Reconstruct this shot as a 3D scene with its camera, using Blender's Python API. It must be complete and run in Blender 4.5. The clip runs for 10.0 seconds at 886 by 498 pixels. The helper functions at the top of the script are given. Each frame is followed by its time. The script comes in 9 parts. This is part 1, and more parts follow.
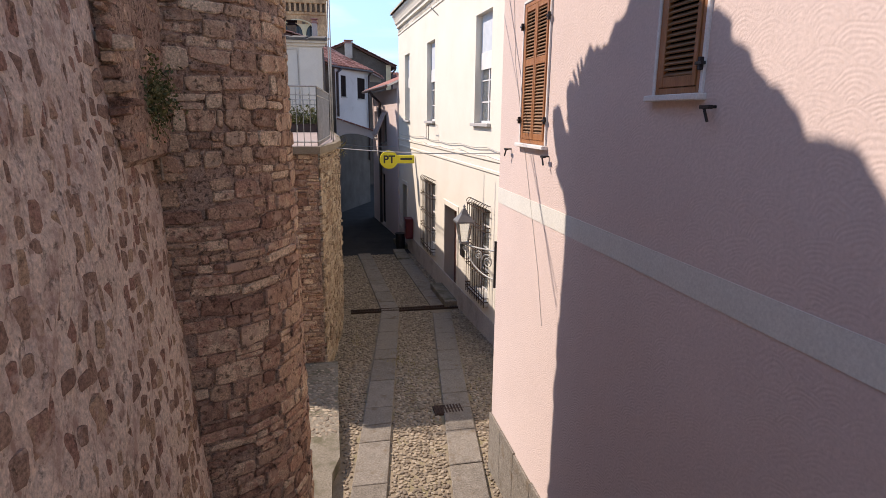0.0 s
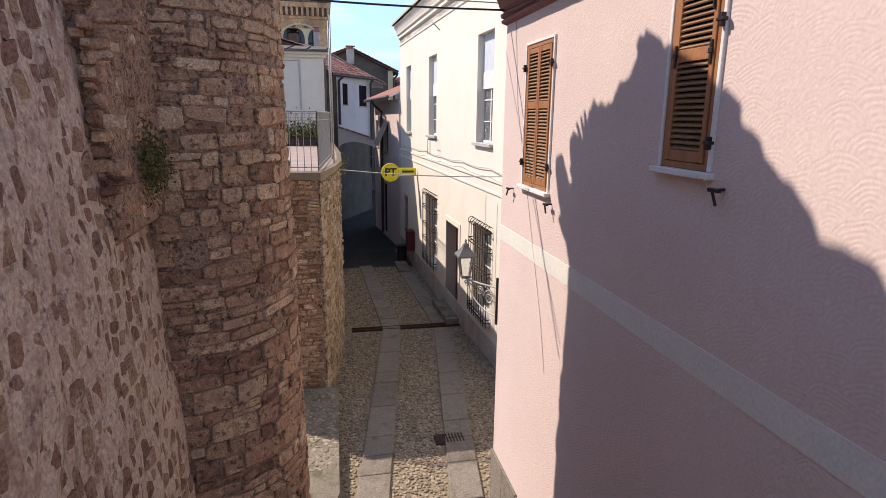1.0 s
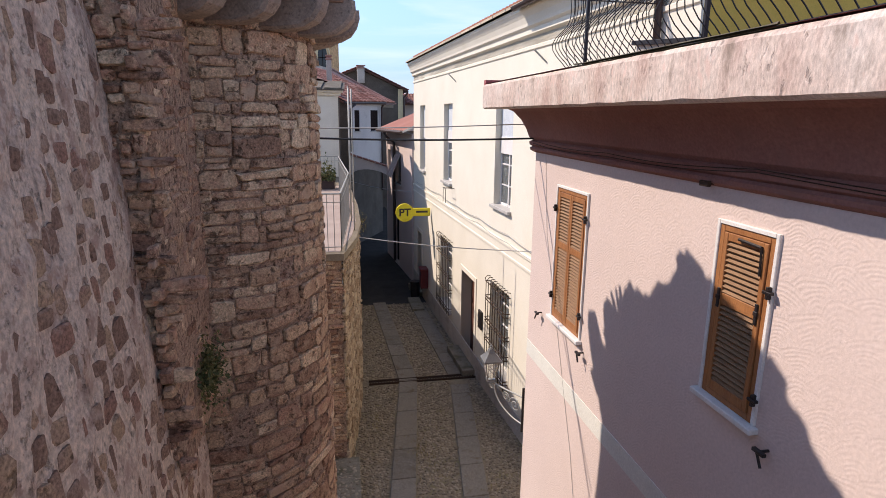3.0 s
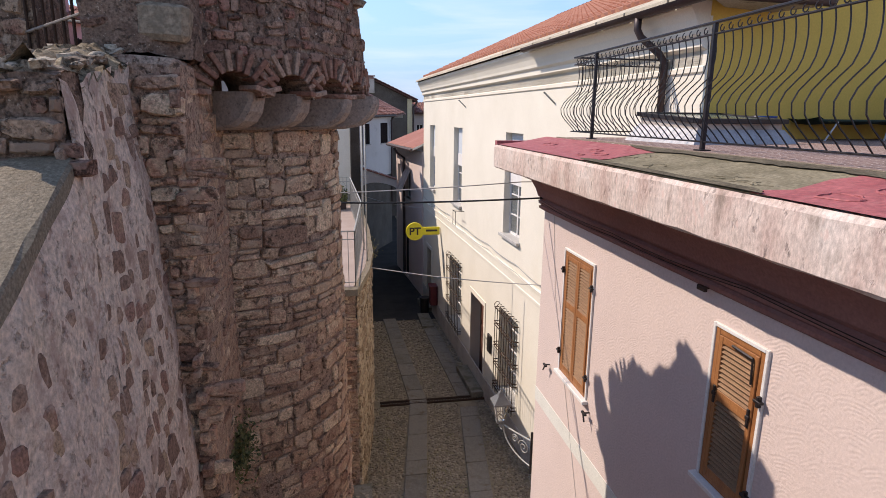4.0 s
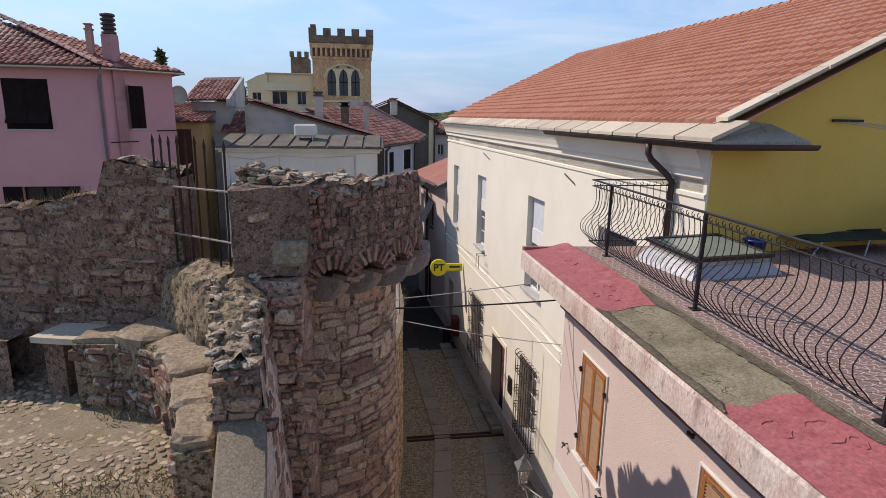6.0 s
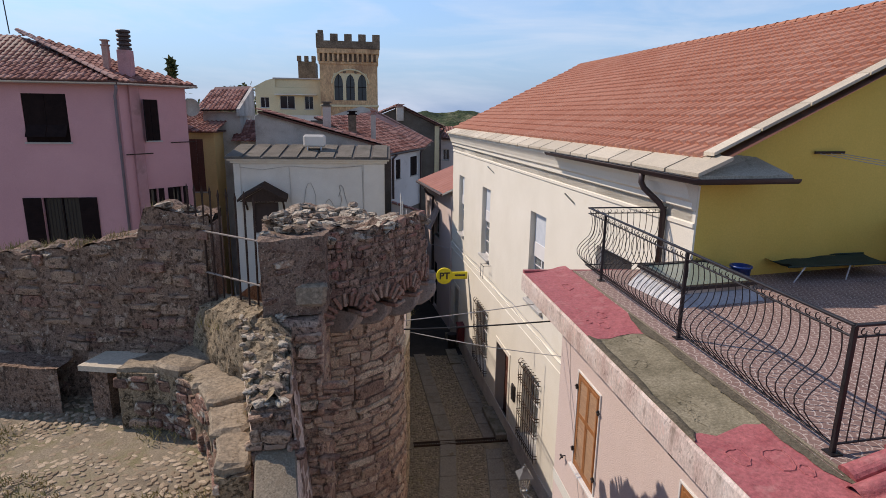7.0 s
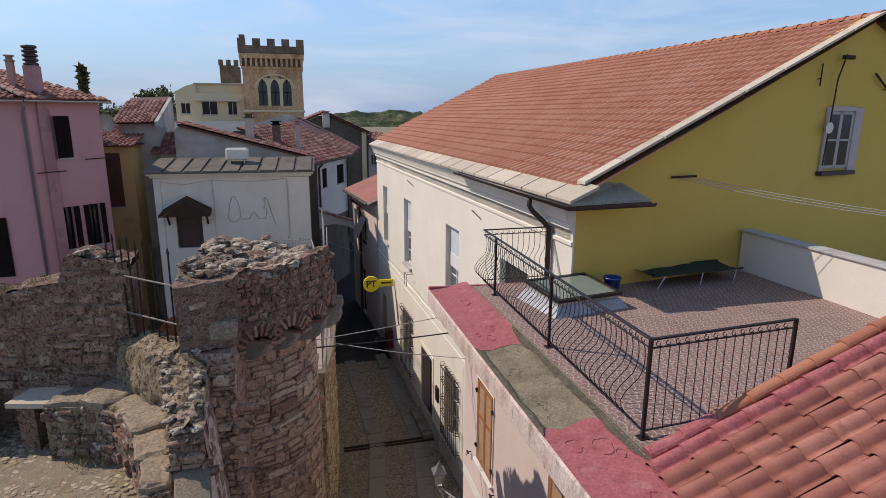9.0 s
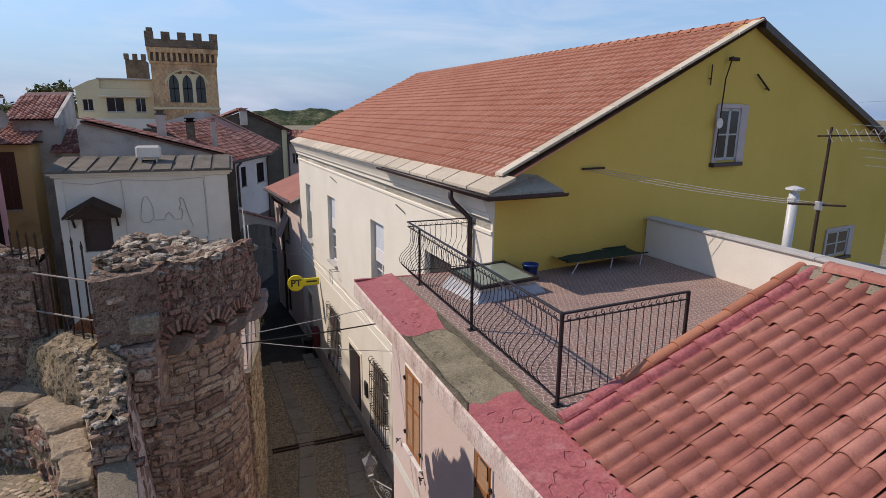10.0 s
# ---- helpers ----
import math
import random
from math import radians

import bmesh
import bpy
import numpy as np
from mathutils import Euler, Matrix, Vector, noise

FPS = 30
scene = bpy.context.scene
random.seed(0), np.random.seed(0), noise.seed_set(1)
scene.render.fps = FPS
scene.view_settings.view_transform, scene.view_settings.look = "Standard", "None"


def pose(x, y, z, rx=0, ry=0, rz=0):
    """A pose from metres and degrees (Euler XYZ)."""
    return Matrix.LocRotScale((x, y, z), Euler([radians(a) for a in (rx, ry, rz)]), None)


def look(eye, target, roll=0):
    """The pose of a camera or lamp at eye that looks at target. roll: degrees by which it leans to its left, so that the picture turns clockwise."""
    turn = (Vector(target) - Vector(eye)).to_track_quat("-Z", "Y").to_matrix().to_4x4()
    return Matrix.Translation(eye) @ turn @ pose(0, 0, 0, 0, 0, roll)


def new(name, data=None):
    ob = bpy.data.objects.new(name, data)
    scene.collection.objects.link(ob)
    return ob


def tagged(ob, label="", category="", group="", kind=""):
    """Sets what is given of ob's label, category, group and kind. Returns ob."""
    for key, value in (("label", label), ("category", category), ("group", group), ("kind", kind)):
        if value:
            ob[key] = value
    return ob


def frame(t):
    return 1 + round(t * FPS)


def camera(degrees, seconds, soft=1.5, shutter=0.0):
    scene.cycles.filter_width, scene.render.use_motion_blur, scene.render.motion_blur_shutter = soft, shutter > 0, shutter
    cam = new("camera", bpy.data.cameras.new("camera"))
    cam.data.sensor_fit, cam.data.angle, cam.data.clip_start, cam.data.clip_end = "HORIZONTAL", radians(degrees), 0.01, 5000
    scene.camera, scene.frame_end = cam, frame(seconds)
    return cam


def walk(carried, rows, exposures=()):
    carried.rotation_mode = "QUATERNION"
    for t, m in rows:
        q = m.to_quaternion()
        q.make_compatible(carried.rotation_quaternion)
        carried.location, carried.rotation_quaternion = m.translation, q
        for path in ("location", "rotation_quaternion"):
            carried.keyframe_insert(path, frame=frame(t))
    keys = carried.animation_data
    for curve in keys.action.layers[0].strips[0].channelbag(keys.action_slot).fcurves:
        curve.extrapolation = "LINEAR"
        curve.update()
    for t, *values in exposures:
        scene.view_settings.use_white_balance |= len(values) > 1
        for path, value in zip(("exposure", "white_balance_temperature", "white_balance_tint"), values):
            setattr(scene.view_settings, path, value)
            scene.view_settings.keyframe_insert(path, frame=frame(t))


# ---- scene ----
cam = camera(75.3, 10.0, soft=0.8)
PATH = [
    (0, (0.601, 0.779, 5.952), (0.994, 2.688, 5.503), 0.6),
    (0.5, (0.64, 0.886, 6.175), (1.029, 2.796, 5.726), 0.5),
    (1, (0.653, 0.993, 6.445), (1.039, 2.903, 5.995), 0.6),
    (1.5, (0.622, 1.121, 6.789), (1.006, 3.031, 6.337), 0.6),
    (2, (0.548, 1.216, 7.202), (0.929, 3.126, 6.748), 0.7),
    (2.5, (0.463, 1.262, 7.609), (0.837, 3.174, 7.155), 0.6),
    (3, (0.368, 1.261, 8.065), (0.734, 3.174, 7.611), 0.6),
    (4.5, (0.212, 0.962, 9.27), (0.538, 2.882, 8.816), 0.6),
    (5, (0.106, 0.776, 9.719), (0.422, 2.699, 9.267), 0.7),
    (5.5, (-0.076, 0.516, 10.197), (0.226, 2.441, 9.747), 0.9),
    (7, (-0.266, -0.213, 11.102), (-0.001, 1.717, 10.649), 0.8),
    (7.5, (-0.247, -0.523, 11.353), (0.041, 1.404, 10.901), 0.7),
    (8, (-0.144, -0.78, 11.528), (0.192, 1.139, 11.076), 0.5),
    (8.5, (-0.103, -0.954, 11.645), (0.321, 0.947, 11.189), 0.6),
    (9, (0.064, -1.184, 11.729), (0.547, 0.703, 11.274), 0.3),
    (9.5, (0.117, -1.392, 11.764), (0.687, 0.471, 11.311), 0.3),
    (10, (0.014, -1.467, 11.653), (0.74, 0.339, 11.196), 0.5),
]
walk(cam, [(t, look(eye, target, roll)) for t, eye, target, roll in PATH],
     [(0, 0.95, 6700, 18), (3, 0.84, 6700, 17), (5.5, 0.48, 6750, 16), (10, 0.26, 6750, 16)])

# ---- light: a clear day, the sun ahead to the left ----
SUN = Vector((-1.0, 0.6, 1.13)).normalized()
world = bpy.data.worlds.new("sky")
scene.world = world
world.use_nodes = True
wt = world.node_tree
wt.nodes.clear()
sky = wt.nodes.new("ShaderNodeTexSky")
sky.sky_type = "NISHITA"
sky.sun_disc = False
sky.sun_elevation = math.asin(SUN.z)
sky.sun_rotation = math.atan2(SUN.x, SUN.y)
sky.altitude, sky.air_density, sky.dust_density, sky.ozone_density = 50, 1.0, 0.1, 4.0
wco = wt.nodes.new("ShaderNodeTexCoord")
wmap = wt.nodes.new("ShaderNodeMapping")
wmap.inputs["Scale"].default_value = (1.3, 1.6, 7.5)
wmap.inputs["Rotation"].default_value = (0.12, 0.06, 0.3)
wno = wt.nodes.new("ShaderNodeTexNoise")
wno.inputs["Scale"].default_value = 1.7
wno.inputs["Detail"].default_value = 7
wno.inputs["Roughness"].default_value = 0.58
wno.inputs["Distortion"].default_value = 0.6
wramp = wt.nodes.new("ShaderNodeValToRGB")
wramp.color_ramp.elements[0].position, wramp.color_ramp.elements[0].color = 0.47, (0, 0, 0, 1)
wramp.color_ramp.elements[1].position, wramp.color_ramp.elements[1].color = 0.8, (0.7, 0.7, 0.7, 1)
wmix = wt.nodes.new("ShaderNodeMix")
wmix.data_type = "RGBA"
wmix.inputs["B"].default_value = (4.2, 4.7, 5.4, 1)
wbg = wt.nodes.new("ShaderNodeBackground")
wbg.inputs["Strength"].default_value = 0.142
wout = wt.nodes.new("ShaderNodeOutputWorld")
wt.links.new(wco.outputs["Generated"], wmap.inputs["Vector"])
wt.links.new(wmap.outputs["Vector"], wno.inputs["Vector"])
wt.links.new(wno.outputs["Fac"], wramp.inputs["Fac"])
wt.links.new(wramp.outputs["Color"], wmix.inputs["Factor"])
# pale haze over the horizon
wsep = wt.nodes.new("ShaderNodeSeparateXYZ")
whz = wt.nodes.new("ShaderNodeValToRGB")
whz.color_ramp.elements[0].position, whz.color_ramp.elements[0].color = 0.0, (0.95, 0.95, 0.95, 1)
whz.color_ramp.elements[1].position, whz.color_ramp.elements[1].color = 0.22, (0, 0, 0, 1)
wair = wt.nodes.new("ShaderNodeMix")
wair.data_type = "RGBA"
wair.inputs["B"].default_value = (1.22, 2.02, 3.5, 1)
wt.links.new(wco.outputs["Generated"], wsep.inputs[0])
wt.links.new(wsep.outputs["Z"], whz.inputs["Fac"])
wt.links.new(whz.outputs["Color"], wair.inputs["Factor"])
wblue = wt.nodes.new("ShaderNodeMix")
wblue.data_type, wblue.blend_type = "RGBA", "MULTIPLY"
wblue.inputs["Factor"].default_value = 1.0
wblue.inputs["B"].default_value = (0.93, 0.95, 0.95, 1)
wt.links.new(sky.outputs["Color"], wblue.inputs["A"])
wt.links.new(wblue.outputs["Result"], wair.inputs["A"])
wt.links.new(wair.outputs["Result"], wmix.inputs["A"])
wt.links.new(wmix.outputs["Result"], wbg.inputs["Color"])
wt.links.new(wbg.outputs["Background"], wout.inputs["Surface"])
sun_data = bpy.data.lights.new("sun", "SUN")
sun_data.energy, sun_data.angle, sun_data.color = 3.15, radians(0.53), (1.0, 0.91, 0.79)
sun = new("sun", sun_data)
sun.matrix_world = look(Vector((0, 0, 30)) + SUN * 20, (0, 0, 30))


# ---- mesh building ----
class Shape:
    """Vertices and faces of one mesh."""

    def __init__(self):
        self.v, self.f = [], []

    def add(self, verts, faces, m=None):
        o = len(self.v)
        if m is not None:
            verts = [tuple(m @ Vector(p)) for p in verts]
        self.v += [tuple(p) for p in verts]
        self.f += [tuple(i + o for i in q) for q in faces]
        return self

    def box(self, x0, x1, y0, y1, z0, z1, c=0.0, m=None):
        if c <= 0:
            v = [(x, y, z) for z in (z0, z1) for y in (y0, y1) for x in (x0, x1)]
            return self.add(v, [(0, 2, 3, 1), (4, 5, 7, 6), (0, 1, 5, 4), (2, 6, 7, 3), (0, 4, 6, 2), (1, 3, 7, 5)], m)
        v = []
        for sz, z in ((1, z0), (-1, z1)):
            for sy, y in ((1, y0), (-1, y1)):
                for sx, x in ((1, x0), (-1, x1)):
                    v += [(x, y + sy * c, z + sz * c), (x + sx * c, y, z + sz * c), (x + sx * c, y + sy * c, z)]
        f = []
        idx = lambda i, j, k, a: ((k * 2 + j) * 2 + i) * 3 + a
        for i in (0, 1):
            q = [idx(i, j, k, 0) for j, k in ((0, 0), (0, 1), (1, 1), (1, 0))]
            f.append(tuple(q if i == 0 else q[::-1]))
            q = [idx(j, i, k, 1) for j, k in ((0, 0), (1, 0), (1, 1), (0, 1))]
            f.append(tuple(q if i == 0 else q[::-1]))
            q = [idx(j, k, i, 2) for j, k in ((0, 0), (0, 1), (1, 1), (1, 0))]
            f.append(tuple(q if i == 0 else q[::-1]))
        for i in (0, 1):
            for j in (0, 1):
                f.append((idx(i, j, 0, 0), idx(i, j, 1, 0), idx(i, j, 1, 1), idx(i, j, 0, 1)))
                f.append((idx(i, 0, j, 0), idx(i, 1, j, 0), idx(i, 1, j, 2), idx(i, 0, j, 2)))
                f.append((idx(0, i, j, 1), idx(1, i, j, 1), idx(1, i, j, 2), idx(0, i, j, 2)))
        for k in (0, 1):
            for j in (0, 1):
                for i in (0, 1):
                    f.append((idx(i, j, k, 0), idx(i, j, k, 1), idx(i, j, k, 2)))
        return self.add(v, f, m)

    def prism(self, poly, z0, z1, m=None):
        """A polygon of (x, y), counterclockwise, from z0 to z1."""
        n = len(poly)
        v = [(x, y, z0) for x, y in poly] + [(x, y, z1) for x, y in poly]
        f = [tuple(range(n))[::-1], tuple(range(n, 2 * n))]
        f += [(i, (i + 1) % n, n + (i + 1) % n, n + i) for i in range(n)]
        return self.add(v, f, m)

    def tube(self, points, r, n=8, closed=False, m=None, caps=True):
        """A round bar along points; r may be a list of radii."""
        p = [Vector(q) for q in points]
        rs = r if isinstance(r, (list, tuple)) else [r] * len(p)
        v, f, up = [], [], None
        for i, q in enumerate(p):
            a = p[i - 1] if (i or closed) else q
            b = p[(i + 1) % len(p)] if (i < len(p) - 1 or closed) else q
            d = (b - a).normalized()
            if up is None:
                up = d.orthogonal().normalized()
            up = (up - d * up.dot(d))
            up = up.normalized() if up.length > 1e-6 else d.orthogonal().normalized()
            w = d.cross(up)
            for k in range(n):
                t = 2 * math.pi * k / n
                v.append(q + (up * math.cos(t) + w * math.sin(t)) * rs[i])
        last = len(p) if closed else len(p) - 1
        for i in range(last):
            j = (i + 1) % len(p)
            for k in range(n):
                f.append((i * n + k, i * n + (k + 1) % n, j * n + (k + 1) % n, j * n + k))
        if caps and not closed:
            f += [tuple(range(n))[::-1], tuple(range((len(p) - 1) * n, len(p) * n))]
        return self.add(v, f, m)

    def lathe(self, profile, n=16, m=None):
        """A profile of (radius, z) turned round the z axis."""
        v, f = [], []
        for r, z in profile:
            v += [(r * math.cos(2 * math.pi * k / n), r * math.sin(2 * math.pi * k / n), z) for k in range(n)]
        for i in range(len(profile) - 1):
            for k in range(n):
                f.append((i * n + k, i * n + (k + 1) % n, (i + 1) * n + (k + 1) % n, (i + 1) * n + k))
        f += [tuple(range(n))[::-1], tuple(range((len(profile) - 1) * n, len(profile) * n))]
        return self.add(v, f, m)

    def grid(self, us, vs, fn, flip=False):
        """A sheet through fn(u, v)."""
        v = [fn(a, b) for b in vs for a in us]
        n = len(us)
        f = [(j * n + i, j * n + i + 1, (j + 1) * n + i + 1, (j + 1) * n + i) for j in range(len(vs) - 1) for i in range(n - 1)]
        return self.add(v, [q[::-1] for q in f] if flip else f)

    def pierced(self, u0, u1, z0, z1, t, holes, m):
        """A wall along local x, with its face at y = 0, t thick towards +y, and openings (u0, u1, z0, z1) through it."""
        us = sorted({u0, u1, *[h[0] for h in holes], *[h[1] for h in holes]})
        zs = sorted({z0, z1, *[h[2] for h in holes], *[h[3] for h in holes]})
        us, zs = [a for a in us if u0 <= a <= u1], [a for a in zs if z0 <= a <= z1]
        solid = lambda i, j: (0 <= i < len(us) - 1 and 0 <= j < len(zs) - 1 and not any(
            h[0] < (us[i] + us[i + 1]) / 2 < h[1] and h[2] < (zs[j] + zs[j + 1]) / 2 < h[3] for h in holes))
        for i in range(len(us) - 1):
            for j in range(len(zs) - 1):
                if not solid(i, j):
                    continue
                a, b, c, d = us[i], us[i + 1], zs[j], zs[j + 1]
                self.add([(a, 0, c), (b, 0, c), (b, 0, d), (a, 0, d)], [(0, 1, 2, 3)], m)
                self.add([(a, t, c), (b, t, c), (b, t, d), (a, t, d)], [(3, 2, 1, 0)], m)
                for k, l, q in ((i - 1, j, [(a, 0, c), (a, 0, d), (a, t, d), (a, t, c)]), (i + 1, j, [(b, 0, c), (b, t, c), (b, t, d), (b, 0, d)]),
                                (i, j - 1, [(a, 0, c), (a, t, c), (b, t, c), (b, 0, c)]), (i, j + 1, [(a, 0, d), (b, 0, d), (b, t, d), (a, t, d)])):
                    if not solid(k, l):
                        self.add(q, [(0, 1, 2, 3)], m)
        return self

    def rough(self, amount, scale=2.0, seed=0.0, zmin=None):
        """Weathering: moves every vertex by smooth noise."""
        for i, p in enumerate(self.v):
            if zmin is not None and p[2] < zmin:
                continue
            n = noise.noise_vector(Vector(p) * scale + Vector((seed, seed * 1.7, -seed)))
            self.v[i] = (p[0] + n.x * amount, p[1] + n.y * amount, p[2] + n.z * amount)
        return self

    def mesh(self, name, material, smooth=False):
        me = bpy.data.meshes.new(name)
        me.from_pydata(self.v, [], self.f)
        me.materials.append(material)
        if smooth:
            me.polygons.foreach_set("use_smooth", [True] * len(me.polygons))
        me.update()
        return me


HOME = {}


def thing(name, at, label, category, group="", kind=""):
    """An Empty at a thing's base, under which its parts stand at their places in the world."""
    ob = new(name)
    ob.location = at
    ob.empty_display_size = 0.1
    HOME[ob.name] = Matrix.Translation(at).inverted()
    return tagged(ob, label, category, group, kind)


def under(ob, parent):
    ob.parent = parent
    if parent is not None and parent.name in HOME:
        ob.matrix_parent_inverse = HOME[parent.name]
    return ob


def part(name, shape, material, parent=None, label="", smooth=False):
    """Links a shape as one mesh object under a thing or a part."""
    ob = new(name, shape if isinstance(shape, bpy.types.Mesh) else shape.mesh(name, material, smooth))
    if parent is not None:
        under(ob, parent)
    if label:
        ob["label"] = label
    return ob


def whole(name, shape, material, label, category, group="", kind="", smooth=False):
    """A thing of one mesh."""
    return tagged(part(name, shape, material, None, "", smooth), label, category, group, kind)


# ---- materials ----
def surface(name, colours, scale=3.0, rough=0.85, bump=0.3, fine=40.0, grain=0.12, metal=0.0, random_by="", spread=0.35,
            spots=None, spot_scale=1.5, spot_cut=(0.55, 0.7), stretch=(1, 1, 1), bump_scale=None, gloss=0.5, cells=None, depth=0.02,
            pits=None, specks=None):
    """A weathered surface: two or three colours mixed by large noise, fine grain over it, stains, relief; varied from piece to piece."""
    mt = bpy.data.materials.new(name)
    mt.use_nodes = True
    nt = mt.node_tree
    b = nt.nodes["Principled BSDF"]
    b.inputs["Metallic"].default_value = metal
    b.inputs["Specular IOR Level"].default_value = gloss if rough < 0.85 else gloss * 0.25
    geo = nt.nodes.new("ShaderNodeNewGeometry")
    mp = nt.nodes.new("ShaderNodeMapping")
    mp.inputs["Scale"].default_value = stretch
    nt.links.new(geo.outputs["Position"], mp.inputs["Vector"])
    pos = mp.outputs["Vector"]

    def noisy(s, detail=5.0, roughness=0.6):
        n = nt.nodes.new("ShaderNodeTexNoise")
        n.inputs["Scale"].default_value, n.inputs["Detail"].default_value, n.inputs["Roughness"].default_value = s, detail, roughness
        nt.links.new(pos, n.inputs["Vector"])
        return n.outputs["Fac"]

    def ramp(fac, stops):
        r = nt.nodes.new("ShaderNodeValToRGB")
        while len(r.color_ramp.elements) < len(stops):
            r.color_ramp.elements.new(0.5)
        for e, (p, c) in zip(r.color_ramp.elements, stops):
            e.position, e.color = p, (*c, 1) if len(c) == 3 else c
        nt.links.new(fac, r.inputs["Fac"])
        return r.outputs["Color"]

    def mixed(fac, a, b2, mode="MIX"):
        x = nt.nodes.new("ShaderNodeMix")
        x.data_type, x.blend_type = "RGBA", mode
        for v, s in ((fac, "Factor"), (a, "A"), (b2, "B")):
            if isinstance(v, (int, float)):
                x.inputs[s].default_value = v
            elif isinstance(v, tuple):
                x.inputs[s].default_value = (*v, 1)
            else:
                nt.links.new(v, x.inputs[s])
        return x.outputs["Result"]

    n = len(colours)
    stops = [(0.3 + 0.4 * i / max(1, n - 1), c) for i, c in enumerate(colours)]
    if random_by:
        if random_by == "object":
            src = nt.nodes.new("ShaderNodeObjectInfo").outputs["Random"]
        else:
            src = geo.outputs["Random Per Island"]
        ad = nt.nodes.new("ShaderNodeMath")
        ad.operation = "MULTIPLY_ADD"
        nt.links.new(noisy(scale), ad.inputs[0])
        ad.inputs[1].default_value = 0.5
        sc = nt.nodes.new("ShaderNodeMath")
        sc.operation = "MULTIPLY_ADD"
        nt.links.new(src, sc.inputs[0])
        sc.inputs[1].default_value, sc.inputs[2].default_value = spread * 1.6, 0.25 - spread * 0.8
        nt.links.new(sc.outputs[0], ad.inputs[2])
        col = ramp(ad.outputs[0], stops)
    else:
        col = ramp(noisy(scale), stops)
    fine_fac = noisy(fine, 4.0, 0.65)
    gr = ramp(fine_fac, [(0.25, (1 - grain * 2,) * 3), (0.75, (1 + grain,) * 3)])
    col = mixed(1.0, col, gr, "MULTIPLY")
    edge = None
    if cells:
        cell_scale, joint, joint_width = cells
        wob = nt.nodes.new("ShaderNodeTexNoise")
        wob.inputs["Scale"].default_value, wob.inputs["Detail"].default_value = cell_scale * 1.3, 3
        nt.links.new(geo.outputs["Position"], wob.inputs["Vector"])
        add = nt.nodes.new("ShaderNodeVectorMath")
        add.operation = "MULTIPLY_ADD"
        nt.links.new(wob.outputs["Color"], add.inputs[0])
        add.inputs[1].default_value = (0.35 / cell_scale,) * 3
        sq = nt.nodes.new("ShaderNodeVectorMath")
        sq.operation = "MULTIPLY"
        nt.links.new(geo.outputs["Position"], sq.inputs[0])
        sq.inputs[1].default_value = (1, 1, 1.9)
        nt.links.new(sq.outputs[0], add.inputs[2])
        vo, ve = nt.nodes.new("ShaderNodeTexVoronoi"), nt.nodes.new("ShaderNodeTexVoronoi")
        ve.feature = "DISTANCE_TO_EDGE"
        for q in (vo, ve):
            q.inputs["Scale"].default_value = cell_scale
            nt.links.new(add.outputs[0], q.inputs["Vector"])
        tone = ramp(vo.outputs["Color"], [(0.1, (0.55, 0.5, 0.48)), (0.5, (1.0, 0.96, 0.92)), (0.9, (1.4, 1.3, 1.15))])
        col = mixed(1.0, col, tone, "MULTIPLY")
        edge = ramp(ve.outputs["Distance"], [(joint_width * 0.3, (0, 0, 0)), (joint_width, (1, 1, 1))])
        col = mixed(edge, joint, col)
    if spots:
        sp = ramp(noisy(spot_scale, 6.0, 0.65), [(spot_cut[0], (0, 0, 0)), (spot_cut[1], (1, 1, 1))])
        col = mixed(sp, col, spots)
    pit = None
    if specks:
        speck_colour, speck_scale, speck_cut = specks
        col = mixed(ramp(noisy(speck_scale, 3.0, 0.7), [(speck_cut, (0, 0, 0)), (speck_cut + 0.05, (0.85, 0.85, 0.85))]), col, speck_colour)
    # Pits sink in the relief; their cavity shade is multiplied into the colour.
    if pits:
        pit_scale, pit_cut, pit_shade = pits
        pit = ramp(noisy(pit_scale, 4.0, 0.7), [(pit_cut - 0.09, (pit_shade,) * 3), (pit_cut, (1, 1, 1))])
        col = mixed(1.0, col, pit, "MULTIPLY")
    nt.links.new(col, b.inputs["Base Color"])
    rr = ramp(noisy(fine * 0.4), [(0.3, (max(0.0, rough - 0.08),) * 3), (0.7, (min(1.0, rough + 0.08),) * 3)])
    nt.links.new(rr, b.inputs["Roughness"])
    if bump:
        bp = nt.nodes.new("ShaderNodeBump")
        bp.inputs["Strength"].default_value, bp.inputs["Distance"].default_value = bump, depth
        relief = noisy(bump_scale or fine * 0.6, 8.0, 0.68)
        if edge is not None:
            relief = mixed(0.5, relief, edge)
        if pit is not None:
            relief = mixed(0.45, relief, pit)
        nt.links.new(relief, bp.inputs["Height"])
        nt.links.new(bp.outputs["Normal"], b.inputs["Normal"])
    return mt


def plain(name, colour, rough=0.5, metal=0.0):
    return surface(name, [tuple(c * 0.9 for c in colour), tuple(min(1, c * 1.06) for c in colour)], 4.0, rough, 0.08, 60.0, 0.05, metal)


def glass(name, tint=(0.75, 0.8, 0.82)):
    """A window pane: dark and mirror-like, with a little light through it."""
    mt = bpy.data.materials.new(name)
    mt.use_nodes = True
    b = mt.node_tree.nodes["Principled BSDF"]
    b.inputs["Base Color"].default_value = (*tint, 1)
    b.inputs["Roughness"].default_value = 0.03
    b.inputs["Transmission Weight"].default_value = 0.9
    b.inputs["IOR"].default_value = 1.45
    return mt


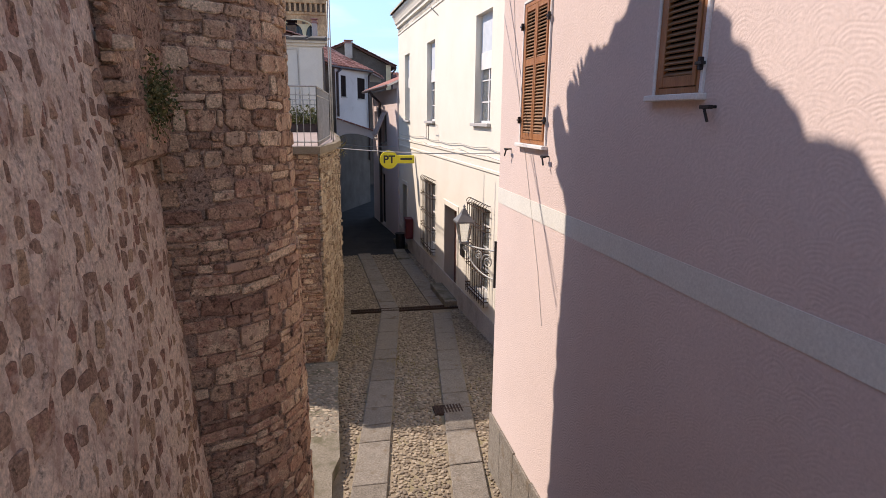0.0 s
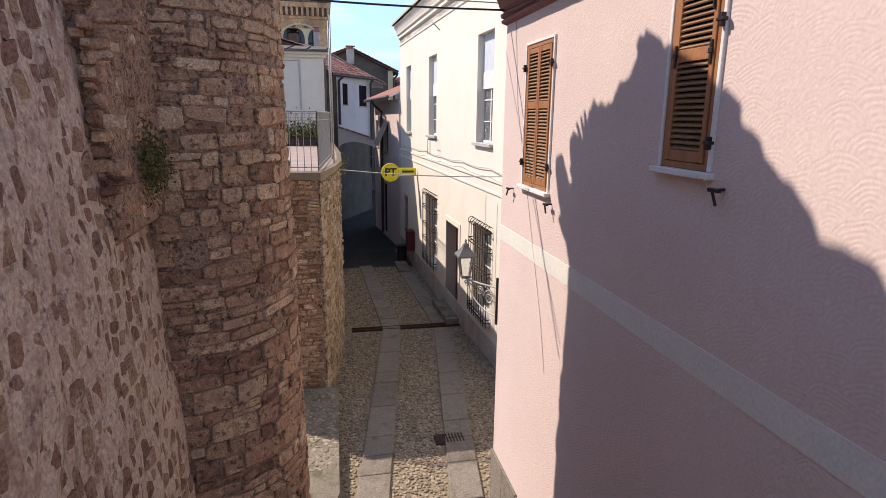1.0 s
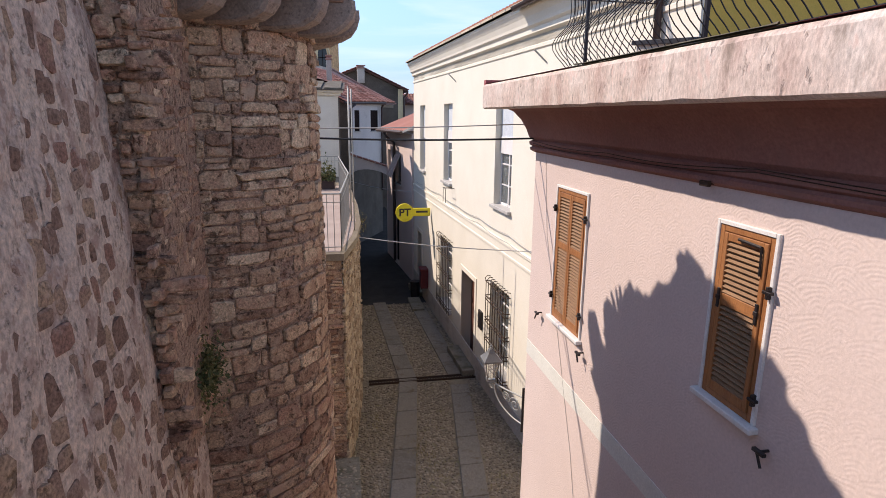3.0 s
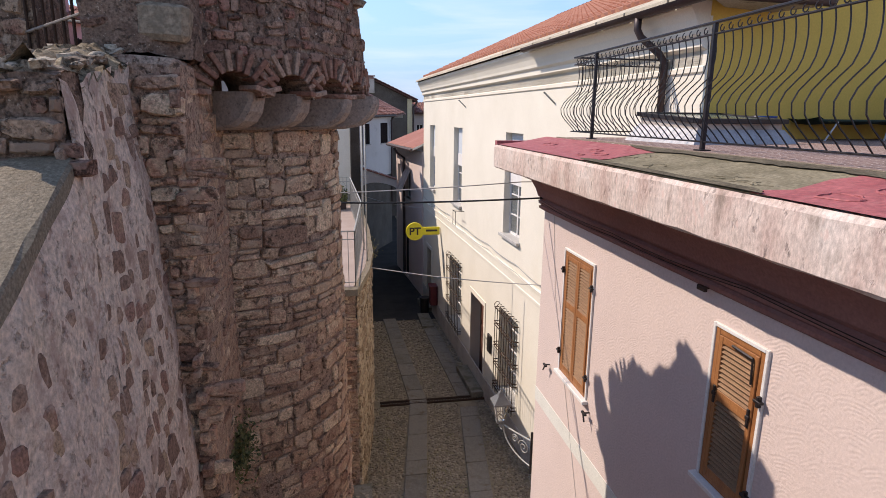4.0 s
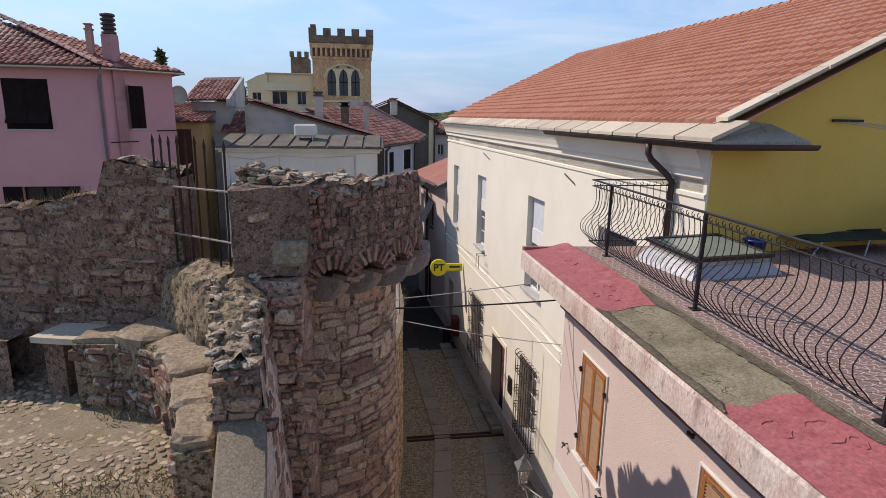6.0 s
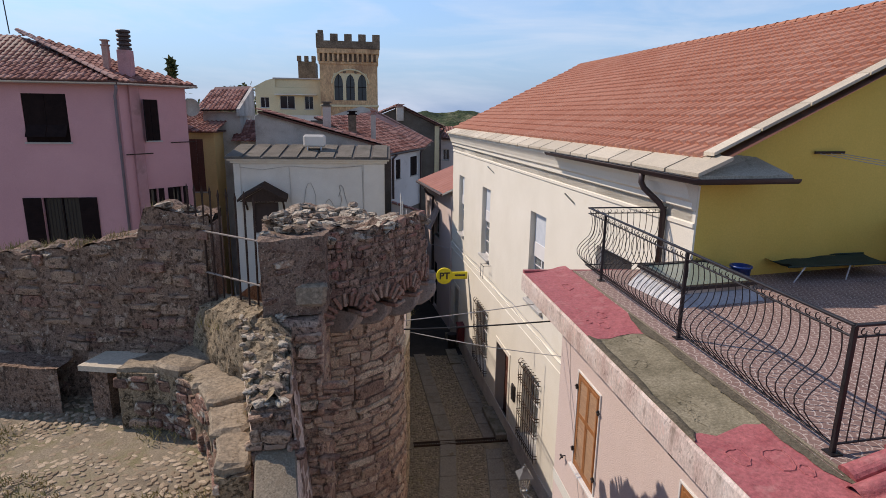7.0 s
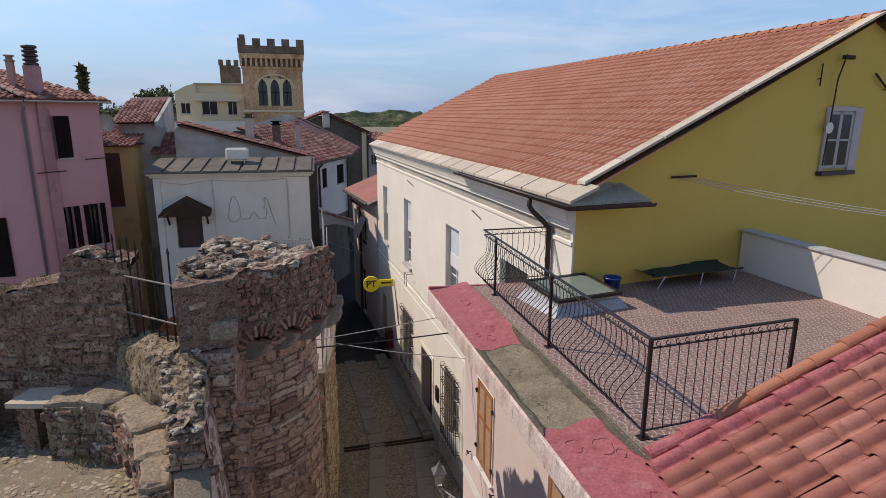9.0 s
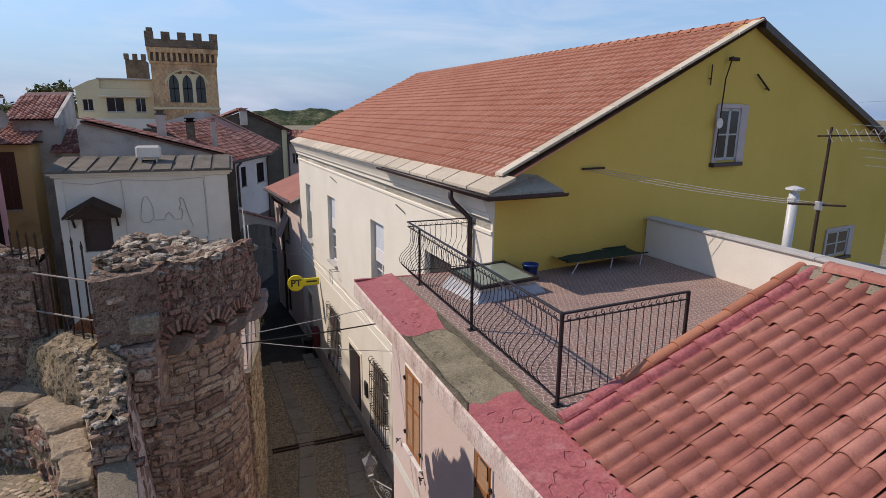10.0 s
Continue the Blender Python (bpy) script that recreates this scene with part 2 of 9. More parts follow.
STONES = [(0.29, 0.165, 0.115), (0.49, 0.315, 0.215), (0.62, 0.435, 0.285), (0.48, 0.275, 0.19), (0.76, 0.57, 0.385)]
RUBBLE = [(0.27, 0.17, 0.125), (0.38, 0.255, 0.185), (0.48, 0.335, 0.22), (0.34, 0.195, 0.145)]
LIME = (0.56, 0.43, 0.345)
DULL = [(0.2, 0.125, 0.094), (0.33, 0.22, 0.16), (0.46, 0.33, 0.232), (0.31, 0.175, 0.13)]


def stonework(name, colours, by, smear, cut=(0.5, 0.64), scale=9, pits=(17, 0.46, 0.36), spread=0.36):
    """Rough quarry stone: pitted, with smears of old mortar and pale flecks."""
    return surface(name, colours, scale, 0.92, 1.0, 60, 0.34, random_by=by, spread=spread, spots=smear, spot_scale=5, spot_cut=cut, bump_scale=26, depth=0.03,
                   pits=pits)


m_stone = stonework("turret stone", STONES, "object", (0.46, 0.315, 0.225), (0.53, 0.66), pits=(14, 0.45, 0.42), spread=0.28)
m_stone_rest = stonework("turret stone joined", STONES, "island", (0.46, 0.315, 0.225), (0.53, 0.66), pits=(14, 0.45, 0.42), spread=0.28)
# Lighter copy of the turret stone: weaker shade higher up, put into the colour.
UPPER_LIT = [(0.36, 0.22, 0.148), (0.57, 0.39, 0.255), (0.7, 0.505, 0.33), (0.54, 0.335, 0.222), (0.8, 0.61, 0.41)]
m_upper_lit = stonework("upper stone lightened for weaker shade", UPPER_LIT, "object", (0.5, 0.36, 0.25), (0.53, 0.66), pits=(14, 0.45, 0.42), spread=0.28)
m_upper_lit_rest = stonework("upper stone lightened for weaker shade joined", UPPER_LIT, "island", (0.5, 0.36, 0.25), (0.53, 0.66), pits=(14, 0.45, 0.42), spread=0.28)
CROWN = [(0.2, 0.118, 0.088), (0.33, 0.205, 0.15), (0.43, 0.285, 0.2), (0.36, 0.185, 0.14)]
m_crown = stonework("crown rubble", CROWN, "island", (0.3, 0.195, 0.145))
m_mortar = surface("old lime mortar", [(0.33, 0.215, 0.155), (0.49, 0.345, 0.25), (0.4, 0.265, 0.195)], 6, 0.95, 1.0, 70, 0.32, spots=(0.3, 0.185, 0.14), spot_scale=7, spot_cut=(0.54, 0.64), bump_scale=16, depth=0.05,
                   pits=(24, 0.46, 0.5), specks=((0.6, 0.47, 0.36), 30, 0.62))
m_render = surface("rough lime render", [(0.65, 0.51, 0.42), (0.77, 0.62, 0.5), (0.71, 0.56, 0.435)], 2.2, 0.95, 1.0, 34, 0.26, spots=(0.46, 0.325, 0.26), spot_scale=5, spot_cut=(0.52, 0.64), bump_scale=12, depth=0.07,
                   pits=(13, 0.42, 0.6), specks=((0.4, 0.275, 0.215), 10, 0.6))
m_rubble = stonework("rubble stone", RUBBLE, "object", LIME, (0.57, 0.7), pits=(12, 0.42, 0.5))
m_rubble_rest = stonework("rubble stone joined", RUBBLE, "island", LIME, (0.57, 0.7), pits=(12, 0.42, 0.5))
m_ruin = surface("weathered grey masonry", [(0.17, 0.11, 0.08), (0.31, 0.21, 0.152), (0.22, 0.142, 0.105)], 3.0, 0.95, 1.0, 60, 0.36, spots=(0.4, 0.315, 0.24), spot_scale=7, spot_cut=(0.58, 0.67), bump_scale=13, depth=0.06,
                 pits=(20, 0.46, 0.5), specks=((0.6, 0.5, 0.4), 26, 0.65))
m_ruin_plain = surface("coarse grey render block", [(0.18, 0.12, 0.09), (0.29, 0.205, 0.152), (0.22, 0.146, 0.11)], 4, 0.95, 1.0, 60, 0.36, spots=(0.11, 0.072, 0.054), spot_scale=6, bump_scale=18, depth=0.045,
                       pits=(24, 0.44, 0.5), specks=((0.5, 0.42, 0.33), 34, 0.64))
m_ruin_stone = surface("grey masonry stone", DULL, 6, 0.92, 1.0, 55, 0.32, random_by="island", spread=0.4, spots=(0.5, 0.45, 0.36), spot_scale=8, spot_cut=(0.55, 0.64), bump_scale=20, depth=0.035, pits=(26, 0.44, 0.5))
m_top = surface("lichened top stone", [(0.22, 0.16, 0.115), (0.4, 0.31, 0.23), (0.54, 0.46, 0.355)], 6, 0.92, 1.0, 55, 0.32, random_by="island", spread=0.4, spots=(0.56, 0.49, 0.385), spot_scale=8, spot_cut=(0.56, 0.66), bump_scale=20, depth=0.035, pits=(20, 0.46, 0.35))
m_block = surface("olive-grey mortar mass", [(0.24, 0.18, 0.115), (0.37, 0.29, 0.19), (0.29, 0.225, 0.15)], 4, 0.95, 1.0, 60, 0.34, spots=(0.17, 0.125, 0.085), spot_scale=6, bump_scale=15, depth=0.05, pits=(18, 0.47, 0.35), specks=((0.55, 0.47, 0.35), 30, 0.65))
m_corbel = surface("grey-brown corbel stone", [(0.3, 0.235, 0.19), (0.4, 0.32, 0.262)], 3.0, 0.9, 0.6, 45, 0.2, spots=(0.22, 0.165, 0.13), spot_scale=4, pits=(24, 0.42, 0.6))
m_ruin_piece = stonework("grey masonry piece", DULL, "object", (0.281, 0.199, 0.145))
m_ruin_flat = surface("pale flat top stone", [(0.3, 0.235, 0.165), (0.4, 0.325, 0.235)], 3, 0.9, 0.9, 30, 0.3, spots=(0.2, 0.165, 0.12), spot_scale=4, bump_scale=14, depth=0.03)
m_cobble_pale = surface("pale court cobble", [(0.271, 0.204, 0.138), (0.37, 0.284, 0.195), (0.493, 0.386, 0.276)], 3, 0.85, 0.2, 60, 0.15, random_by="island", spread=0.4)
m_coping = surface("cement coping", [(0.235, 0.191, 0.136), (0.294, 0.242, 0.175)], 2.0, 0.92, 0.6, 70, 0.3, spots=(0.202, 0.156, 0.108), spot_scale=5, bump_scale=60)
m_flag_pale = surface("worn cement paving", [(0.2, 0.175, 0.135), (0.29, 0.255, 0.2)], 1.2, 0.9, 0.5, 40, 0.25, spots=(0.12, 0.11, 0.07), spot_scale=3, spot_cut=(0.5, 0.65))
m_pink = surface("pink combed plaster", [(0.61, 0.495, 0.45), (0.66, 0.54, 0.49)], 0.9, 0.9, 0.25, 35, 0.06)
m_cornice = surface("dull red-pink cornice paint", [(0.26, 0.12, 0.1), (0.32, 0.16, 0.135)], 1.5, 0.9, 0.3, 40, 0.12, spots=(0.24, 0.128, 0.108), spot_scale=2.5)
m_band = surface("pale grey painted band", [(0.63, 0.615, 0.555), (0.69, 0.675, 0.61)], 1.5, 0.9, 0.15, 50, 0.08)
m_cream = surface("cream plaster", [(0.7, 0.65, 0.545), (0.76, 0.71, 0.605)], 0.7, 0.9, 0.15, 40, 0.05, spots=(0.66, 0.6, 0.47), spot_scale=0.8, spot_cut=(0.6, 0.85))
m_yellow = surface("olive yellow plaster", [(0.6, 0.41, 0.09), (0.69, 0.475, 0.118)], 0.5, 0.9, 0.15, 40, 0.06, spots=(0.52, 0.35, 0.08), spot_scale=0.5, spot_cut=(0.6, 0.85))
m_white = surface("white wall paint", [(0.66, 0.605, 0.52), (0.75, 0.7, 0.61)], 1.0, 0.85, 0.15, 40, 0.05, spots=(0.58, 0.525, 0.44), spot_scale=1.2, spot_cut=(0.62, 0.85))
m_slab = surface("stained concrete slab edge", [(0.5, 0.36, 0.31), (0.64, 0.52, 0.455), (0.7, 0.61, 0.55)], 3.5, 0.92, 1.0, 45, 0.2, spots=(0.235, 0.185, 0.15), spot_scale=4.0, spot_cut=(0.58, 0.74), bump_scale=11, stretch=(1, 1, 0.45), pits=(16, 0.4, 0.6), specks=((0.62, 0.46, 0.4), 7, 0.6))
m_red = surface("red waterproof paint", [(0.3, 0.065, 0.07), (0.4, 0.115, 0.115), (0.34, 0.085, 0.09)], 4, 0.7, 0.7, 30, 0.22, spots=(0.44, 0.2, 0.18), spot_scale=3.5, spot_cut=(0.56, 0.74), bump_scale=9, specks=((0.3, 0.18, 0.14), 9, 0.68))
m_bare = surface("bare grey-green concrete", [(0.15, 0.128, 0.082), (0.235, 0.202, 0.135), (0.29, 0.25, 0.172)], 2.5, 0.92, 0.9, 40, 0.24, spots=(0.12, 0.105, 0.068), spot_scale=3.5, spot_cut=(0.54, 0.68), bump_scale=12, pits=(14, 0.4, 0.6))
m_rim = surface("grey mossy rim", [(0.1, 0.084, 0.06), (0.165, 0.14, 0.1)], 6, 0.92, 0.8, 40, 0.3, bump_scale=16)
m_iron = surface("black wrought iron", [(0.014, 0.011, 0.012), (0.032, 0.026, 0.027)], 8, 0.45, 0.15, 80, 0.15, 0.3)
m_rust = surface("rusted iron", [(0.05, 0.035, 0.028), (0.09, 0.055, 0.04)], 14, 0.85, 0.3, 90, 0.2, 0.2)
m_wood = surface("varnished shutter wood", [(0.29, 0.112, 0.036), (0.4, 0.17, 0.058)], 3, 0.55, 0.2, 45, 0.2, stretch=(6, 6, 0.6))
m_wood_old = surface("worn slat wood", [(0.22, 0.115, 0.055), (0.31, 0.175, 0.085)], 5, 0.7, 0.25, 60, 0.2, stretch=(6, 1, 6))
m_brown = surface("brown door wood", [(0.1, 0.035, 0.022), (0.15, 0.055, 0.032)], 3, 0.6, 0.2, 40, 0.2, stretch=(6, 6, 0.6))
m_dark_shutter = surface("dark brown shutter paint", [(0.013, 0.008, 0.008), (0.024, 0.014, 0.013)], 3, 0.9, 0.15, 40, 0.12)
m_trim = surface("white stone trim", [(0.66, 0.63, 0.6), (0.74, 0.72, 0.69)], 3, 0.7, 0.1, 60, 0.08)
m_sill = surface("grey stone sill", [(0.4, 0.38, 0.35), (0.5, 0.48, 0.45)], 3, 0.8, 0.2, 60, 0.12)
m_brick = surface("old arch brick", [(0.26, 0.13, 0.09), (0.36, 0.2, 0.14), (0.42, 0.28, 0.2)], 8, 0.92, 0.7, 40, 0.3, random_by="object", spots=(0.3, 0.225, 0.175), spot_scale=9, bump_scale=22)
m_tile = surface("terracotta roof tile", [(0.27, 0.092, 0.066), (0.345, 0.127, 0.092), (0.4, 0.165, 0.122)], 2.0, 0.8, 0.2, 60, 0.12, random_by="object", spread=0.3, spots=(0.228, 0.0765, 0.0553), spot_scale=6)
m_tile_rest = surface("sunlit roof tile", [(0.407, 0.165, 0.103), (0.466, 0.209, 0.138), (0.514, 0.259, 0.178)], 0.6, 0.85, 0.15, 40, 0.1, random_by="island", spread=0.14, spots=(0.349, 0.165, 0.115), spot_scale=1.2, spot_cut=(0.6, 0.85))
m_tile_far = surface("far roof tile", [(0.2, 0.085, 0.066), (0.3, 0.135, 0.105), (0.42, 0.23, 0.185)], 0.8, 0.85, 0.1, 20, 0.15, random_by="island", spread=0.4, spots=(0.14, 0.09, 0.075), spot_scale=1.2)
m_redsheet = surface("dull red roof sheet", [(0.28, 0.105, 0.075), (0.36, 0.145, 0.105)], 1.0, 0.8, 0.1, 30, 0.12)
m_hip = surface("pale pink hip tile", [(0.36, 0.2, 0.165), (0.48, 0.3, 0.25)], 2.0, 0.85, 0.1, 30, 0.15, random_by="object", spread=0.3)
m_tile_orange = surface("orange verge tile", [(0.36, 0.13, 0.07), (0.43, 0.175, 0.095)], 3.0, 0.8, 0.2, 60, 0.12, random_by="object", spread=0.25)
m_slate = surface("pale eave slab", [(0.5, 0.43, 0.33), (0.62, 0.54, 0.42)], 1.2, 0.85, 0.25, 40, 0.14, random_by="object", spread=0.5, spots=(0.4, 0.35, 0.27), spot_scale=2.5)
m_eave = surface("weathered grey-beige cement", [(0.36, 0.31, 0.24), (0.48, 0.42, 0.33)], 2, 0.9, 0.4, 40, 0.2, spots=(0.18, 0.16, 0.12), spot_scale=4)
m_gutter = surface("brown painted gutter", [(0.05, 0.03, 0.028), (0.075, 0.048, 0.042)], 3, 0.5, 0.1, 50, 0.12, 0.2)
m_zinc = surface("galvanised metal", [(0.5, 0.5, 0.5), (0.6, 0.6, 0.6)], 5, 0.4, 0.08, 50, 0.08, 0.7)
m_pane = glass("window pane")
m_skyglass = plain("greenish glazing", (0.2, 0.24, 0.2), 0.08)
m_lampglass = glass("lantern glass", (0.85, 0.87, 0.85))
m_veil = surface("sheer curtain", [(0.5, 0.54, 0.58), (0.6, 0.63, 0.66)], 5, 0.8, 0.1)
m_pane_dark = plain("dark pane", (0.02, 0.022, 0.025), 0.08)
m_surround = surface("mauve painted surround", [(0.5, 0.42, 0.4), (0.56, 0.47, 0.45)], 2, 0.85, 0.1)
m_dark = surface("dark interior", [(0.012, 0.011, 0.01), (0.02, 0.018, 0.016)], 2, 0.9, 0)
m_cobble = surface("river cobble", [(0.175, 0.138, 0.098), (0.26, 0.208, 0.148), (0.36, 0.295, 0.212)], 3, 0.8, 0.2, 60, 0.15, random_by="island", spread=0.36)
m_bed = surface("cobble bedding", [(0.205, 0.165, 0.117), (0.29, 0.237, 0.168), (0.22, 0.19, 0.102)], 2.5, 0.95, 0.5, 60, 0.2)
m_flag = surface("grey paving slab", [(0.185, 0.16, 0.13), (0.265, 0.235, 0.195), (0.225, 0.197, 0.162)], 5, 0.85, 0.6, 40, 0.28, random_by="object", spread=0.18, spots=(0.15, 0.115, 0.08), spot_scale=4)
# Near-black colour carries the deep shade of the lane's far end.
m_lane_shade = surface("lane surface with shade in its colour", [(0.035, 0.033, 0.03), (0.06, 0.055, 0.05)], 1.5, 0.92, 0.3, 50, 0.2)
m_earth = surface("dry ground", [(0.2, 0.17, 0.12), (0.28, 0.24, 0.17), (0.16, 0.16, 0.08)], 0.08, 0.95, 0.2, 3, 0.2)
m_pinkhouse = surface("mauve pink plaster", [(0.551, 0.293, 0.301), (0.616, 0.335, 0.339)], 0.5, 0.9, 0.12, 30, 0.05, spots=(0.498, 0.276, 0.275), spot_scale=0.7, spot_cut=(0.6, 0.8))
m_mauve_dark = surface("stained mauve plaster", [(0.4, 0.2, 0.2), (0.52, 0.29, 0.29)], 0.7, 0.92, 0.12, 30, 0.1, spots=(0.3, 0.17, 0.16), spot_scale=1.2)
m_ochre = surface("ochre plaster", [(0.6, 0.42, 0.18), (0.7, 0.5, 0.23)], 0.6, 0.9, 0.12, 30, 0.1, spots=(0.45, 0.3, 0.14), spot_scale=0.7, spot_cut=(0.55, 0.75))
m_greywall = surface("grey stained plaster", [(0.3, 0.265, 0.225), (0.5, 0.455, 0.4), (0.6, 0.555, 0.49)], 0.7, 0.9, 0.15, 20, 0.12)
m_tower = surface("castle sandstone", [(0.5, 0.3, 0.155), (0.72, 0.47, 0.255), (0.6, 0.37, 0.2)], 0.5, 0.9, 0.1, 6, 0.25, spots=(0.33, 0.19, 0.11), spot_scale=0.7, spot_cut=(0.52, 0.68), stretch=(1, 1, 0.5))
m_towerdark = surface("castle dark parapet", [(0.13, 0.1, 0.072), (0.3, 0.225, 0.155)], 1.0, 0.9, 0.1, 6, 0.3)
m_palace = surface("pale yellow plaster", [(0.682, 0.572, 0.347), (0.748, 0.638, 0.41)], 0.3, 0.9, 0.1, 8, 0.06)
m_pipe = plain("grey-mauve pipe paint", (0.2, 0.17, 0.2), 0.5)
# Also serves as painted shade on the street-end house's lower wall.
m_greydark = surface("dark stained and shaded plaster", [(0.1, 0.085, 0.07), (0.17, 0.15, 0.13)], 0.8, 0.92, 0.15, 20, 0.15)
m_bluewhite = surface("cool white plaster", [(0.6, 0.575, 0.56), (0.68, 0.655, 0.64)], 0.6, 0.9, 0.1, 20, 0.06, spots=(0.387, 0.365, 0.351), spot_scale=0.9, spot_cut=(0.6, 0.8))
m_slabroof = surface("mossy roof slab", [(0.13, 0.115, 0.092), (0.22, 0.19, 0.155)], 1.0, 0.92, 0.3, 20, 0.2, spots=(0.09, 0.085, 0.06), spot_scale=2.5)
# Yellow tint of these two stands for light bounced off the cream facade.
m_bounce_render = surface("dry render with bounced light in its colour", [(0.33, 0.25, 0.17), (0.46, 0.36, 0.25), (0.39, 0.3, 0.2)], 3.0, 0.95, 1.0, 30, 0.3, bump_scale=9, depth=0.06, pits=(9, 0.42, 0.5), spots=(0.26, 0.19, 0.12), spot_scale=3)
m_bounce_stone = stonework("side stone with bounced light in its colour", [(0.3, 0.205, 0.135), (0.42, 0.31, 0.205), (0.53, 0.41, 0.28)], "island", (0.42, 0.325, 0.225), pits=(12, 0.43, 0.5))
m_pt = plain("yellow sign enamel", (0.72, 0.62, 0.02), 0.4)
m_ink = plain("dark sign lettering", (0.03, 0.025, 0.02), 0.5)
m_postred = plain("red enamel", (0.11, 0.01, 0.013), 0.6)
m_green = surface("dark green canvas", [(0.008, 0.022, 0.014), (0.016, 0.036, 0.022)], 6, 0.8, 0.2, 80, 0.15)
m_blue = plain("blue plastic", (0.012, 0.045, 0.2), 0.35)
m_black = plain("black rubber cable", (0.012, 0.012, 0.012), 0.6)
m_cable = plain("pale cable sheath", (0.4, 0.38, 0.35), 0.6)
m_flue = plain("white enamelled flue", (0.52, 0.52, 0.52), 0.4)
m_lampgrey = surface("grey lantern enamel", [(0.13, 0.13, 0.13), (0.2, 0.2, 0.195)], 6, 0.5, 0.1, 60, 0.15, 0.2)
m_fence_rail = surface("weathered brown-grey rail", [(0.2, 0.165, 0.14), (0.3, 0.255, 0.22)], 9, 0.8, 0.3, 60, 0.2)
m_rail = surface("weathered pale railing paint", [(0.3, 0.3, 0.27), (0.42, 0.41, 0.38)], 6, 0.6, 0.1, 60, 0.15, 0.2)
m_floor_pink = surface("pale pink terrace floor", [(0.32, 0.24, 0.2), (0.4, 0.31, 0.26)], 1.5, 0.8, 0.1, 40, 0.1)
m_lead = surface("dull lead sheet", [(0.3, 0.3, 0.31), (0.42, 0.42, 0.43)], 5, 0.55, 0.15, 40, 0.12, 0.3)
m_leaf = surface("small leaves", [(0.054, 0.072, 0.0192), (0.126, 0.136, 0.0352), (0.18, 0.16, 0.056)], 9, 0.7, 0.0, 60, 0.15, random_by="island", spread=0.45)
m_grass = surface("dry tufts", [(0.2, 0.17, 0.05), (0.36, 0.28, 0.11)], 6, 0.8, 0.0, 60, 0.15, random_by="island", spread=0.45)
m_hill = surface("far wooded hill", [(0.02, 0.035, 0.02), (0.055, 0.075, 0.032), (0.2, 0.19, 0.11)], 0.06, 0.95, 0.0, 0.5, 0.5)


def mosaic(name, r=0.2):
    """Printed terrace tiles: mauve-brown chips between pale lines that run in overlapping fans."""
    mt = surface(name, [(0.2, 0.122, 0.1), (0.29, 0.185, 0.155)], 2.5, 0.75, 0.15, 50, 0.15, spots=(0.15, 0.095, 0.08), spot_scale=1.5, spot_cut=(0.58, 0.75))
    nt = mt.node_tree
    b = nt.nodes["Principled BSDF"]
    old = b.inputs["Base Color"].links[0].from_socket

    def op(kind, *args):
        n = nt.nodes.new("ShaderNodeMath")
        n.operation = kind
        for i, q in enumerate(args):
            if isinstance(q, (int, float)):
                n.inputs[i].default_value = q
            else:
                nt.links.new(q, n.inputs[i])
        return n.outputs[0]

    geo = nt.nodes.new("ShaderNodeNewGeometry")
    sp = nt.nodes.new("ShaderNodeSeparateXYZ")
    nt.links.new(geo.outputs["Position"], sp.inputs[0])
    h = r * 0.5
    row = op("DIVIDE", sp.outputs["X"], h)
    k = op("FLOOR", row)
    f = op("SUBTRACT", row, k)

    def fan(kk, fz):
        odd = op("MULTIPLY", op("MODULO", op("ADD", kk, 100.0), 2.0), 0.5)
        dy = op("MULTIPLY", op("SUBTRACT", op("FRACT", op("ADD", op("DIVIDE", sp.outputs["Y"], 2 * r), odd)), 0.5), 2 * r)
        dz = op("MULTIPLY", fz, h)
        return op("SQRT", op("ADD", op("MULTIPLY", dy, dy), op("MULTIPLY", dz, dz))), op("ARCTAN2", dy, dz)

    (d1, a1), (d0, a0) = fan(op("SUBTRACT", k, 1.0), op("ADD", f, 1.0)), fan(k, f)
    front = op("LESS_THAN", d1, r)
    back = op("SUBTRACT", 1.0, front)
    d = op("ADD", op("MULTIPLY", d1, front), op("MULTIPLY", d0, back))
    a = op("ADD", op("MULTIPLY", a1, front), op("MULTIPLY", a0, back))
    ring = op("GREATER_THAN", op("COSINE", op("MULTIPLY", d, 2 * math.pi / (r / 2.5))), 0.93)
    spoke = op("GREATER_THAN", op("COSINE", op("ADD", op("MULTIPLY", a, 7.0), op("MULTIPLY", op("FLOOR", op("DIVIDE", d, r / 2.5)), 3.1))), 0.965)
    line = op("MAXIMUM", ring, spoke)
    mx = nt.nodes.new("ShaderNodeMix")
    mx.data_type = "RGBA"
    mx.inputs["B"].default_value = (0.52, 0.43, 0.37, 1)
    nt.links.new(op("MULTIPLY", line, 0.8), mx.inputs["Factor"])
    nt.links.new(old, mx.inputs["A"])
    nt.links.new(mx.outputs["Result"], b.inputs["Base Color"])
    return mt


m_mosaic = mosaic("printed terrace tiles")


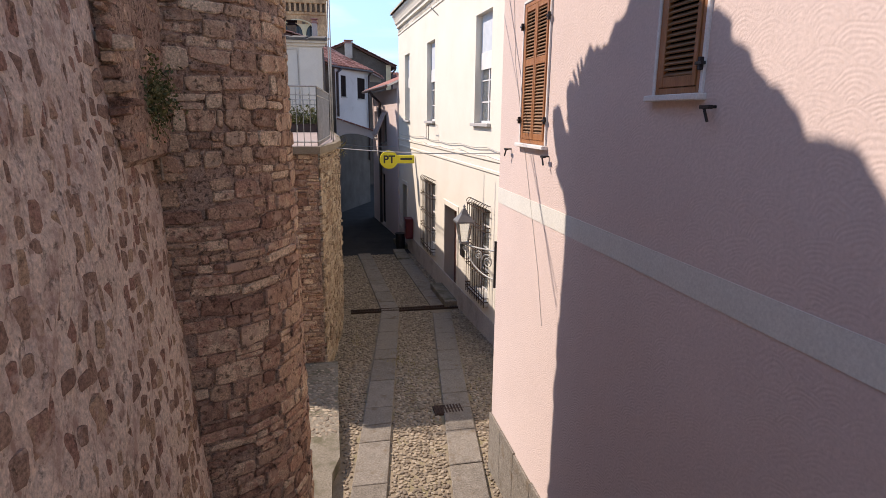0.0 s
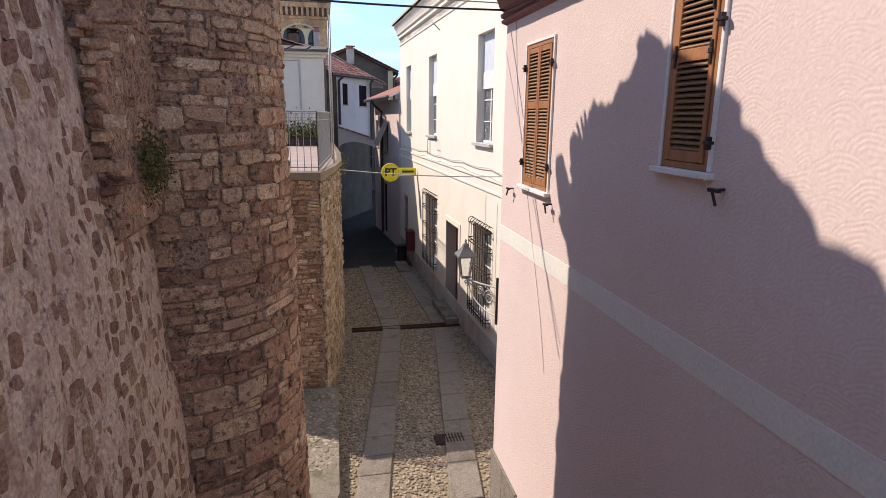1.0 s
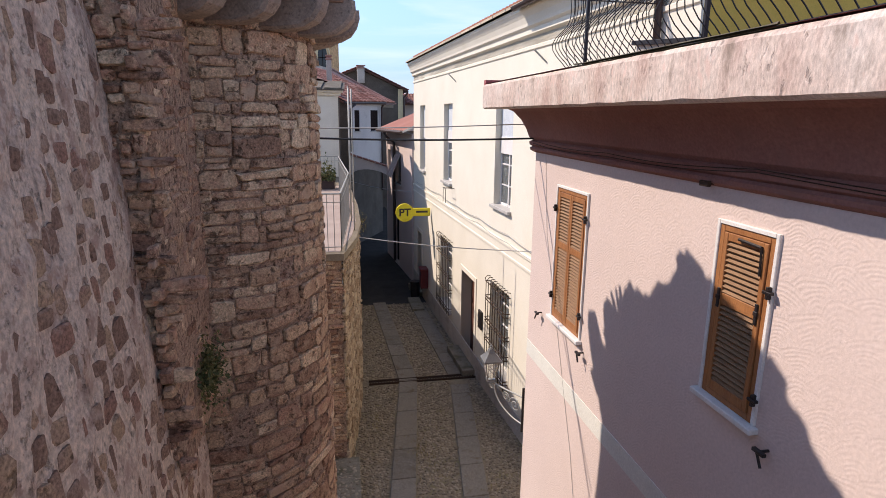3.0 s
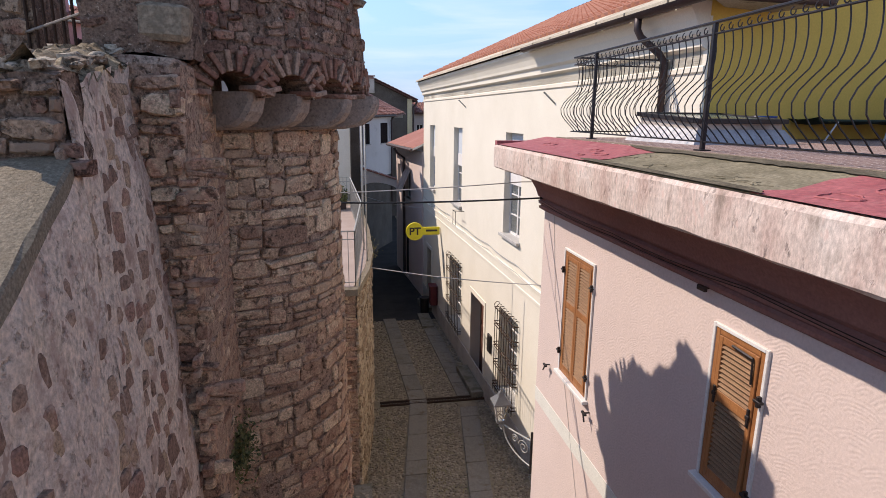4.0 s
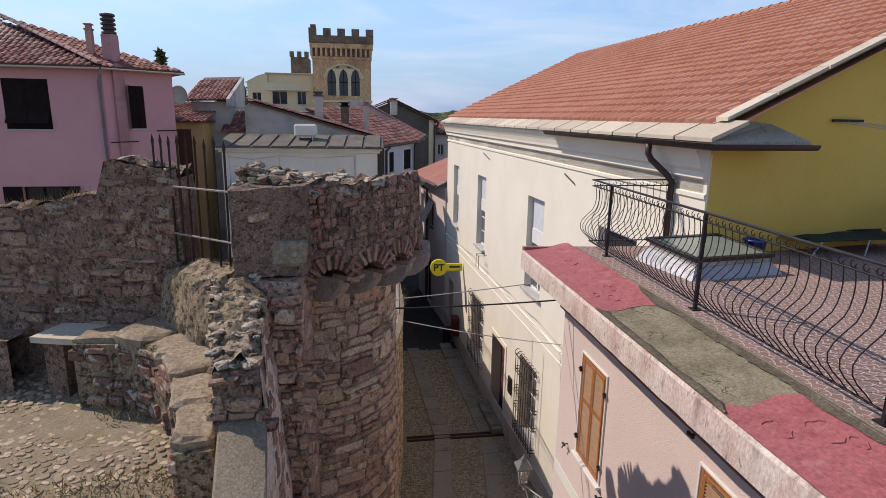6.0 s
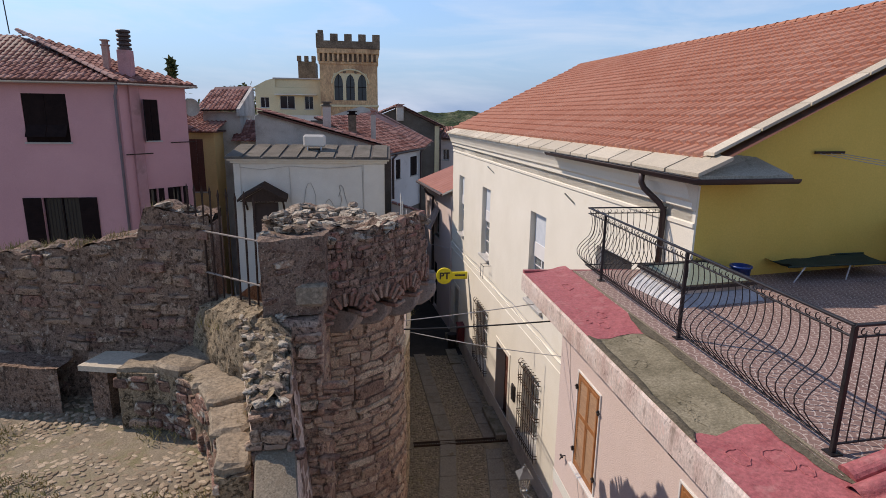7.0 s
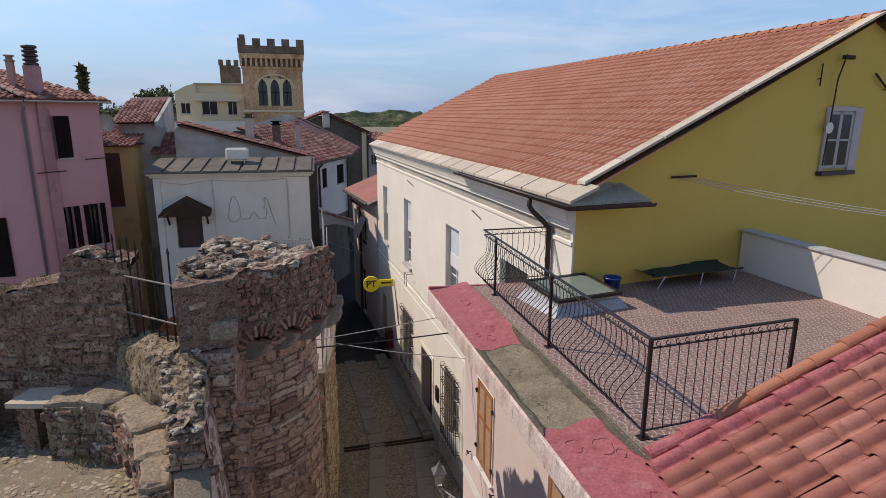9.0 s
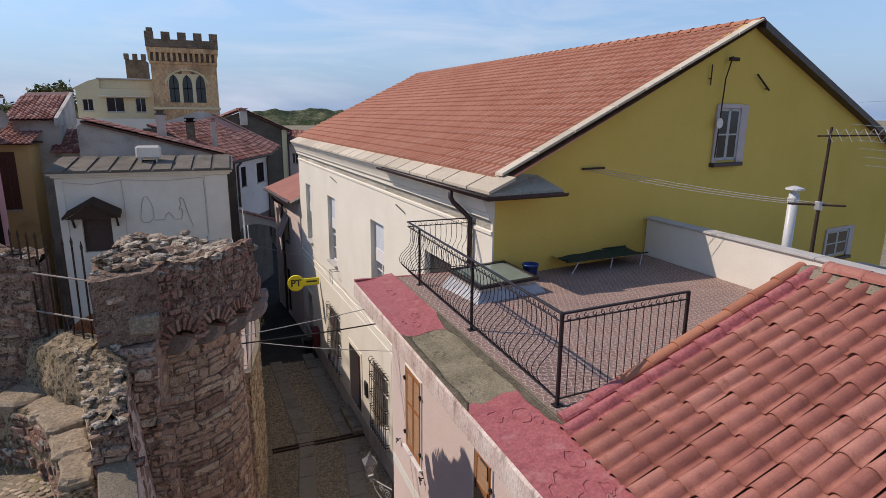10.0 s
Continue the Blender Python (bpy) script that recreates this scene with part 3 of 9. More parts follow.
def combed(mt, r=0.2):
    """Adds the plasterer's comb strokes to a wall's relief: rows of overlapping fans, each of round strokes."""
    nt = mt.node_tree
    b = nt.nodes["Principled BSDF"]
    old = b.inputs["Normal"].links[0].from_socket

    def op(kind, *args):
        n = nt.nodes.new("ShaderNodeMath")
        n.operation = kind
        for i, q in enumerate(args):
            if isinstance(q, (int, float)):
                n.inputs[i].default_value = q
            else:
                nt.links.new(q, n.inputs[i])
        return n.outputs[0]

    def cloud(scale, detail=2.0):
        n = nt.nodes.new("ShaderNodeTexNoise")
        n.inputs["Scale"].default_value, n.inputs["Detail"].default_value = scale, detail
        return n

    geo = nt.nodes.new("ShaderNodeNewGeometry")
    wob = cloud(2.6)
    nt.links.new(geo.outputs["Position"], wob.inputs["Vector"])
    mv = nt.nodes.new("ShaderNodeVectorMath")
    mv.operation = "MULTIPLY_ADD"
    nt.links.new(wob.outputs["Color"], mv.inputs[0])
    mv.inputs[1].default_value = (0.0, 0.22, 0.16)
    nt.links.new(geo.outputs["Position"], mv.inputs[2])
    sp = nt.nodes.new("ShaderNodeSeparateXYZ")
    nt.links.new(mv.outputs[0], sp.inputs[0])
    h = r * 0.5
    row = op("DIVIDE", sp.outputs["Z"], h)
    k = op("FLOOR", row)
    f = op("SUBTRACT", row, k)

    def dist(kk, fz):
        odd = op("MULTIPLY", op("MODULO", op("ADD", kk, 100.0), 2.0), 0.5)
        dy = op("MULTIPLY", op("SUBTRACT", op("FRACT", op("ADD", op("DIVIDE", sp.outputs["Y"], 2 * r), odd)), 0.5), 2 * r)
        dz = op("MULTIPLY", fz, h)
        return op("SQRT", op("ADD", op("MULTIPLY", dy, dy), op("MULTIPLY", dz, dz)))

    d1, d0 = dist(op("SUBTRACT", k, 1.0), op("ADD", f, 1.0)), dist(k, f)
    front = op("LESS_THAN", d1, r)
    d = op("ADD", op("MULTIPLY", d1, front), op("MULTIPLY", d0, op("SUBTRACT", 1.0, front)))
    fade = cloud(1.1)
    nt.links.new(geo.outputs["Position"], fade.inputs["Vector"])
    wave = op("MULTIPLY", op("SINE", op("MULTIPLY", d, 230.0)), op("SUBTRACT", op("MULTIPLY", fade.outputs["Fac"], 1.8), 0.4))
    tool = op("ADD", op("MULTIPLY", wave, 0.5), op("MULTIPLY", op("DIVIDE", d, r), 1.4))
    bp = nt.nodes.new("ShaderNodeBump")
    bp.inputs["Strength"].default_value, bp.inputs["Distance"].default_value = 0.17, 0.01
    nt.links.new(tool, bp.inputs["Height"])
    nt.links.new(old, bp.inputs["Normal"])
    nt.links.new(bp.outputs["Normal"], b.inputs["Normal"])


combed(m_pink)

# ---- ground ----
def street_z(y):
    return 0.3 + (0.03 * (17 - y) if y < 17 else -0.008 * (y - 17))


ground = Shape()
ground.grid([-3000, -400, -60, -12, 30, 80, 400, 3000], [-3000, -300, -40, -5, 4, 12, 17, 40, 90, 400, 3000], lambda x, y: (x, y, min(0.9, max(-0.05, street_z(max(-5, min(40, y))))) - 0.12))
whole("ground", ground, m_earth, "dry bare ground under and around the village", "ground", kind="structure")

# ---- pink house with the roof terrace ----
PX = 3.0
pink = thing("pink_house", (6.0, 3.0, 0.4), "pink plastered house with a roof terrace and tiled roof", "house")


def along_y(x, y0):
    """Local x runs towards -y along a face that looks to -x."""
    return Matrix(((0, 1, 0, x), (-1, 0, 0, y0), (0, 0, 1, 0), (0, 0, 0, 1)))


PINK_END = 8.56
win_far = (PINK_END - 7.69, PINK_END - 6.87, 5.65, 7.25)
win_near = (PINK_END - 4.735, PINK_END - 4.215, 6.12, 7.36)
pw = Shape().pierced(0, 12.0, 0.2, 8.21, 0.45, [win_far, win_near], along_y(PX, PINK_END))
part("street_wall", pw, m_pink, pink, "pink combed plaster wall")
part("end_wall", Shape().box(PX + 0.45, 9.0, PINK_END - 0.4, PINK_END - 0.004, 0.2, 8.2), m_pink, pink)
part("back_wall", Shape().box(9.0, 9.25, -3.4, PINK_END - 0.01, 0.2, 8.2), m_pink, pink)
part("painted_band", Shape().box(PX - 0.006, PX + 0.02, -3.4, PINK_END + 0.006, 4.78, 4.99), m_band, pink, "pale grey painted band")
# grey stone plinth slabs
rng = random.Random(3)
y = PINK_END + 0.012
while y > -1.5:
    w = rng.uniform(0.5, 0.75)
    part("plinth_slab", Shape().box(PX - 0.035, PX - 0.002, y - w + 0.008, y, 0.35, 1.5 + rng.uniform(-0.02, 0.02), 0.006), m_flag, pink, "grey stone plinth slab")
    y -= w

# the terrace slab, its edge and moulding
edge = Shape()


def slab_edge(k):
    """Outer edge of the slab at k from 0 (far corner) to 1."""
    y = 9.1 - 12.7 * k
    return 2.4, y


ks = [i / 90 for i in range(91)]
edge.grid(ks, range(6), lambda k, j: (slab_edge(k)[0] + (0.03, 0.0, -0.004, 0.0, 0.02, 0.3)[j] + 0.012 * noise.noise(Vector((k * 60, j, 1))), slab_edge(k)[1],
                                      (8.15, 8.17, 8.33, 8.44, 8.472, 8.474)[j] + (0.01 if j < 4 else 0.002) * noise.noise(Vector((k * 45, j, 5)))), flip=True)
edge.grid([0, 0.5, 1], [0, 1], lambda u, v: (2.41 + 2.35 * u, 9.1 - 0.2 * u, 8.2 + v * 0.27))
edge.prism([(2.45, 9.08), (2.45, -3.6), (9.2, -3.6), (9.2, 8.55), (4.75, 8.88)], 8.155, 8.46)
part("terrace_slab", edge, m_slab, pink, "rough concrete slab edge with flaking pink paint")
prof = [(0.0, 7.6), (0.05, 7.63), (0.055, 7.66), (0.03, 7.68), (0.06, 7.7), (0.065, 7.74), (0.03, 7.76), (0.07, 7.8), (0.1, 7.9), (0.16, 8.02), (0.24, 8.12), (0.33, 8.17), (0.33, 8.2)]
cor = Shape().grid([-3.6, 0, 3, 6, 8.6], range(len(prof)), lambda u, k: (PX - prof[k][0], u + (prof[k][0] if u > 8 else 0), prof[k][1]), flip=True)
cor.grid([0, 1.7], range(len(prof)), lambda u, k: (PX - prof[k][0] + u, 8.6 + prof[k][0], prof[k][1]))
part("cornice", cor, m_cornice, pink, "dull red-pink moulded cornice under the slab")


def zone(y0, y1, z, seed, inner=3.16):
    """A painted stretch of the slab's top, with uneven ends."""
    s = Shape()
    n = 24
    s.grid([i / n for i in range(n + 1)], [0, 0.15, 0.3, 0.5, 0.7, 0.85, 1.0],
           lambda k, v: ((slab_edge((9.1 - (y0 + (y1 - y0) * k)) / 12.7)[0] + 0.012) * (1 - v) + v * inner,
                         y0 + (y1 - y0) * k + (0.1 * noise.noise(Vector((v * 5, k * 2, seed))) + 0.06 * noise.noise(Vector((v * 15, k * 2, seed)))) * (1 if 0 < k < 1 else 1.2), z + 0.1 * v ** 1.5 + 0.002 * noise.noise(Vector((k * 30, v * 9, seed)))), flip=True)
    return s


part("slab_paint", zone(9.07, 6.0, 8.485, 1.0), m_red, pink, "worn red waterproof paint on the slab")
part("slab_bare", zone(6.15, 3.7, 8.48, 2.0), m_bare, pink, "bare mossy concrete stretch of the slab")
part("slab_paint", zone(3.85, -3.5, 8.485, 3.0, 3.16), m_red, pink, "worn red waterproof paint on the slab")


def edge_strip(y0, y1, inner, width, seed):
    """A mossy strip along the slab's outer or inner edge, uneven in width."""
    n = max(4, int(abs(y1 - y0) / 0.05))
    def at(k, v):
        y = y0 + (y1 - y0) * k
        w = width * (0.75 + 0.45 * noise.noise(Vector((y * 2.1, seed, 0))) + 0.18 * noise.noise(Vector((y * 13, seed, 2)))) * min(1, 14 * k + 0.2, 14 * (1 - k) + 0.2)
        x = (3.165 - w * v) if inner else (2.408 + w * v)
        u = (x - 2.412) / 0.75
        return x, y, 8.489 + 0.1 * max(0.0, u) ** 1.5 + 0.004 + 0.012 * math.sin(math.pi * v) * (0 if inner else 1)
    return Shape().grid([i / n for i in range(n + 1)], [0, 0.25, 0.5, 0.75, 1.0], at, flip=inner is False)


part("slab_rim", edge_strip(6.1, 3.75, False, 0.11, 1.0), m_rim, pink, "grey mossy rim of the slab")
part("moss_strip", edge_strip(6.6, 2.95, True, 0.13, 2.0), m_rim, pink, "dark moss along the terrace kerb")
part("kerb_line", Shape().box(3.168, 3.2, 3.05, 8.72, 8.585, 8.597, 0.003), m_coping, pink, "pale cement line beside the terrace tiles")
rng = random.Random(61)
for k in range(16):
    cy = rng.choice((rng.uniform(6.3, 8.7), rng.uniform(0.6, 3.5)))
    cx, r = rng.uniform(2.55, 3.0), rng.uniform(0.04, 0.13)
    pts = []
    for i in range(14):
        t = 2 * math.pi * i / 14
        rr = r * (1 + 0.45 * noise.noise(Vector((math.cos(t) * 1.5, math.sin(t) * 1.5, k))))
        x, y = cx + rr * 0.8 * math.cos(t), cy + rr * 1.5 * math.sin(t)
        pts.append((x, y, 8.488 + 0.1 * max(0.0, (x - 2.412) / 0.75) ** 1.5))
    part("paint_blister", Shape().tube(pts, 0.0065, 5, closed=True), m_red, pink, "raised edge of blistered paint")
for k in range(9):
    y, x = rng.uniform(3.9, 6.0), rng.uniform(2.55, 3.0)
    pts = []
    for i in range(9):
        pts.append((x, y, 8.484 + 0.1 * max(0.0, (x - 2.412) / 0.75) ** 1.5))
        x, y = min(3.08, max(2.5, x + rng.uniform(-0.05, 0.05))), y + rng.uniform(-0.02, 0.08)
    part("crack", Shape().tube(pts, 0.0022, 4), m_bare, pink, "raised crack in the bare concrete")
part("red_kerb", Shape().prism([(2.41, 9.1), (2.42, 9.03), (4.7, 8.84), (4.7, 8.9)], 8.47, 8.53), m_red, pink)

# terrace floor, its cement border, parapet
part("terrace_floor", Shape().prism([(3.17, 8.72), (3.14, 3.05), (9.0, 3.05), (9.0, 8.66), (4.8, 8.72)], 8.45, 8.59), m_mosaic, pink, "mauve printed tiles with pale curved lines")
part("parapet", Shape().box(9.0, 9.22, -3.4, 8.62, 8.2, 9.4), m_white, pink, "white painted parapet wall")
for i in range(6):
    part("coping_slab", Shape().box(8.96, 9.27, 8.66 - 2.0 * (i + 1) + 0.006, 8.66 - 2.0 * i, 9.4, 9.445, 0.006), m_sill, pink, "pale stone coping slab")

# ---- tiled roof beside the terrace ----
RX0, RX1, RZ0, RZ1 = 3.14, 6.42, 8.53, 9.9
SL = math.atan2(RZ1 - RZ0, RX1 - RX0)
part("roof_side", Shape().add([(RX0, 3.1, 8.46), (RX1 + 1.8, 3.1, 8.46), (RX1 + 1.8, 3.1, 9.2), (RX1, 3.1, RZ1 + 0.02), (RX0, 3.1, RZ0 + 0.02),
                               (RX0, 2.9, 8.46), (RX1 + 1.8, 2.9, 8.46), (RX1 + 1.8, 2.9, 9.2), (RX1, 2.9, RZ1 + 0.02), (RX0, 2.9, RZ0 + 0.02)],
                              [(4, 3, 2, 1, 0), (5, 6, 7, 8, 9), (3, 4, 9, 8), (2, 3, 8, 7), (0, 5, 9, 4)]), m_red, pink, "red painted upstand beside the terrace")
part("roof_deck", Shape().add([(RX0 + 0.05, 3.0, RZ0 - 0.01), (RX1, 3.0, RZ1 - 0.03), (RX1, -3.5, RZ1 - 0.03), (RX0 + 0.02, -3.5, RZ0 - 0.01), (RX1 + 1.8, 3.0, 9.2), (RX1 + 1.8, -3.5, 9.2)],
                              [(0, 1, 2, 3), (1, 4, 5, 2)]), m_tile, pink)


def roof_tile_mesh():
    """A wave-shaped clay tile: a flat pan and a round barrel, with a thick front lip. Local x up the slope, y across."""
    s = Shape()
    cross = [(-0.1, 0.006), (-0.085, 0.0), (-0.06, 0.0), (-0.05, 0.012), (-0.03, 0.044), (0.0, 0.066), (0.03, 0.07), (0.06, 0.056), (0.085, 0.026), (0.098, 0.004)]
    n = len(cross)
    v = []
    for x, dz, sc in ((0.0, 0.022, 1.03), (0.2, 0.012, 1.0), (0.43, 0.0, 0.97)):
        v += [(x, a * sc, b * sc + dz) for a, b in cross]
    v += [(0.004, a, b + 0.013) for a, b in cross]
    f = [(j * n + i, (j + 1) * n + i, (j + 1) * n + i + 1, j * n + i + 1) for j in (0, 1) for i in range(n - 1)]
    f += [(3 * n + i, i, i + 1, 3 * n + i + 1) for i in range(n - 1)]
    s.add(v, [q[::-1] for q in f])
    me = s.mesh("roof_tile", m_tile)
    me.polygons.foreach_set("use_smooth", [True] * (2 * (n - 1)) + [False] * (n - 1))
    return me


tile_roof = thing("tile_roof", (5.0, 0.0, 8.5), "terracotta wave-tiled roof slope with cemented ridge", "roof")
tile_me, tile_red_me = roof_tile_mesh(), roof_tile_mesh()
tile_red_me.materials[0] = m_red
COLW, ROWL = 0.207, 0.352
rng = random.Random(21)
for j in range(22):
    for i in range(12):
        yy = 2.86 - COLW * j
        x0 = RX0 - 0.05 - 0.02 * (2.86 - yy)
        d = i * ROWL
        if x0 + d * math.cos(SL) > RX1 - 0.25:
            continue
        ob = part("roof_tile", tile_red_me if j == 0 else tile_me, m_tile, tile_roof)
        ob.matrix_basis = Matrix.Translation((x0 + d * math.cos(SL), yy + rng.uniform(-0.006, 0.006), RZ0 + 0.01 + d * math.sin(SL) + rng.uniform(-0.004, 0.004))) @ Matrix.Rotation(-SL, 4, "Y") @ Matrix.Rotation(radians(rng.uniform(-1.4, 1.4)), 4, "Z")


def half_round(r, length, mat, n=9):
    s = Shape()
    v = []
    for x, rr in ((0, r * 1.05), (0.03, r * 1.05), (0.035, r), (length, r * 0.9)):
        for k in range(n):
            t = math.pi * k / (n - 1)
            v.append((x, rr * math.cos(t), rr * 0.8 * math.sin(t)))
    s.add(v, [(j * n + i, j * n + i + 1, (j + 1) * n + i + 1, (j + 1) * n + i) for j in range(3) for i in range(n - 1)] + [tuple(range(n))[::-1]])
    return s.mesh("ridge_tile", mat, False)


verge_red_me = half_round(0.085, 0.44, m_red)
verge_me, ridge_me = half_round(0.075, 0.44, m_tile_orange), half_round(0.12, 0.46, m_tile)
for i in range(9):
    d = i * 0.385
    ob = part("verge_tile", verge_red_me if i < 2 else verge_me, m_tile_orange, tile_roof)
    ob.matrix_basis = Matrix.Translation((RX0 + 0.02 + d * math.cos(SL), 3.04, RZ0 + 0.07 + d * math.sin(SL))) @ Matrix.Rotation(-SL + 0.03, 4, "Y") @ Matrix.Rotation(radians(rng.uniform(-2, 2)), 4, "Z")
for i in range(16):
    ob = part("ridge_tile", ridge_me, m_tile, tile_roof)
    ob.matrix_basis = Matrix.Translation((RX1, 2.75 - 0.41 * i, RZ1 + 0.07)) @ Matrix.Rotation(math.pi / 2, 4, "Z") @ Matrix.Rotation(math.pi, 4, "Z") @ Matrix.Rotation(radians(rng.uniform(-1, 1)), 4, "X") @ Matrix.Rotation(-0.03, 4, "Y")
bed = Shape().grid([0, 1, 2, 3], [3.0 - 0.1 * i for i in range(66)], lambda u, y: (RX1 + (-0.2, -0.08, 0.08, 0.2)[u], y, RZ1 + (-0.02, 0.06, 0.06, -0.02)[u] + 0.03 * noise.noise(Vector((u, y * 7, 3)))), flip=True)
part("ridge_mortar", bed, m_coping, tile_roof, "lumpy pale ridge mortar")


# ---- shuttered windows of the pink house ----
def shutter(win, y0, y1, z0, z1, x):
    """One louvred leaf between y0 and y1 in the plane x, with a middle rail."""
    fr = Shape()
    st = 0.042
    zm = z0 + (z1 - z0) * 0.56
    for a, b in ((y0, y0 + st), (y1 - st, y1)):
        fr.box(x - 0.02, x + 0.018, a, b, z0, z1, 0.004)
    for a, b in ((z0, z0 + 0.07), (zm, zm + 0.08), (z1 - 0.055, z1)):
        fr.box(x - 0.017, x + 0.015, y0 + st, y1 - st, a, b, 0.003)
    leaf = part("shutter_leaf", fr, m_wood, win, "varnished louvred shutter leaf")
    for a, b in ((z0 + 0.07, zm), (zm + 0.08, z1 - 0.055)):
        n = int((b - a) / 0.036)
        for k in range(n):
            zc = a + (k + 0.5) * (b - a) / n
            m = Matrix.Translation((x, 0, zc)) @ Matrix.Rotation(radians(-38), 4, "Y")
            part("slat", Shape().box(-0.021, 0.021, y0 + st, y1 - st, -0.005, 0.005, 0, m), m_wood_old, leaf)
    return leaf


def pink_window(y0, y1, z0, z1, leaves, pins):
    t = 0.03
    tr = Shape()
    tr.box(PX - 0.022, PX + 0.06, y0 - t, y0, z0 - 0.0, z1 + t, 0.004).box(PX - 0.022, PX + 0.06, y1, y1 + t, z0 - 0.0, z1 + t, 0.004).box(PX - 0.022, PX + 0.06, y0, y1, z1, z1 + t, 0.004)
    win = part("window", tr, m_trim, pink, "white-trimmed window with closed wooden louvred shutters")
    part("window_sill", Shape().box(PX - 0.07, PX + 0.1, y0 - t - 0.03, y1 + t + 0.03, z0 - 0.045, z0 - 0.002, 0.006), m_trim, win, "white stone sill")
    fr = Shape()
    f = 0.045
    for a, b, c, d in ((y0, y0 + f, z0, z1), (y1 - f, y1, z0, z1), (y0 + f, y1 - f, z0, z0 + f), (y0 + f, y1 - f, z1 - f, z1)):
        fr.box(PX - 0.012, PX + 0.05, a, b, c, d, 0.004)
    part("window_frame", fr, m_wood, win, "varnished wooden frame")
    part("dark_pane", Shape().box(PX + 0.07, PX + 0.08, y0, y1, z0, z1), m_dark, win)
    a = y0 + f + 0.004
    w = (y1 - y0 - 2 * f - 0.008) / leaves
    for k in range(leaves):
        shutter(win, a + k * w + 0.002, a + (k + 1) * w - 0.002, z0 + f + 0.004, z1 - f - 0.004, PX + 0.0)
    for z in pins:
        for yy in ((y0 - 0.01, y1 + 0.01) if leaves == 2 else (y0 - 0.015,)):
            hg = Shape().box(PX - 0.05, PX - 0.015, yy - 0.012, yy + 0.012, z - 0.04, z + 0.04, 0.003).box(PX - 0.055, PX - 0.02, yy - 0.035, yy + 0.035, z - 0.008, z + 0.012, 0.003)
            part("hinge", hg, m_iron, win, "black iron hinge pin")
    return win


pink_window(6.87, 7.69, 5.65, 7.25, 2, (5.92, 7.0))
near_win = pink_window(4.215, 4.735, 6.12, 7.36, 1, (6.3, 7.02))
# the flap hinges across the middle rail, and the bolt at its head
for y in (4.29, 4.66):
    part("strap_hinge", Shape().box(PX - 0.032, PX - 0.02, y - 0.012, y + 0.012, 6.78, 6.92, 0.003).box(PX - 0.036, PX - 0.02, y - 0.018, y + 0.018, 6.84, 6.87, 0.003), m_iron, near_win, "black strap hinge")
part("bolt", Shape().tube([(PX - 0.03, 4.31, 7.28), (PX - 0.03, 4.52, 7.29)], 0.011, 6).tube([(PX - 0.03, 4.31, 7.28), (PX - 0.03, 4.3, 7.1)], 0.008, 6), m_iron, near_win, "black iron bolt")
for y, z, s in ((8.06, 5.55, 1), (6.75, 5.54, -1), (4.05, 6.03, -1)):
    hook = Shape().tube([(PX, y, z), (PX - 0.07, y, z), (PX - 0.075, y - s * 0.01, z - 0.01), (PX - 0.08, y + 0.04 * s, z - 0.09)], 0.01, 6)
    hook.box(PX - 0.085, PX - 0.055, y - 0.05, y + 0.05, z - 0.014, z + 0.01, 0.003)
    whole("shutter_catch", hook, m_iron, "black iron shutter catch fixed to the pink wall", "shutter catch", "shutter catches")

# ---- terrace railing ----
rail = thing("terrace_railing", (3.3, 6.0, 8.59), "black wrought-iron terrace railing with bellied bars and scrolls", "railing")
RTOP, RLOW = 9.64, 8.66
A0, A1, A2 = Vector((3.42, 8.82, 0)), Vector((3.29, 3.33, 0)), Vector((5.13, 3.47, 0))
A3 = Vector((5.0, 8.84, 0))


def bar(p, q, z0, z1, w, name, label=""):
    d = (q - p).normalized()
    m = Matrix(((d.x, -d.y, 0, p.x), (d.y, d.x, 0, p.y), (0, 0, 1, 0), (0, 0, 0, 1)))
    return part(name, Shape().box(-0.01, (q - p).length + 0.01, -w / 2, w / 2, z0, z1, 0.004, m), m_iron, rail, label)


for p, q in ((A0, A1), (A1, A2), (A0, A3)):
    bar(p, q, RTOP - 0.01, RTOP + 0.01, 0.042, "handrail")
    bar(p, q, RTOP - 0.1, RTOP - 0.085, 0.022, "upper_rail")
    bar(p, q, RLOW, RLOW + 0.015, 0.022, "lower_rail")
for p in (A0.lerp(A1, 0.13), A0.lerp(A1, 0.57), A1, A2):
    post = Shape().box(p.x - 0.018, p.x + 0.018, p.y - 0.018, p.y + 0.018, 8.58, RTOP, 0.003).box(p.x - 0.05, p.x + 0.05, p.y - 0.05, p.y + 0.05, 8.59, 8.602)
    part("post", post, m_iron, rail, "square black post")


def baluster(belly):
    s = Shape()
    pts = []
    h = RTOP - 0.09 - RLOW
    for k in range(13):
        t = k / 12
        x = -belly * (math.sin(math.pi * min(1, t / 0.62)) ** 1.3 if t < 0.62 else 0) + belly * 0.12 * (math.sin(math.pi * (t - 0.62) / 0.38) if t > 0.62 else 0)
        pts.append((x, 0, RLOW + 0.012 + h * t))
    s.tube(pts, 0.0055, 5)
    ring = [(0.026 * math.cos(2 * math.pi * k / 9) + 0.0, 0.026 * math.sin(2 * math.pi * k / 9), 0) for k in range(8)]
    s.tube([(0, 0.026 + b, RTOP - 0.055 + a) for a, b, _ in ring], 0.005, 4)
    return s.mesh("baluster", m_iron)


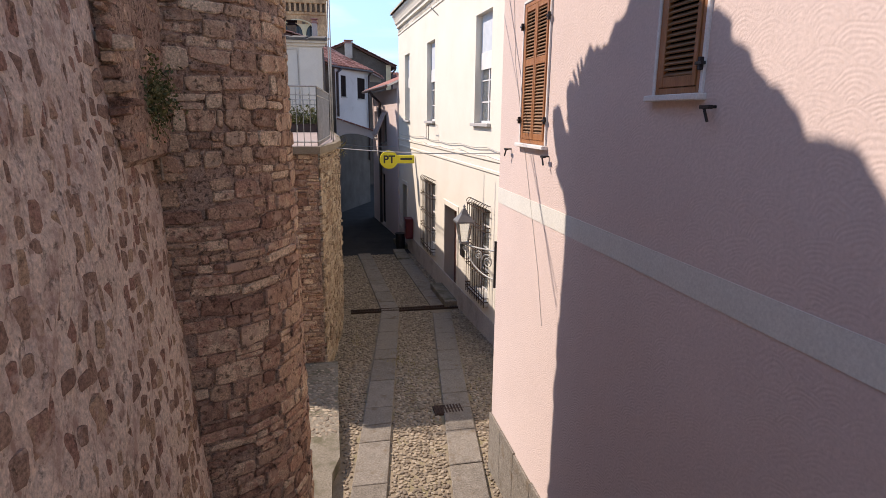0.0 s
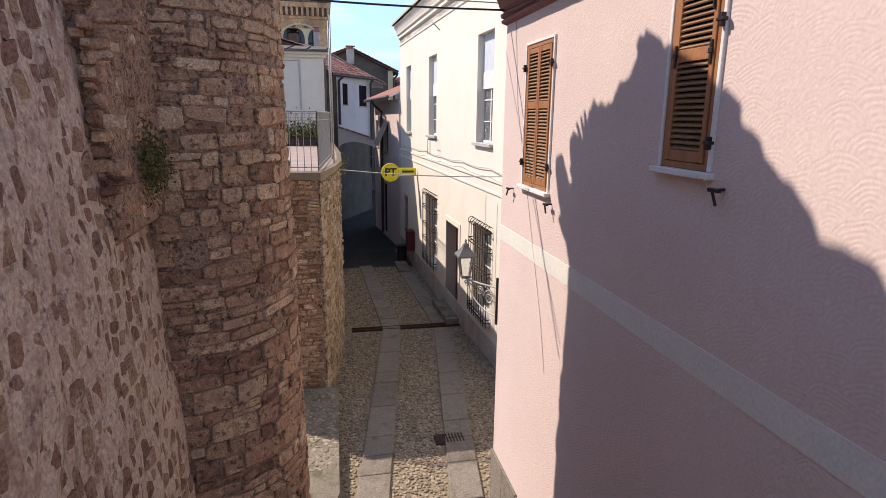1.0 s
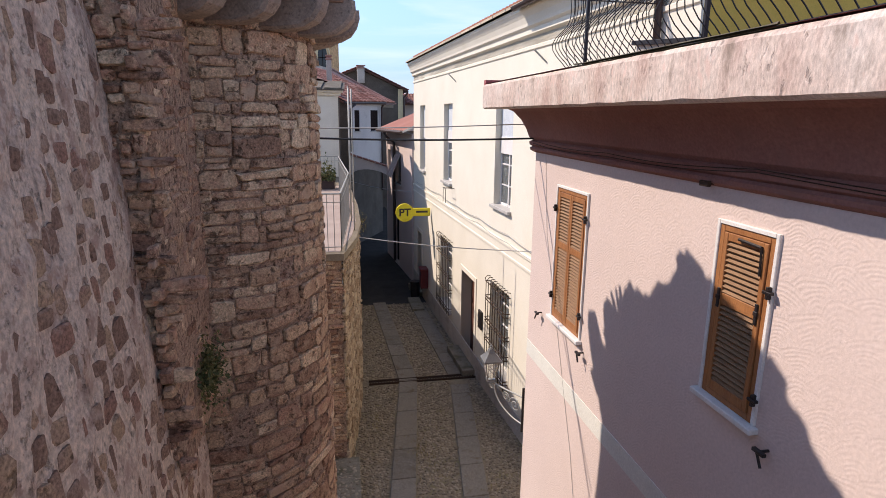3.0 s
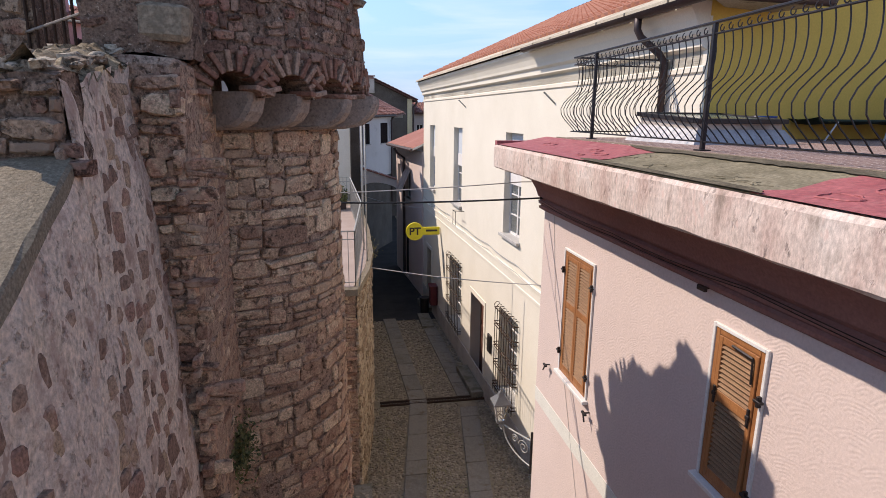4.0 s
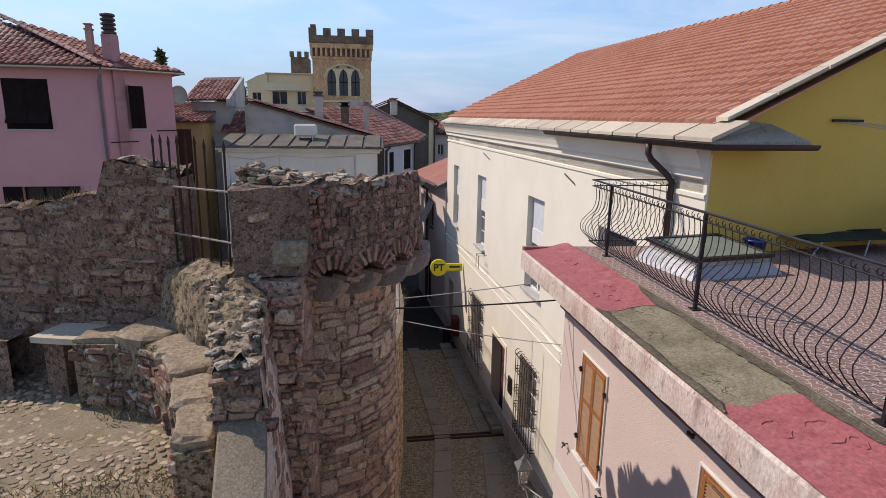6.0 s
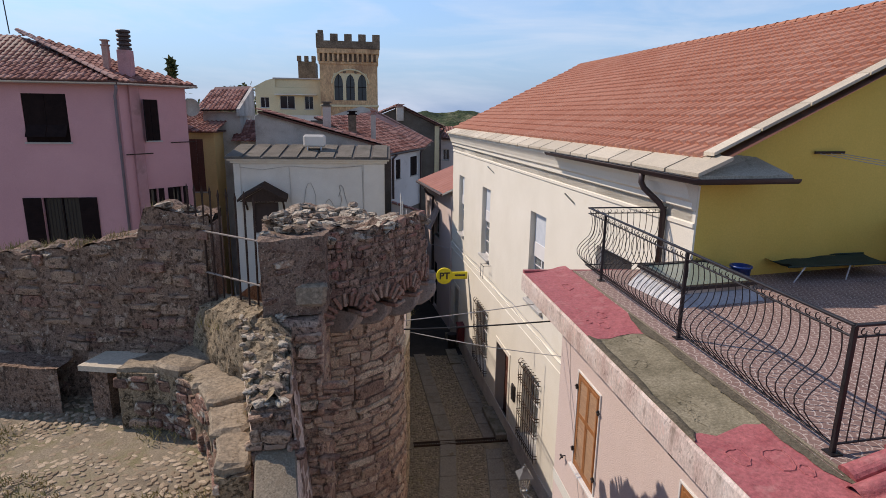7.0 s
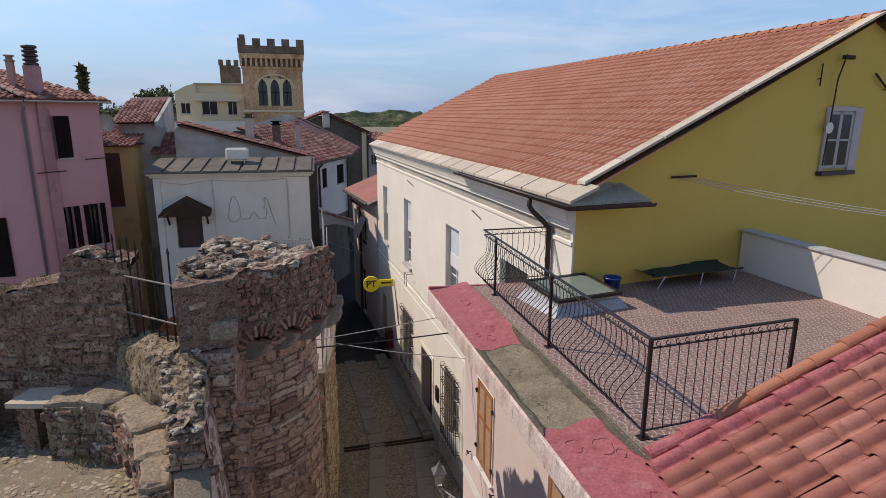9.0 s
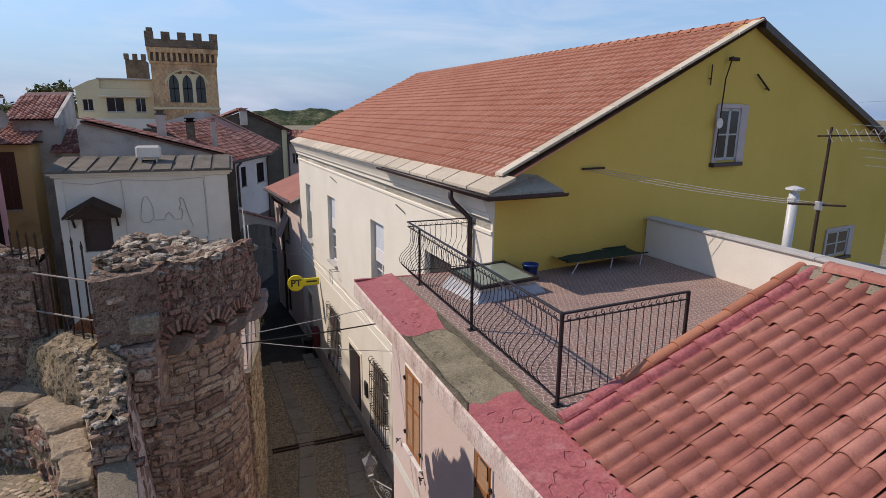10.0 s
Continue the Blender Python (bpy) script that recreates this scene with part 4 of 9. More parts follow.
belly_me, straight_me = baluster(0.21), baluster(0.0)
for p, q, me in ((A0, A1, belly_me), (A1, A2, straight_me), (A0, A3, belly_me)):
    d = (q - p).normalized()
    n = int((q - p).length / 0.112)
    out = Vector((d.y, -d.x, 0)) if me is straight_me or q is A3 else Vector((d.y, -d.x, 0))
    turn = math.atan2(d.y, d.x) + math.pi / 2
    if p is A0 and q is A3:
        turn = math.atan2(d.y, d.x) - math.pi / 2
    for k in range(1, n):
        c = p.lerp(q, k / n)
        ob = part("baluster", me, m_iron, rail)
        ob.matrix_basis = Matrix.Translation((c.x, c.y, 0)) @ Matrix.Rotation(turn, 4, "Z")

# ---- stonework ----
def stone_shape(w, h, d, rng):
    """One rough quarry stone: an uneven eight-sided outline, broken edges and a nearly flat face. Local x across, z up, -y outwards."""
    ring = []
    c = [rng.uniform(0.08, 0.5) for _ in range(4)]
    for a, b in ((-1, -1 + c[0]), (-1 + c[0], -1), (1 - c[1], -1), (1, -1 + c[1]), (1, 1 - c[2]), (1 - c[2], 1), (-1 + c[3], 1), (-1, 1 - c[3])):
        ring.append((a * w / 2 * rng.uniform(0.86, 1.06), b * h / 2 * rng.uniform(0.84, 1.08)))
    tip, tx, tz = d * rng.uniform(0.8, 1.15), rng.uniform(-0.35, 0.35), rng.uniform(-0.35, 0.35)
    i = min(0.22 * h, 0.011) * 2
    v = [(x, 0.03, z) for x, z in ring]
    v += [(x, -d * rng.uniform(0.35, 0.7), z) for x, z in ring]
    v += [(x * (1 - i / w), -tip * (1 + tx * x / w + tz * z / h) * rng.uniform(0.9, 1.08), z * (1 - i / h)) for x, z in ring]
    v += [(rng.uniform(-0.15, 0.15) * w, -tip * rng.uniform(0.92, 1.12), rng.uniform(-0.1, 0.1) * h)]
    f = [(k * 8 + j, k * 8 + (j + 1) % 8, k * 8 + 8 + (j + 1) % 8, k * 8 + 8 + j) for k in (0, 1) for j in range(8)] + [(16 + j, 16 + (j + 1) % 8, 24) for j in range(8)]
    return v, f


def courses(u0, u1, v0, v1, width, height, rng, keep=None):
    """Cells (u, v, w, h) of roughly coursed rubble: stones of uneven height, some doubled, small ones wedged in the gaps."""
    cells, v = [], v0
    while v < v1 - 0.02:
        h = min(rng.uniform(*height), v1 - v)
        u = u0 - rng.uniform(0, width[0])
        while u < u1:
            w = rng.uniform(*width) * rng.choice((0.5, 0.8, 1, 1, 1.2))
            dv = 0.32 * h * noise.noise(Vector((u * 1.7, v * 0.9, 3.3)))
            if (keep is None or keep(u + w / 2, v + h / 2)) and rng.random() > 0.05:
                if h > 0.1 and rng.random() < 0.3:
                    k = rng.uniform(0.35, 0.65)
                    for a, b in ((0, k), (k, 1)):
                        cells.append((u + w / 2 + rng.uniform(-0.01, 0.01), v + dv + h * (a + b) / 2, w - rng.uniform(0.006, 0.02), h * (b - a) - rng.uniform(0.006, 0.014)))
                else:
                    hh = h * rng.uniform(0.82, 1.06)
                    cells.append((u + w / 2, v + dv + h / 2 + rng.uniform(-0.1, 0.1) * h, w - rng.uniform(0.004, 0.02), hh - rng.uniform(0.002, 0.014)))
            u += w
        v += h
    return cells


def lay(parent, cells, frame_at, depth, rng, near, mat_piece, mat_rest, limit=300, tilt=5.0, name="stone", rest_name="stonework"):
    """Sets stones on a surface: those of the near stretch as pieces of their own, the rest joined."""
    singles, rest = 0, Shape()
    for u, v, w, h in cells:
        m = frame_at(u, v) @ pose(0, 0, 0, rng.uniform(-tilt, tilt) * 0.5, rng.uniform(-tilt, tilt), rng.uniform(-tilt, tilt) * 0.5)
        sv, sf = stone_shape(w, h, depth * rng.uniform(0.5, 1.5), rng)
        if singles < limit and near(u, v):
            ob = part(name, Shape().add(sv, sf, m), mat_piece, parent)
            singles += 1
        else:
            rest.add(sv, sf, m)
    if rest.v:
        tagged(part(rest_name, rest, mat_rest, parent), kind="stuff")


def face(origin, angle):
    """A frame on an upright wall whose outward normal points to that compass angle (degrees from +x)."""
    a = radians(angle)
    n, t = Vector((math.cos(a), math.sin(a), 0)), Vector((-math.sin(a), math.cos(a), 0))
    return Matrix(((t.x, -n.x, 0, origin[0]), (t.y, -n.y, 0, origin[1]), (0, 0, 1, origin[2]), (0, 0, 0, 1)))


def lump(s, r, m, rng):
    """A loose irregular stone, about r in half length, flatter than wide."""
    v = []
    for z, k in ((-0.5, 0.8), (0.1, 1.0), (0.42, 0.62)):
        for i in range(6):
            t = math.pi * i / 3 + rng.uniform(-0.35, 0.35)
            v.append((r * k * rng.uniform(0.75, 1.15) * math.cos(t), r * 0.72 * k * rng.uniform(0.75, 1.15) * math.sin(t), r * 0.55 * (z + rng.uniform(-0.1, 0.1))))
    v += [(rng.uniform(-0.2, 0.2) * r, rng.uniform(-0.2, 0.2) * r, r * 0.27)]
    f = [(j * 6 + i, j * 6 + (i + 1) % 6, (j + 1) * 6 + (i + 1) % 6, (j + 1) * 6 + i) for j in (0, 1) for i in range(6)] + [(12 + i, 12 + (i + 1) % 6, 18) for i in range(6)] + [(5, 4, 3, 2, 1, 0)]
    s.add(v, f, m)


# ---- round turret ----
TC, CC = (-0.88, 7.27), (-1.42, 7.26)
CROWN_R = 1.98


def turret_r(z):
    return 1.13 + 0.012 * (8 - z)


def on_turret(u, v):
    r, a = turret_r(v) - 0.035, u / 1.15
    return face((TC[0] + r * math.cos(a), TC[1] + r * math.sin(a), v), math.degrees(a))


def on_crown(u, v):
    r, a = CROWN_R - 0.035, u / CROWN_R
    return face((CC[0] + r * math.cos(a), CC[1] + r * math.sin(a), v), math.degrees(a))


turret = thing("round_turret", (TC[0], TC[1], 0.3), "ruined round stone turret with a broken crown on corbels", "turret")
rng = random.Random(5)
body = Shape()
arcs = [radians(-180 + 10 * i) for i in range(37)]
body.grid(arcs, [0.2 + 0.45 * i for i in range(20)], lambda a, z: (TC[0] + (turret_r(z) - 0.036) * math.cos(a), TC[1] + (turret_r(z) - 0.036) * math.sin(a), z))
body.rough(0.025, 3.0)
part("core", body, m_mortar, turret, "rubble core and old mortar")
turret_cells = courses(radians(-125) * 1.15, radians(40) * 1.15, 0.3, 8.95, (0.12, 0.46), (0.07, 0.23), rng)
# Stones above about 5.3 m take the palette lightened for weaker shade.
upper_cells = [c for c in turret_cells if c[1] > 5.3 + 0.7 * noise.noise(Vector((c[0] * 2, c[1] * 2, 1)))]
lay(turret, [c for c in turret_cells if c not in upper_cells], on_turret, 0.019, rng,
    lambda u, v: 4.6 < v < 8.4 and radians(-100) * 1.15 < u < radians(5) * 1.15, m_stone, m_stone_rest, tilt=4.0)
lay(turret, upper_cells, on_turret, 0.019, rng,
    lambda u, v: 4.6 < v < 8.4 and radians(-100) * 1.15 < u < radians(5) * 1.15, m_upper_lit, m_upper_lit_rest, tilt=4.0)

# crown: parapet ring on corbels, broken along the top, with small brick arches from corbel to corbel
CORBEL0, CORBEL_STEP = -67.5, 13.6


def crown_top(a):
    d = math.degrees(a)
    n = 9.97 + 0.07 * noise.noise(Vector((d * 0.06, 1.3, 0))) + 0.06 * noise.noise(Vector((d * 0.25, 4.3, 0)))
    cap = shadow_fit_height(CC[0] + CROWN_R * math.cos(a), CC[1] + CROWN_R * math.sin(a)) + 0.1 * noise.noise(Vector((d * 0.4, 2.3, 0)))
    return max(9.02, min(n, cap))


def shadow_fit_height(x, y):
    """Height left standing: broken away towards the street and the back, fitted to the shadow on the pink wall."""
    # Table: outline of the crown's shadow on the wall at x = 3.
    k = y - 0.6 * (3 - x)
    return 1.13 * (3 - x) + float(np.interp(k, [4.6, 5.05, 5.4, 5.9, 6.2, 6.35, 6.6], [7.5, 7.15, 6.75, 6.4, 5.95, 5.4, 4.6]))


def crown_low(a):
    """Underside of the parapet: it springs from the corbels and arches between them."""
    k = ((math.degrees(a) - CORBEL0) / CORBEL_STEP) % 1.0
    s = abs(k - 0.5) / 0.4
    return 8.98 if s >= 1 else 8.98 + 0.19 * math.sqrt(1 - s * s)


crown = Shape()
ca = [radians(-69.6 + 0.8125 * i) for i in range(99)]
RI = CROWN_R - 0.5
levels = [0, 0.12, 0.25, 0.4, 0.55, 0.7, 0.85, 1]


def crown_face(a, k):
    r = CROWN_R - 0.04 + 0.03 * noise.noise(Vector((a * 9, k * 6, 1))) + 0.02 * noise.noise(Vector((a * 30, k * 20, 5)))
    return CC[0] + r * math.cos(a), CC[1] + r * math.sin(a), crown_low(a) * (1 - k) + crown_top(a) * k


crown.grid(ca, levels, crown_face)
crown.grid(ca, [0, 0.25, 0.5, 0.75, 1], lambda a, k: (CC[0] + (CROWN_R - 0.04 - 0.46 * k) * math.cos(a), CC[1] + (CROWN_R - 0.04 - 0.46 * k) * math.sin(a),
                                                     crown_top(a) - 0.1 * k + 0.07 * noise.noise(Vector((a * 14, k * 5, 1)))))
crown.grid(ca, [0, 1], lambda a, k: (CC[0] + (CROWN_R - 0.04 - 0.5 * k) * math.cos(a), CC[1] + (CROWN_R - 0.04 - 0.5 * k) * math.sin(a), crown_low(a)), flip=True)
crown.grid(ca, [0, 1], lambda a, k: (CC[0] + RI * math.cos(a), CC[1] + RI * math.sin(a), crown_low(a) * k + (crown_top(a) - 0.1) * (1 - k)))
crown_ob = part("crown", crown, m_ruin, turret, "broken rubble parapet")
lay(turret, courses(radians(-68) * CROWN_R, radians(10) * CROWN_R, 9.2, 10.1, (0.06, 0.24), (0.05, 0.12), rng, lambda u, v: crown_low(u / CROWN_R) + 0.1 < v < crown_top(u / CROWN_R) - 0.04 and rng.random() < 0.8),
    on_crown, 0.014, rng, lambda u, v: False, m_crown, m_crown, rest_name="crown_stone", tilt=9)
for i in range(8):
    a = radians(CORBEL0 + CORBEL_STEP * i)
    if i:
        # each bracket points more towards the lane than the ring does
        nose, hw = (1.84, 1.86, 1.98, 2.08, 2.08, 2.06, 2.04)[i - 1], 0.1
        prof = [(-1.0, 9.03), (-1.0, 8.72), (-0.3, 8.735), (-0.17, 8.76), (-0.08, 8.81), (-0.025, 8.88), (0.0, 8.96), (-0.005, 9.03)]
        m = Matrix.Translation((CC[0] + nose * math.cos(a), CC[1] + nose * math.sin(a), 0)) @ Matrix.Rotation(a * 0.58, 4, "Z")
        n = len(prof)
        vs = [(r - (0.03 if abs(s) == 1 and r > -0.9 else 0), s * hw, z + (0.02 if abs(s) == 1 and z < 8.9 else 0)) for s in (-1, -0.78, 0.78, 1) for r, z in prof]
        fs = [tuple(range(n)), tuple(range(4 * n - 1, 3 * n - 1, -1))] + [(q * n + j, (q + 1) * n + j, (q + 1) * n + (j + 1) % n, q * n + (j + 1) % n) for q in range(3) for j in range(n)]
        part("corbel", Shape().add(vs, fs, m).rough(0.018, 5, i), m_corbel, turret, "rounded grey stone corbel")
    if i > 5:
        continue
    for k in range(10):
        t = math.pi * (k + 0.5) / 10
        m2 = Matrix.Translation((CC[0], CC[1], 0)) @ Matrix.Rotation(a + radians(CORBEL_STEP / 2), 4, "Z") @ Matrix.Translation((CROWN_R - 0.12, 0.19 * math.cos(t), 8.98 + 0.19 * math.sin(t))) @ Matrix.Rotation(t - math.pi / 2 + rng.uniform(-0.15, 0.15), 4, "X")
        part("arch_brick", Shape().box(-0.1, 0.1 + 0.02 * rng.random(), -0.019, 0.019, -0.012, 0.13 + 0.05 * rng.random(), 0.005, m2), m_brick, turret)
soffit = Shape()
for k in range(32):
    a0, a1 = radians(-69 + 2.5 * k), radians(-66.5 + 2.5 * k)
    soffit.add([(CC[0] + r * math.cos(t), CC[1] + r * math.sin(t), 9.18) for r, t in ((0.5, a0), (CROWN_R - 0.1, a0), (CROWN_R - 0.1, a1), (0.5, a1))], [(3, 2, 1, 0)])
part("corbel_ceiling", soffit, m_mortar, turret)
# loose stones and lumps along the broken top
cells_top = Shape()
for k in range(150):
    a = radians(rng.uniform(-69, 6))
    r = rng.uniform(RI - 0.15, CROWN_R - 0.06)
    s = rng.uniform(0.06, 0.17)
    z = min(crown_top(a) - 0.05 - (CROWN_R - r) * 0.15, shadow_fit_height(CC[0] + r * math.cos(a), CC[1] + r * math.sin(a)) - 0.08)
    m = Matrix.Translation((CC[0] + r * math.cos(a), CC[1] + r * math.sin(a), z)) @ pose(0, 0, 0, rng.uniform(-20, 20), rng.uniform(-20, 20), rng.uniform(0, 360))
    lump(cells_top, s, m, rng)
tagged(part("top_rubble", cells_top.rough(0.02, 14, 4), m_top, turret, "loose weathered stones along the top"), kind="stuff")
arcp = [(CC[0] + (RI + 0.03) * math.cos(radians(t)), CC[1] + (RI + 0.03) * math.sin(radians(t))) for t in range(-66, 80, 6)]
fill = Shape()
for k in range(len(arcp) - 1):
    for a in range(4):
        q = [Vector((-1.35, p[1])).lerp(Vector(p), s) for p, s in ((arcp[k], a / 4), (arcp[k], (a + 1) / 4), (arcp[k + 1], (a + 1) / 4), (arcp[k + 1], a / 4))]
        fill.add([(p.x, p.y, min(9.72 + 0.14 * noise.noise(Vector((p.x * 3, p.y * 3, 0))), shadow_fit_height(p.x, p.y) - 0.05)) for p in q], [(0, 1, 2, 3)])
fill.add([(-1.35, arcp[0][1], 8.3), (-1.35, arcp[-1][1], 8.3), (-1.35, arcp[-1][1], 9.7), (-1.35, arcp[0][1], 9.7)], [(0, 1, 2, 3)])
part("infill", fill, m_ruin, turret, "rubble filling inside the crown")
more = Shape()
for k in range(110):
    x, y = rng.uniform(-1.35, 0.2), rng.uniform(5.7, 8.3)
    if math.hypot(x - CC[0], y - CC[1]) > CROWN_R - 0.15:
        continue
    s = rng.uniform(0.08, 0.21)
    lump(more, s, Matrix.Translation((x, y, min(9.74, shadow_fit_height(x, y) - 0.1) + rng.uniform(-0.04, 0.08))) @ pose(0, 0, 0, rng.uniform(-16, 16), rng.uniform(-16, 16), rng.uniform(0, 360)), rng)
for k in range(34):
    lump(more, rng.uniform(0.04, 0.12), Matrix.Translation((rng.uniform(-1.25, -0.72), rng.uniform(5.3, 5.75), rng.uniform(9.9, 10.1))) @ pose(0, 0, 0, rng.uniform(-20, 20), rng.uniform(-20, 20), rng.uniform(0, 360)), rng)
tagged(part("top_stone", more.rough(0.02, 14, 2), m_top, turret), kind="stuff")

# ---- battered town wall with stones in its lime coat ----
def wall_x(y, z):
    return -0.6 - 0.07 * (z - 5) - 0.1 * (y - 4.1)


def coping_z(y):
    return 8.62 + 0.38 * (y - 3.6)


def top_at(y):
    if y < 3.72:
        return max(1.0, coping_z(y) - 0.02)
    return 9.0 + 0.13 * (y - 3.8) + 0.05 * noise.noise(Vector((y * 4, 0.5, 0)))


def thick_at(y):
    return 0.27 if y < 3.72 else 0.27 + 0.14 * (y - 3.72)


town = thing("town_wall", (-1.2, 3.0, 0.3), "battered rubble town wall in rough lime render, with a sloping coping", "wall")
wall_ys = sorted([-4 + 0.11 * i for i in range(94)] + [3.715, 3.725])
wf = Shape()
wf.grid(wall_ys, [i / 80 for i in range(81)],
        lambda y, k: (wall_x(y, 0.2 + k * (top_at(y) - 0.2)) + 0.025 * noise.noise(Vector((y * 2, k * 14, 0))) + 0.018 * noise.noise(Vector((y * 7, k * 60, 4))), y, 0.2 + k * (top_at(y) - 0.2)))
wf.grid(wall_ys, [0, 1], lambda y, k: (wall_x(y, top_at(y)) - thick_at(y), y, top_at(y) * (1 - k) + 7.2 * k))
part("wall_body", wf, m_render, town, "rough lime render, mauve-grey")
broken = Shape()
top_ys = [3.72 + 0.045 * i for i in range(36)]
broken.grid(top_ys, [i / 8 for i in range(9)], lambda y, k: (wall_x(y, top_at(y)) + 0.01 - k * (thick_at(y) + 0.03), y,
            top_at(y) - 0.02 + 0.1 * math.sin(math.pi * min(1, k * 1.05)) + 0.07 * noise.noise(Vector((y * 6, k * 4, 2))) + 0.04 * noise.noise(Vector((y * 17, k * 9, 2)))))
part("broken_top", broken, m_block, town, "crumbling lichened top of the wall")
rng = random.Random(11)
cells = []
for k in range(7500):
    y, z = rng.uniform(2.3, 6.25), rng.uniform(1.0, 9.0)
    if z > top_at(y) - 0.12:
        continue
    w, h = rng.uniform(0.07, 0.19) * rng.choice((0.7, 1, 1.3)), rng.uniform(0.07, 0.17)
    if all(abs(y - a) > (w + c) * 0.52 or abs(z - b) > (h + d) * 0.52 for a, b, c, d in cells):
        cells.append((y, z, w, h))


def on_town(u, v):
    return face((wall_x(u, v) - 0.006, u, v), -6) @ pose(0, 0, 0, -4, rng.uniform(-16, 16), 0)


lay(town, cells, on_town, 0.007, rng, lambda u, v: 4.4 < v < 9 and u < 5.6, m_rubble, m_rubble_rest)
cop = Shape()
cop_ys = [-2.0 + 0.19 * i for i in range(31)]
cross = [(0.012, -0.05), (0.012, 0.015), (0.0, 0.03), (-0.09, 0.036), (-0.18, 0.036), (-0.27, 0.028), (-0.285, 0.012), (-0.285, -0.05)]
cop.grid(cop_ys, range(len(cross)), lambda y, j: (wall_x(y, coping_z(y)) + cross[j][0] + 0.01 * noise.noise(Vector((y * 4, j, 1))), y, coping_z(y) + cross[j][1] + 0.006 * noise.noise(Vector((y * 6, j, 7)))))
part("coping", cop, m_coping, town, "smooth cement coping, sloping down")
# end pier
pier = Shape()
for i in range(4):
    pier.grid([0, 0.25, 0.5, 0.75, 1], [j / 6 for j in range(7)],
              lambda u, k: [(-1.12 + 0.29 * u, 3.7, 8.4 + 0.62 * k), (-0.83 - 0.01 * k, 3.7 + 0.2 * u, 8.4 + 0.62 * k), (-0.83 - 0.29 * u, 3.9, 8.4 + 0.62 * k), (-1.12, 3.9 - 0.2 * u, 8.4 + 0.62 * k)][i])
pier.grid([0, 0.25, 0.5, 0.75, 1], [0, 0.5, 1], lambda u, k: (-1.12 + 0.29 * u, 3.7 + 0.2 * k, 9.02))
part("end_pier", pier.rough(0.02, 4, 2).rough(0.02, 14, 3), m_ruin, town, "broken stone pier")
lay(town, courses(-1.1, -0.84, 8.6, 9.0, (0.1, 0.24), (0.07, 0.13), rng), lambda u, v: face((u, 3.695, v), -90), 0.03, rng, lambda u, v: True, m_ruin_piece, m_ruin_stone, tilt=7)
rub = Shape()
for k in range(240):
    y = rng.uniform(3.72, 5.1)
    x = wall_x(y, 9.0) - rng.uniform(0.03, thick_at(y))
    s_ = rng.uniform(0.025, 0.075)
    lump(rub, s_, Matrix.Translation((x, y, top_at(y) + rng.uniform(-0.05, 0.07))) @ pose(0, 0, 0, rng.uniform(-18, 18), rng.uniform(-18, 18), rng.uniform(0, 360)), rng)
for x, y, r in ((-0.94, 3.78, 0.09), (-1.05, 3.8, 0.08), (-1.0, 4.0, 0.12), (-0.97, 4.25, 0.1)):
    lump(rub, r, Matrix.Translation((x, y, top_at(y) + 0.05)) @ pose(0, 0, 0, 5, -6, 140 * y), rng)
tagged(part("top_rubble", rub.rough(0.015, 18, 1), m_top, town, "lichened rubble along the broken top"), kind="stuff")
# pilaster where the wall meets the turret, and the flat-faced block over it
pil = Shape().box(-1.3, -0.7, 5.0, 6.4, 5.6, 9.2, 0.04)
part("pilaster", pil.rough(0.05, 3, 5), m_mortar, turret, "ragged masonry strip")
cells = courses(0.02, 1.28, 5.7, 9.1, (0.14, 0.36), (0.07, 0.15), rng)
lay(turret, cells, lambda u, v: face((-0.72, 4.98 + u, v), 0), 0.026, rng, lambda u, v: False, m_stone, m_stone_rest, rest_name="pilaster_stone")
lay(turret, courses(-1.28, -0.72, 5.7, 9.1, (0.1, 0.3), (0.06, 0.15), rng), lambda u, v: face((u, 4.975, v), -90), 0.026, rng, lambda u, v: False, m_stone, m_stone_rest, rest_name="pilaster_stone", tilt=8)
blk = Shape()
BK = [Vector((-1.23, 5.02)), Vector((-0.93, 5.1)), Vector((-0.66, 5.22)), Vector((-0.64, 5.5)), Vector((-0.9, 6.2)), Vector((-1.35, 5.9))]
BM = sum(BK, Vector((0, 0))) / 6
blk.grid([i / 6 for i in range(37)], [0, 0.12, 0.25, 0.4, 0.55, 0.7, 0.85, 0.97, 1.0, 1.1, 1.4, 2.0], lambda a, k: (
    *BK[int(a) % 6].lerp(BK[(int(a) + 1) % 6], a - int(a)).lerp(BM, max(0, k - 1)), 9.22 + 0.75 * min(1, k)))
part("corner_block", blk.rough(0.025, 5, 3).rough(0.015, 14, 1), m_ruin_plain, turret, "flat grey rendered end of the parapet")
lay(turret, [(rng.uniform(0.05, 0.5), rng.uniform(9.28, 9.92), rng.uniform(0.07, 0.2), rng.uniform(0.05, 0.13)) for k in range(7)], lambda u, v: face((-1.22 + 0.95 * u, 5.02 + 0.34 * u, v), -70), 0.014, rng, lambda u, v: False, m_ruin_piece, m_ruin_stone, rest_name="block_stone", tilt=12)
blk2 = Shape().box(-0.95, -0.652, 5.1, 5.4, 9.3, 9.52, 0.03, Matrix.Translation((0, 0.0, 0)))
part("corner_stone", blk2.rough(0.03, 8, 3), m_ruin_flat, turret, "pale squared stone in the corner")
part("conduit", Shape().tube([(-0.78, 6.1, 9.1), (-0.77, 6.09, 8.4), (-0.76, 6.09, 7.6), (-0.77, 6.08, 6.6), (-0.76, 6.07, 5.4)], 0.012, 6), m_ruin_flat, turret, "thin pale conduit down the joint")
